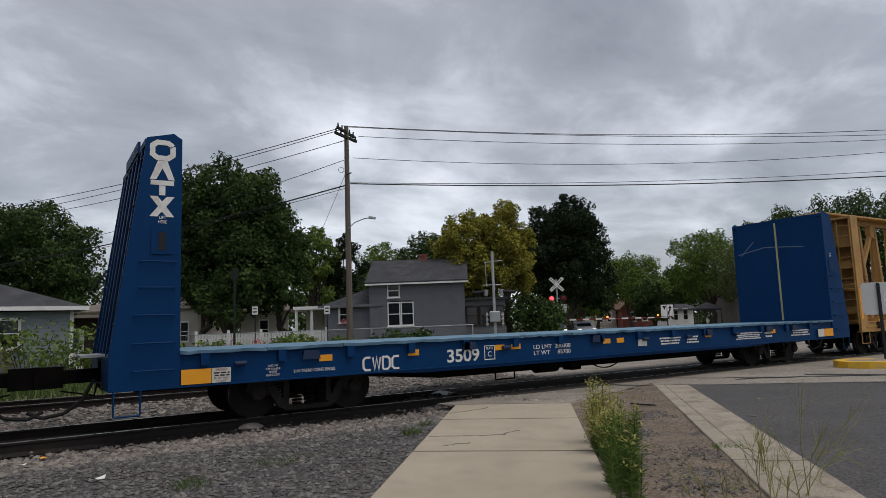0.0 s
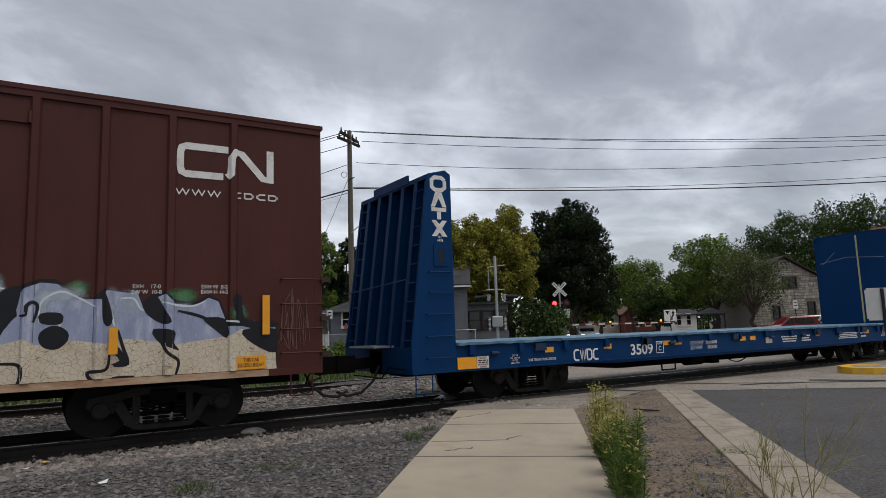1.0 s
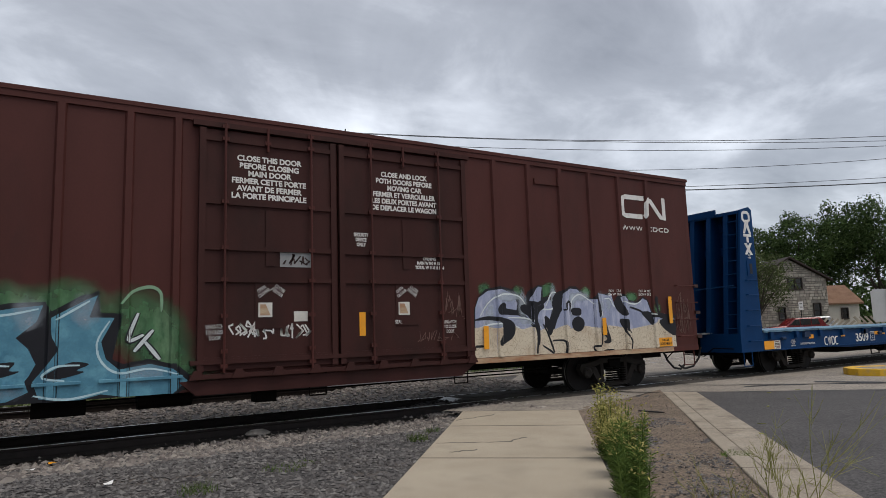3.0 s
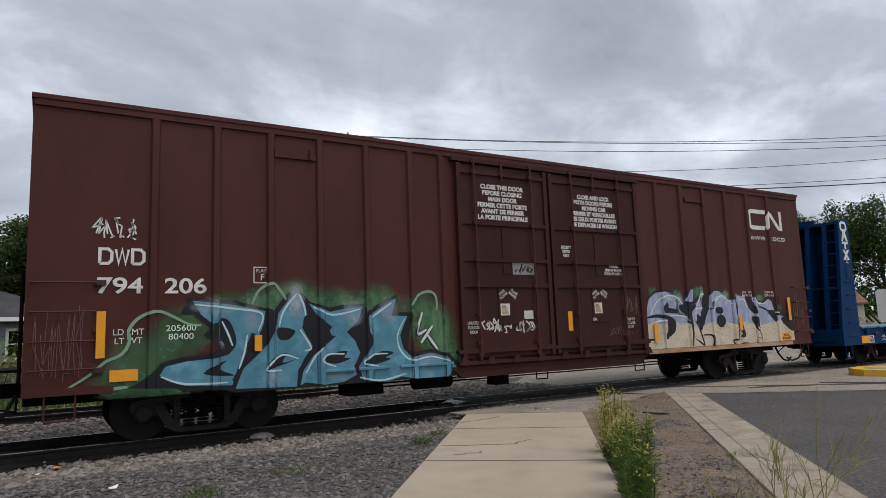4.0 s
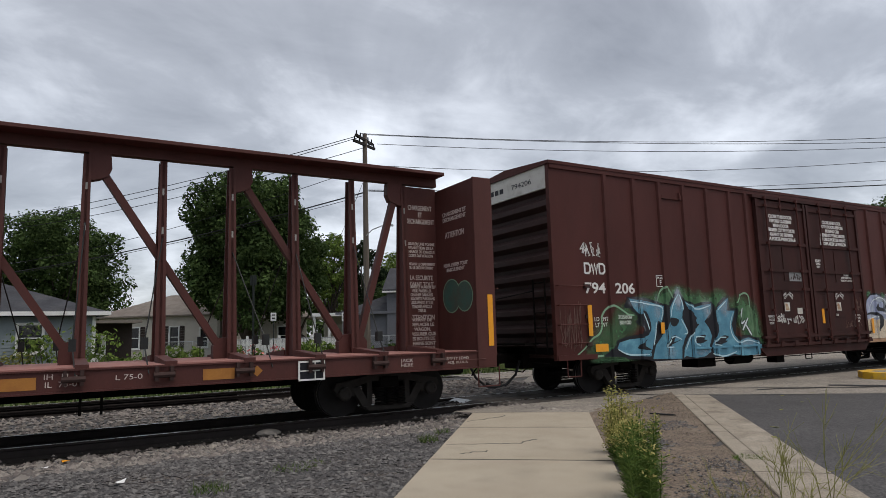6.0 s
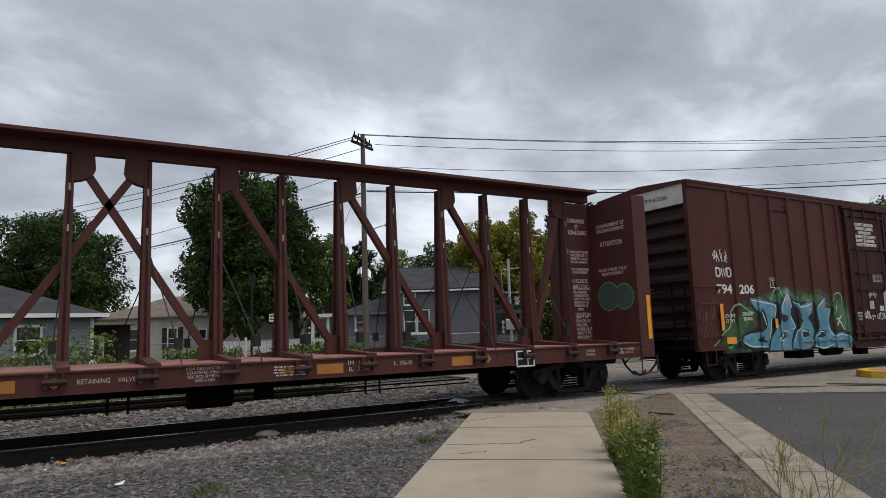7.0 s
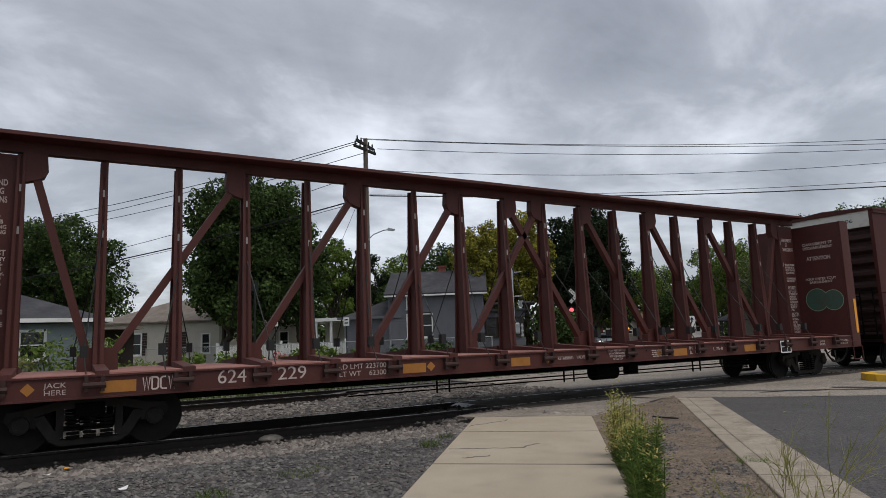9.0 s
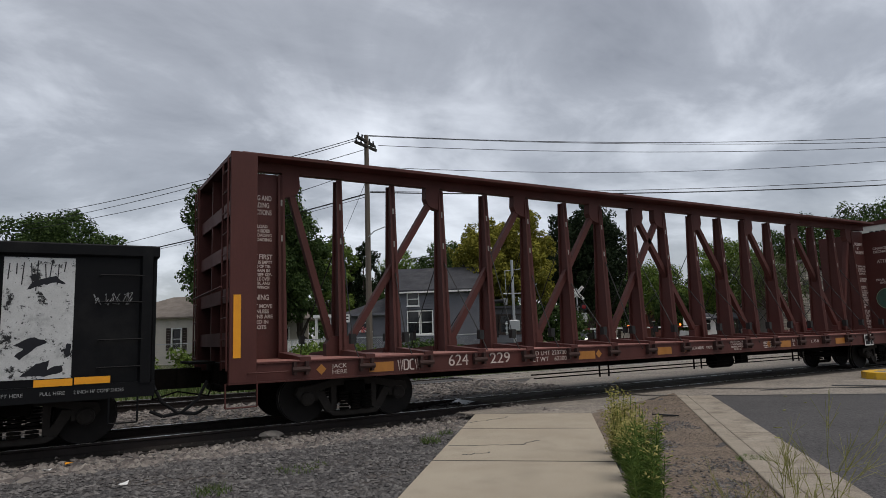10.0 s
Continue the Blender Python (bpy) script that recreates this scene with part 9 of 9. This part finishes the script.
tree("tree", 2.8, 42.6, 9.7, 2.25, M["leaf_yellow"], "yellowing tree with a high crown", 8, 2.9, 9500, 0.16, 20, tw=0.24)
tree("tree", 9.6, 60, 13.3, 4.0, M["leaf_dark"], "dark purple-green maple with a dense crown", 9, 2.0, 15000, 0.24, 28, tw=0.4)
tree("tree", 7.9, 61, 11.0, 3.0, M["leaf_dark"], "dark green maple close to a larger one", 10, 2.0, 5000, 0.24, 14)
tree("tree", 13.4, 74, 6.6, 2.6, M["leaf_light"], "light green young tree by the street", 45, 1.8, 3000, 0.22, 10)
tree("tree", 11.5, 78, 6.0, 3.0, M["leaf_mid"], "green tree along the street", 46, 1.0, 3600, 0.22, 10)
tree("tree", 22.6, 90, 10.6, 4.8, M["leaf_light"], "light green street tree in the distance", 11, 3.0, 6500, 0.26, 18)
tree("tree", 19.6, 70, 5.6, 2.3, M["leaf_mid"], "dense green conifer-like bush tree", 12, 0.8, 3800, 0.2, 12)
tree("tree", 17.6, 88, 6.5, 2.6, M["leaf_mid"], "green tree far down the street", 47, 1.5, 3000, 0.22, 10)
tree("tree", 23.9, 64, 9.9, 3.7, M["leaf_light"], "light yellow-green broad tree by the bus shelter", 13, 2.6, 6500, 0.21, 20)
tree("tree", 24.4, 57, 8.0, 3.3, M["leaf_thin"], "sparse olive tree with many bare twigs", 14, 2.2, 2400, 0.17, 16, thin=True, tw=0.2)
tree("tree", 40.0, 80, 14.6, 6.2, M["leaf_mid"], "tall full green tree behind the stone house", 15, 4.0, 8500, 0.28, 22)
tree("tree", 49.5, 80, 16.2, 6.8, M["leaf_mid"], "tall full green tree behind the stone house", 16, 4.0, 8500, 0.28, 22)
tree("tree", 59, 84, 15.5, 6.5, M["leaf_mid"], "tall full green tree at the end of the street", 17, 4.0, 6000, 0.3, 18)
tree("tree", 31.5, 96, 9.0, 4.2, M["leaf_mid"], "green tree in the far distance", 48, 2.5, 3600, 0.28, 12)


def far_woods():
    """A distant line of trees that closes the view."""
    rs = np.random.RandomState(99)
    lobes = []
    for k in range(150):
        u = -150 + 2.2 * k + rs.uniform(-1, 1)
        p = town(u, 125 + rs.uniform(-8, 12)).translation
        for j in range(3):
            lobes.append((p.x + rs.uniform(-2, 2), p.y + rs.uniform(-2, 2), 1.2 + j * 2.3 + rs.uniform(-0.5, 0.8), rs.uniform(1.8, 3.0)))
    q, f = leaf_cloud(rs, lobes, 26000, 0.62)
    ob = new("far_woods", sheet("far_woods", q.tolist(), f.tolist(), M["leaf_mid"]))
    tagged(ob, "distant line of green trees behind the town", "woods", kind="stuff")


far_woods()


def shrub(name, u, v, w, h, mat, label, seed, n=900, leaf=0.11, d=None):
    rs = np.random.RandomState(seed)
    d = d or w * 0.5
    lobes = []
    for k in range(9):
        lobes.append((rs.uniform(-0.5, 0.5) * w, rs.uniform(-0.5, 0.5) * d, h * rs.uniform(0.25, 0.72), h * rs.uniform(0.2, 0.34)))
    q, f = leaf_cloud(rs, lobes, n, leaf)
    q[:, 2] = np.maximum(q[:, 2], 0.0)
    s = empty(name, town(u, v), label, "shrub")
    bm = bmesh.new()
    for l in lobes:
        rod(bm, (l[0] * 0.3, l[1] * 0.3, -0.1), l[:3], 0.02, 0.008, 5)
    part("stem", bm, M["bark"], s)
    ob = new("foliage", sheet("foliage", q.tolist(), f.tolist(), mat))
    ob.parent = s
    tagged(ob, kind="stuff")


shrub("shrub", -8.6, 31.6, 2.8, 1.55, M["leaf_light"], "low light green shrub by the fence", 51, 1000)
shrub("shrub", -6.6, 31.8, 1.8, 1.4, M["leaf_light"], "low light green shrub by the fence", 52, 700)
shrub("shrub", -3.6, 32.2, 1.8, 1.6, M["leaf_mid"], "green shrub by the chain-link fence", 53, 700)
shrub("shrub", -1.6, 32.2, 2.4, 1.5, M["leaf_mid"], "green shrub by the chain-link fence", 54, 800)
shrub("shrub", -14.0, 31.6, 2.6, 1.35, M["grass_mix"] if "grass_mix" in M else M["leaf_light"], "wild flowering weeds by the fence", 55, 800)
shrub("shrub", 4.2, 42.0, 2.6, 3.7, M["leaf_mid"], "tall rounded green shrub beside the signal mast", 56, 2600, 0.13)
shrub("shrub", -14.6, 24.0, 2.2, 2.2, M["leaf_light"], "tall loose weeds beside the bungalow", 57, 550, 0.09)
shrub("shrub", -16.4, 24.2, 2.0, 2.9, M["leaf_light"], "tall loose weeds beside the bungalow", 58, 420, 0.09)
shrub("shrub", -18.0, 24.0, 1.6, 1.6, M["straw"], "dry brown weeds beside the bungalow", 59, 500, 0.08)
shrub("shrub", -13.2, 25.0, 3.2, 1.2, M["leaf_light"], "low weeds between fence and bungalow", 60, 800, 0.08)
shrub("flower_bed", -10.6, 30.8, 2.2, 1.25, M["flower"], "pink flowering bush by the fence", 61, 260, 0.07)
shrub("shrub", -10.2, 31.2, 3.6, 1.3, M["leaf_light"], "green flowering bush by the fence", 62, 1200, 0.09)


def grass_strip():
    """Long grass along the far side of the second track."""
    rs = np.random.RandomState(7)
    vs, fs = [], []
    for k in range(15000):
        x, y = rs.uniform(-26, 17), rs.uniform(19.9, 27)
        rel = (V2(x, y) - R0)
        if rel.dot(RN) > -1.5:
            continue
        h = rs.uniform(0.10, 0.42)
        a = rs.rand() * math.tau
        dx, dy = math.cos(a) * 0.03, math.sin(a) * 0.03
        lx, ly = rs.uniform(-0.15, 0.15), rs.uniform(-0.15, 0.15)
        o = len(vs)
        z = -0.06
        vs += [(x - dx, y - dy, z), (x + dx, y + dy, z), (x + lx, y + ly, z + h)]
        fs.append((o, o + 1, o + 2))
    ob = new("verge_grass", sheet("verge_grass", vs, fs, M["grass"]))
    tagged(ob, "long uneven grass beside the far track", "grass", kind="stuff")


grass_strip()


def goldenrod(name, x, y, h, n_stems, spread, label, seed, tip=0.45, leaf_mat=None, leaves=46):
    """A weed of leafy stems with feathery pale tips."""
    rs = np.random.RandomState(seed)
    w = empty(name, pose(x, y, -0.03), label, "weed")
    bm = bmesh.new()
    lv, lf, tv, tf = [], [], [], []

    def blade(V, F, c, d, ln, wd):
        d = Vector(d).normalized()
        s = d.cross(Vector((rs.normal(), rs.normal(), rs.normal() + 0.4)))
        s = s.normalized() * wd if s.length > 1e-4 else Vector((wd, 0, 0))
        c = Vector(c)
        o = len(V)
        V += [tuple(c), tuple(c + d * ln * 0.5 + s), tuple(c + d * ln), tuple(c + d * ln * 0.5 - s)]
        F.append((o, o + 1, o + 2, o + 3))

    for k in range(n_stems):
        a, r = rs.rand() * math.tau, spread * math.sqrt(rs.rand())
        b = Vector((math.cos(a) * r * 0.75, math.sin(a) * r * 0.75, 0))
        t = b + Vector((math.cos(a) * r * 0.4, math.sin(a) * r * 0.4, h * rs.uniform(0.6, 1.05)))
        rod(bm, b, t, 0.006, 0.003, 5)
        for j in range(leaves):
            u = rs.uniform(0.05, 1.0)
            p = b.lerp(t, u)
            d = (rs.normal(), rs.normal(), 0.5)
            if u < 1 - tip:
                blade(lv, lf, p, d, rs.uniform(0.05, 0.11), rs.uniform(0.0025, 0.0055))
            else:
                p = p + Vector(rs.normal(size=3)) * 0.036
                blade(tv, tf, p, d, rs.uniform(0.02, 0.05), rs.uniform(0.005, 0.011))
    part("stem", bm, M["weed"], w, kind="stuff")
    for nm, V, F, mt in (("leaf_mass", lv, lf, leaf_mat or M["weed"]), ("flower_tip", tv, tf, M["weed_tip"])):
        if F:
            ob = new(nm, sheet(nm, V, F, mt))
            ob.parent = w
            tagged(ob, kind="stuff")


goldenrod("weed", 5.88, 5.88, 0.80, 14, 0.15, "tall weed with pale yellow feathery tips", 3, 0.85, leaves=190)
goldenrod("weed", 5.50, 5.42, 0.66, 14, 0.17, "tall leafy weed with pale yellow feathery tips", 4, 0.62, leaves=170)
goldenrod("weed", 4.98, 4.82, 0.68, 15, 0.18, "tall leafy green weed at the sidewalk's edge", 5, 0.25, leaves=170)
goldenrod("weed", 4.46, 4.20, 0.76, 15, 0.18, "tall leafy green weed at the sidewalk's edge", 6, 0.10, leaves=190)
goldenrod("weed", 4.14, 3.86, 0.60, 10, 0.13, "leafy green weed at the sidewalk's edge", 7, 0.05, leaves=160)


def dry_weed(x, y, h, seed):
    """A sparse, forked dry weed."""
    rs = np.random.RandomState(seed)
    w = empty("dry_weed", pose(x, y, -0.03), "sparse forked yellow-green dry weed", "weed")
    bm = bmesh.new()

    def fork(p, d, ln, r, lev):
        q = p + d * ln
        rod(bm, p, q, r, r * 0.7, 5)
        if lev:
            for k in range(3 if lev > 1 else 4):
                dd = (d + Vector(rs.normal(size=3)) * 0.42 + Vector((0, 0, 0.15))).normalized()
                fork(p.lerp(q, rs.uniform(0.4, 1.0)), dd, ln * rs.uniform(0.5, 0.85), r * 0.65, lev - 1)

    for k in range(5):
        fork(Vector((rs.uniform(-0.1, 0.1), rs.uniform(-0.1, 0.1), 0)), Vector((rs.uniform(-0.6, 0.6), rs.uniform(-0.6, 0.6), 1)).normalized(), h * rs.uniform(0.5, 0.75), 0.004, 2)
    part("stem", bm, M["straw"], w, kind="stuff")


dry_weed(5.35, 3.10, 0.72, 1)
dry_weed(4.75, 3.0, 0.5, 2)
dry_weed(5.9, 3.75, 0.42, 3)
dry_weed(4.5, 3.35, 0.35, 5)


def tuft(name, x, y, r, h, n, label, seed, mat=None):
    rs = np.random.RandomState(seed)
    vs, fs = [], []
    for k in range(n):
        a, q = rs.rand() * math.tau, r * math.sqrt(rs.rand())
        px, py = math.cos(a) * q, math.sin(a) * q
        b = rs.rand() * math.tau
        dx, dy = math.cos(b) * 0.006, math.sin(b) * 0.006
        hh = h * rs.uniform(0.4, 1.1)
        o = len(vs)
        lx, ly = rs.normal() * hh * 0.6, rs.normal() * hh * 0.6
        vs += [(px - dx, py - dy, 0), (px + dx, py + dy, 0), (px + lx, py + ly, hh)]
        fs.append((o, o + 1, o + 2))
    ob = new(name, sheet(name, vs, fs, mat or M["grass"]))
    ob.matrix_basis = pose(x, y, ground_z(x, y))
    tagged(ob, label, "grass tuft", kind="stuff")


tuft("grass_tuft", 2.4, 7.6, 0.24, 0.06, 120, "small green grass tuft in the gravel", 1)
tuft("grass_tuft", 1.39, 7.05, 0.2, 0.10, 130, "small green grass tuft in the gravel", 2)
tuft("grass_tuft", 2.75, 7.75, 0.18, 0.05, 70, "small green grass tuft in the gravel", 3)
tuft("grass_tuft", 6.75, 4.78, 0.16, 0.06, 320, "small bright grass tuft at the kerb", 4, M["weed"])
tuft("grass_tuft", 4.6, 8.3, 0.15, 0.12, 120, "grass tuft at the sidewalk's edge", 5)
tuft("grass_tuft", 5.2, 8.9, 0.12, 0.10, 90, "grass tuft at the sidewalk's edge", 6)
tuft("grass_tuft", 1.0, 5.6, 0.3, 0.05, 160, "dry grass tuft in the gravel", 7, M["straw"])


def litter():
    rs = random.Random(3)
    bm = bmesh.new()
    bmesh.ops.create_icosphere(bm, subdivisions=2, radius=0.16)
    for v in bm.verts:
        v.co = v.co * (1 + 0.25 * noise.noise(v.co * 6)) 
        v.co.z *= 0.45
        v.co.x *= 1.4
    single("rock", bm, M["ballast"], "flat pale grey rock beside the near rail", "rock", m=pose(3.2, 11.38, -0.13, 0, 0, 20))
    for x, y, mt, lab in ((0.15, 10.75, M["orange"], "crumpled orange scrap on the ballast"), (0.62, 7.9, M["trim"], "white paper scrap on the gravel"), (-0.1, 10.2, M["trim"], "white paper scrap on the ballast")):
        bm = bmesh.new()
        pts = [(0, 0), (0.07, 0.01), (0.09, 0.06), (0.03, 0.07), (-0.015, 0.04)]
        vs = [bm.verts.new((a, b, 0.02 + rs.uniform(0, 0.04))) for a, b in pts]
        top = [bm.verts.new((v.co.x, v.co.y, v.co.z + 0.004)) for v in vs]
        bm.faces.new(vs[::-1])
        bm.faces.new(top)
        for i in range(5):
            bm.faces.new((vs[i], vs[(i + 1) % 5], top[(i + 1) % 5], top[i]))
        single("scrap", bm, mt, lab, "scrap", m=pose(x, y, ground_z(x, y) + 0.01))
    bm = bmesh.new()
    prism(bm, [(-0.22, -0.03), (0.0, -0.05), (0.24, 0.0), (0.2, 0.05), (-0.1, 0.04)], 0.0, 0.02, "z")
    single("rubber_scrap", bm, M["rubber"], "flat black rubber scrap on the soil", "scrap", m=pose(8.9, 7.87, 0.0, 0, 6, -30))
    for k, (x, y) in enumerate(((13.0, 8.3), (12.2, 7.4), (9.0, 5.9), (13.9, 8.2), (10.9, 7.0), (8.2, 5.4))):
        bm = bmesh.new()
        prism(bm, [(-0.06, 0), (0, -0.03), (0.07, 0), (0, 0.03)], 0, 0.006, "z")
        single("fallen_leaf", bm, M["straw"], "dry yellow fallen leaf on the asphalt", "leaf", "fallen leaves", m=pose(x, y, -0.008, 3, 2, k * 50))


litter()


def walk_cracks():
    bm = bmesh.new()
    rnd = random.Random(9)
    for a, b in (((4.55, 7.72), (5.35, 7.15)), ((5.35, 7.15), (5.75, 7.3)), ((5.95, 9.4), (6.9, 9.6)), ((4.35, 7.05), (4.7, 6.95))):
        p, q = Vector((*a, 0)), Vector((*b, 0))
        n = 8
        pr = p
        for k in range(1, n + 1):
            c = p.lerp(q, k / n) + Vector((rnd.uniform(-0.04, 0.04), rnd.uniform(-0.04, 0.04), 0))
            bar(bm, (pr.x, pr.y, 0.0005), (c.x, c.y, 0.0005), 0.020, 0.003, (0, 0, 1))
            pr = c
    single("sidewalk_crack", bm, M["tar"], "thin dark cracks across the sidewalk slabs", "crack", kind="structure")


walk_cracks()


# ---- motion of the train ----
def motions():
    for ob, xc in CARS:
        walk(ob, [(0.5 * k, pose(xc + run(0.5 * k), TRACK_Y, 0)) for k in range(21)])
    for ob, x in WHEELSETS:
        walk(ob, [(0.1 * k, pose(x, 0, WHEEL_R, 0, math.degrees(run(0.1 * k) / WHEEL_R), 0)) for k in range(101)])


motions()
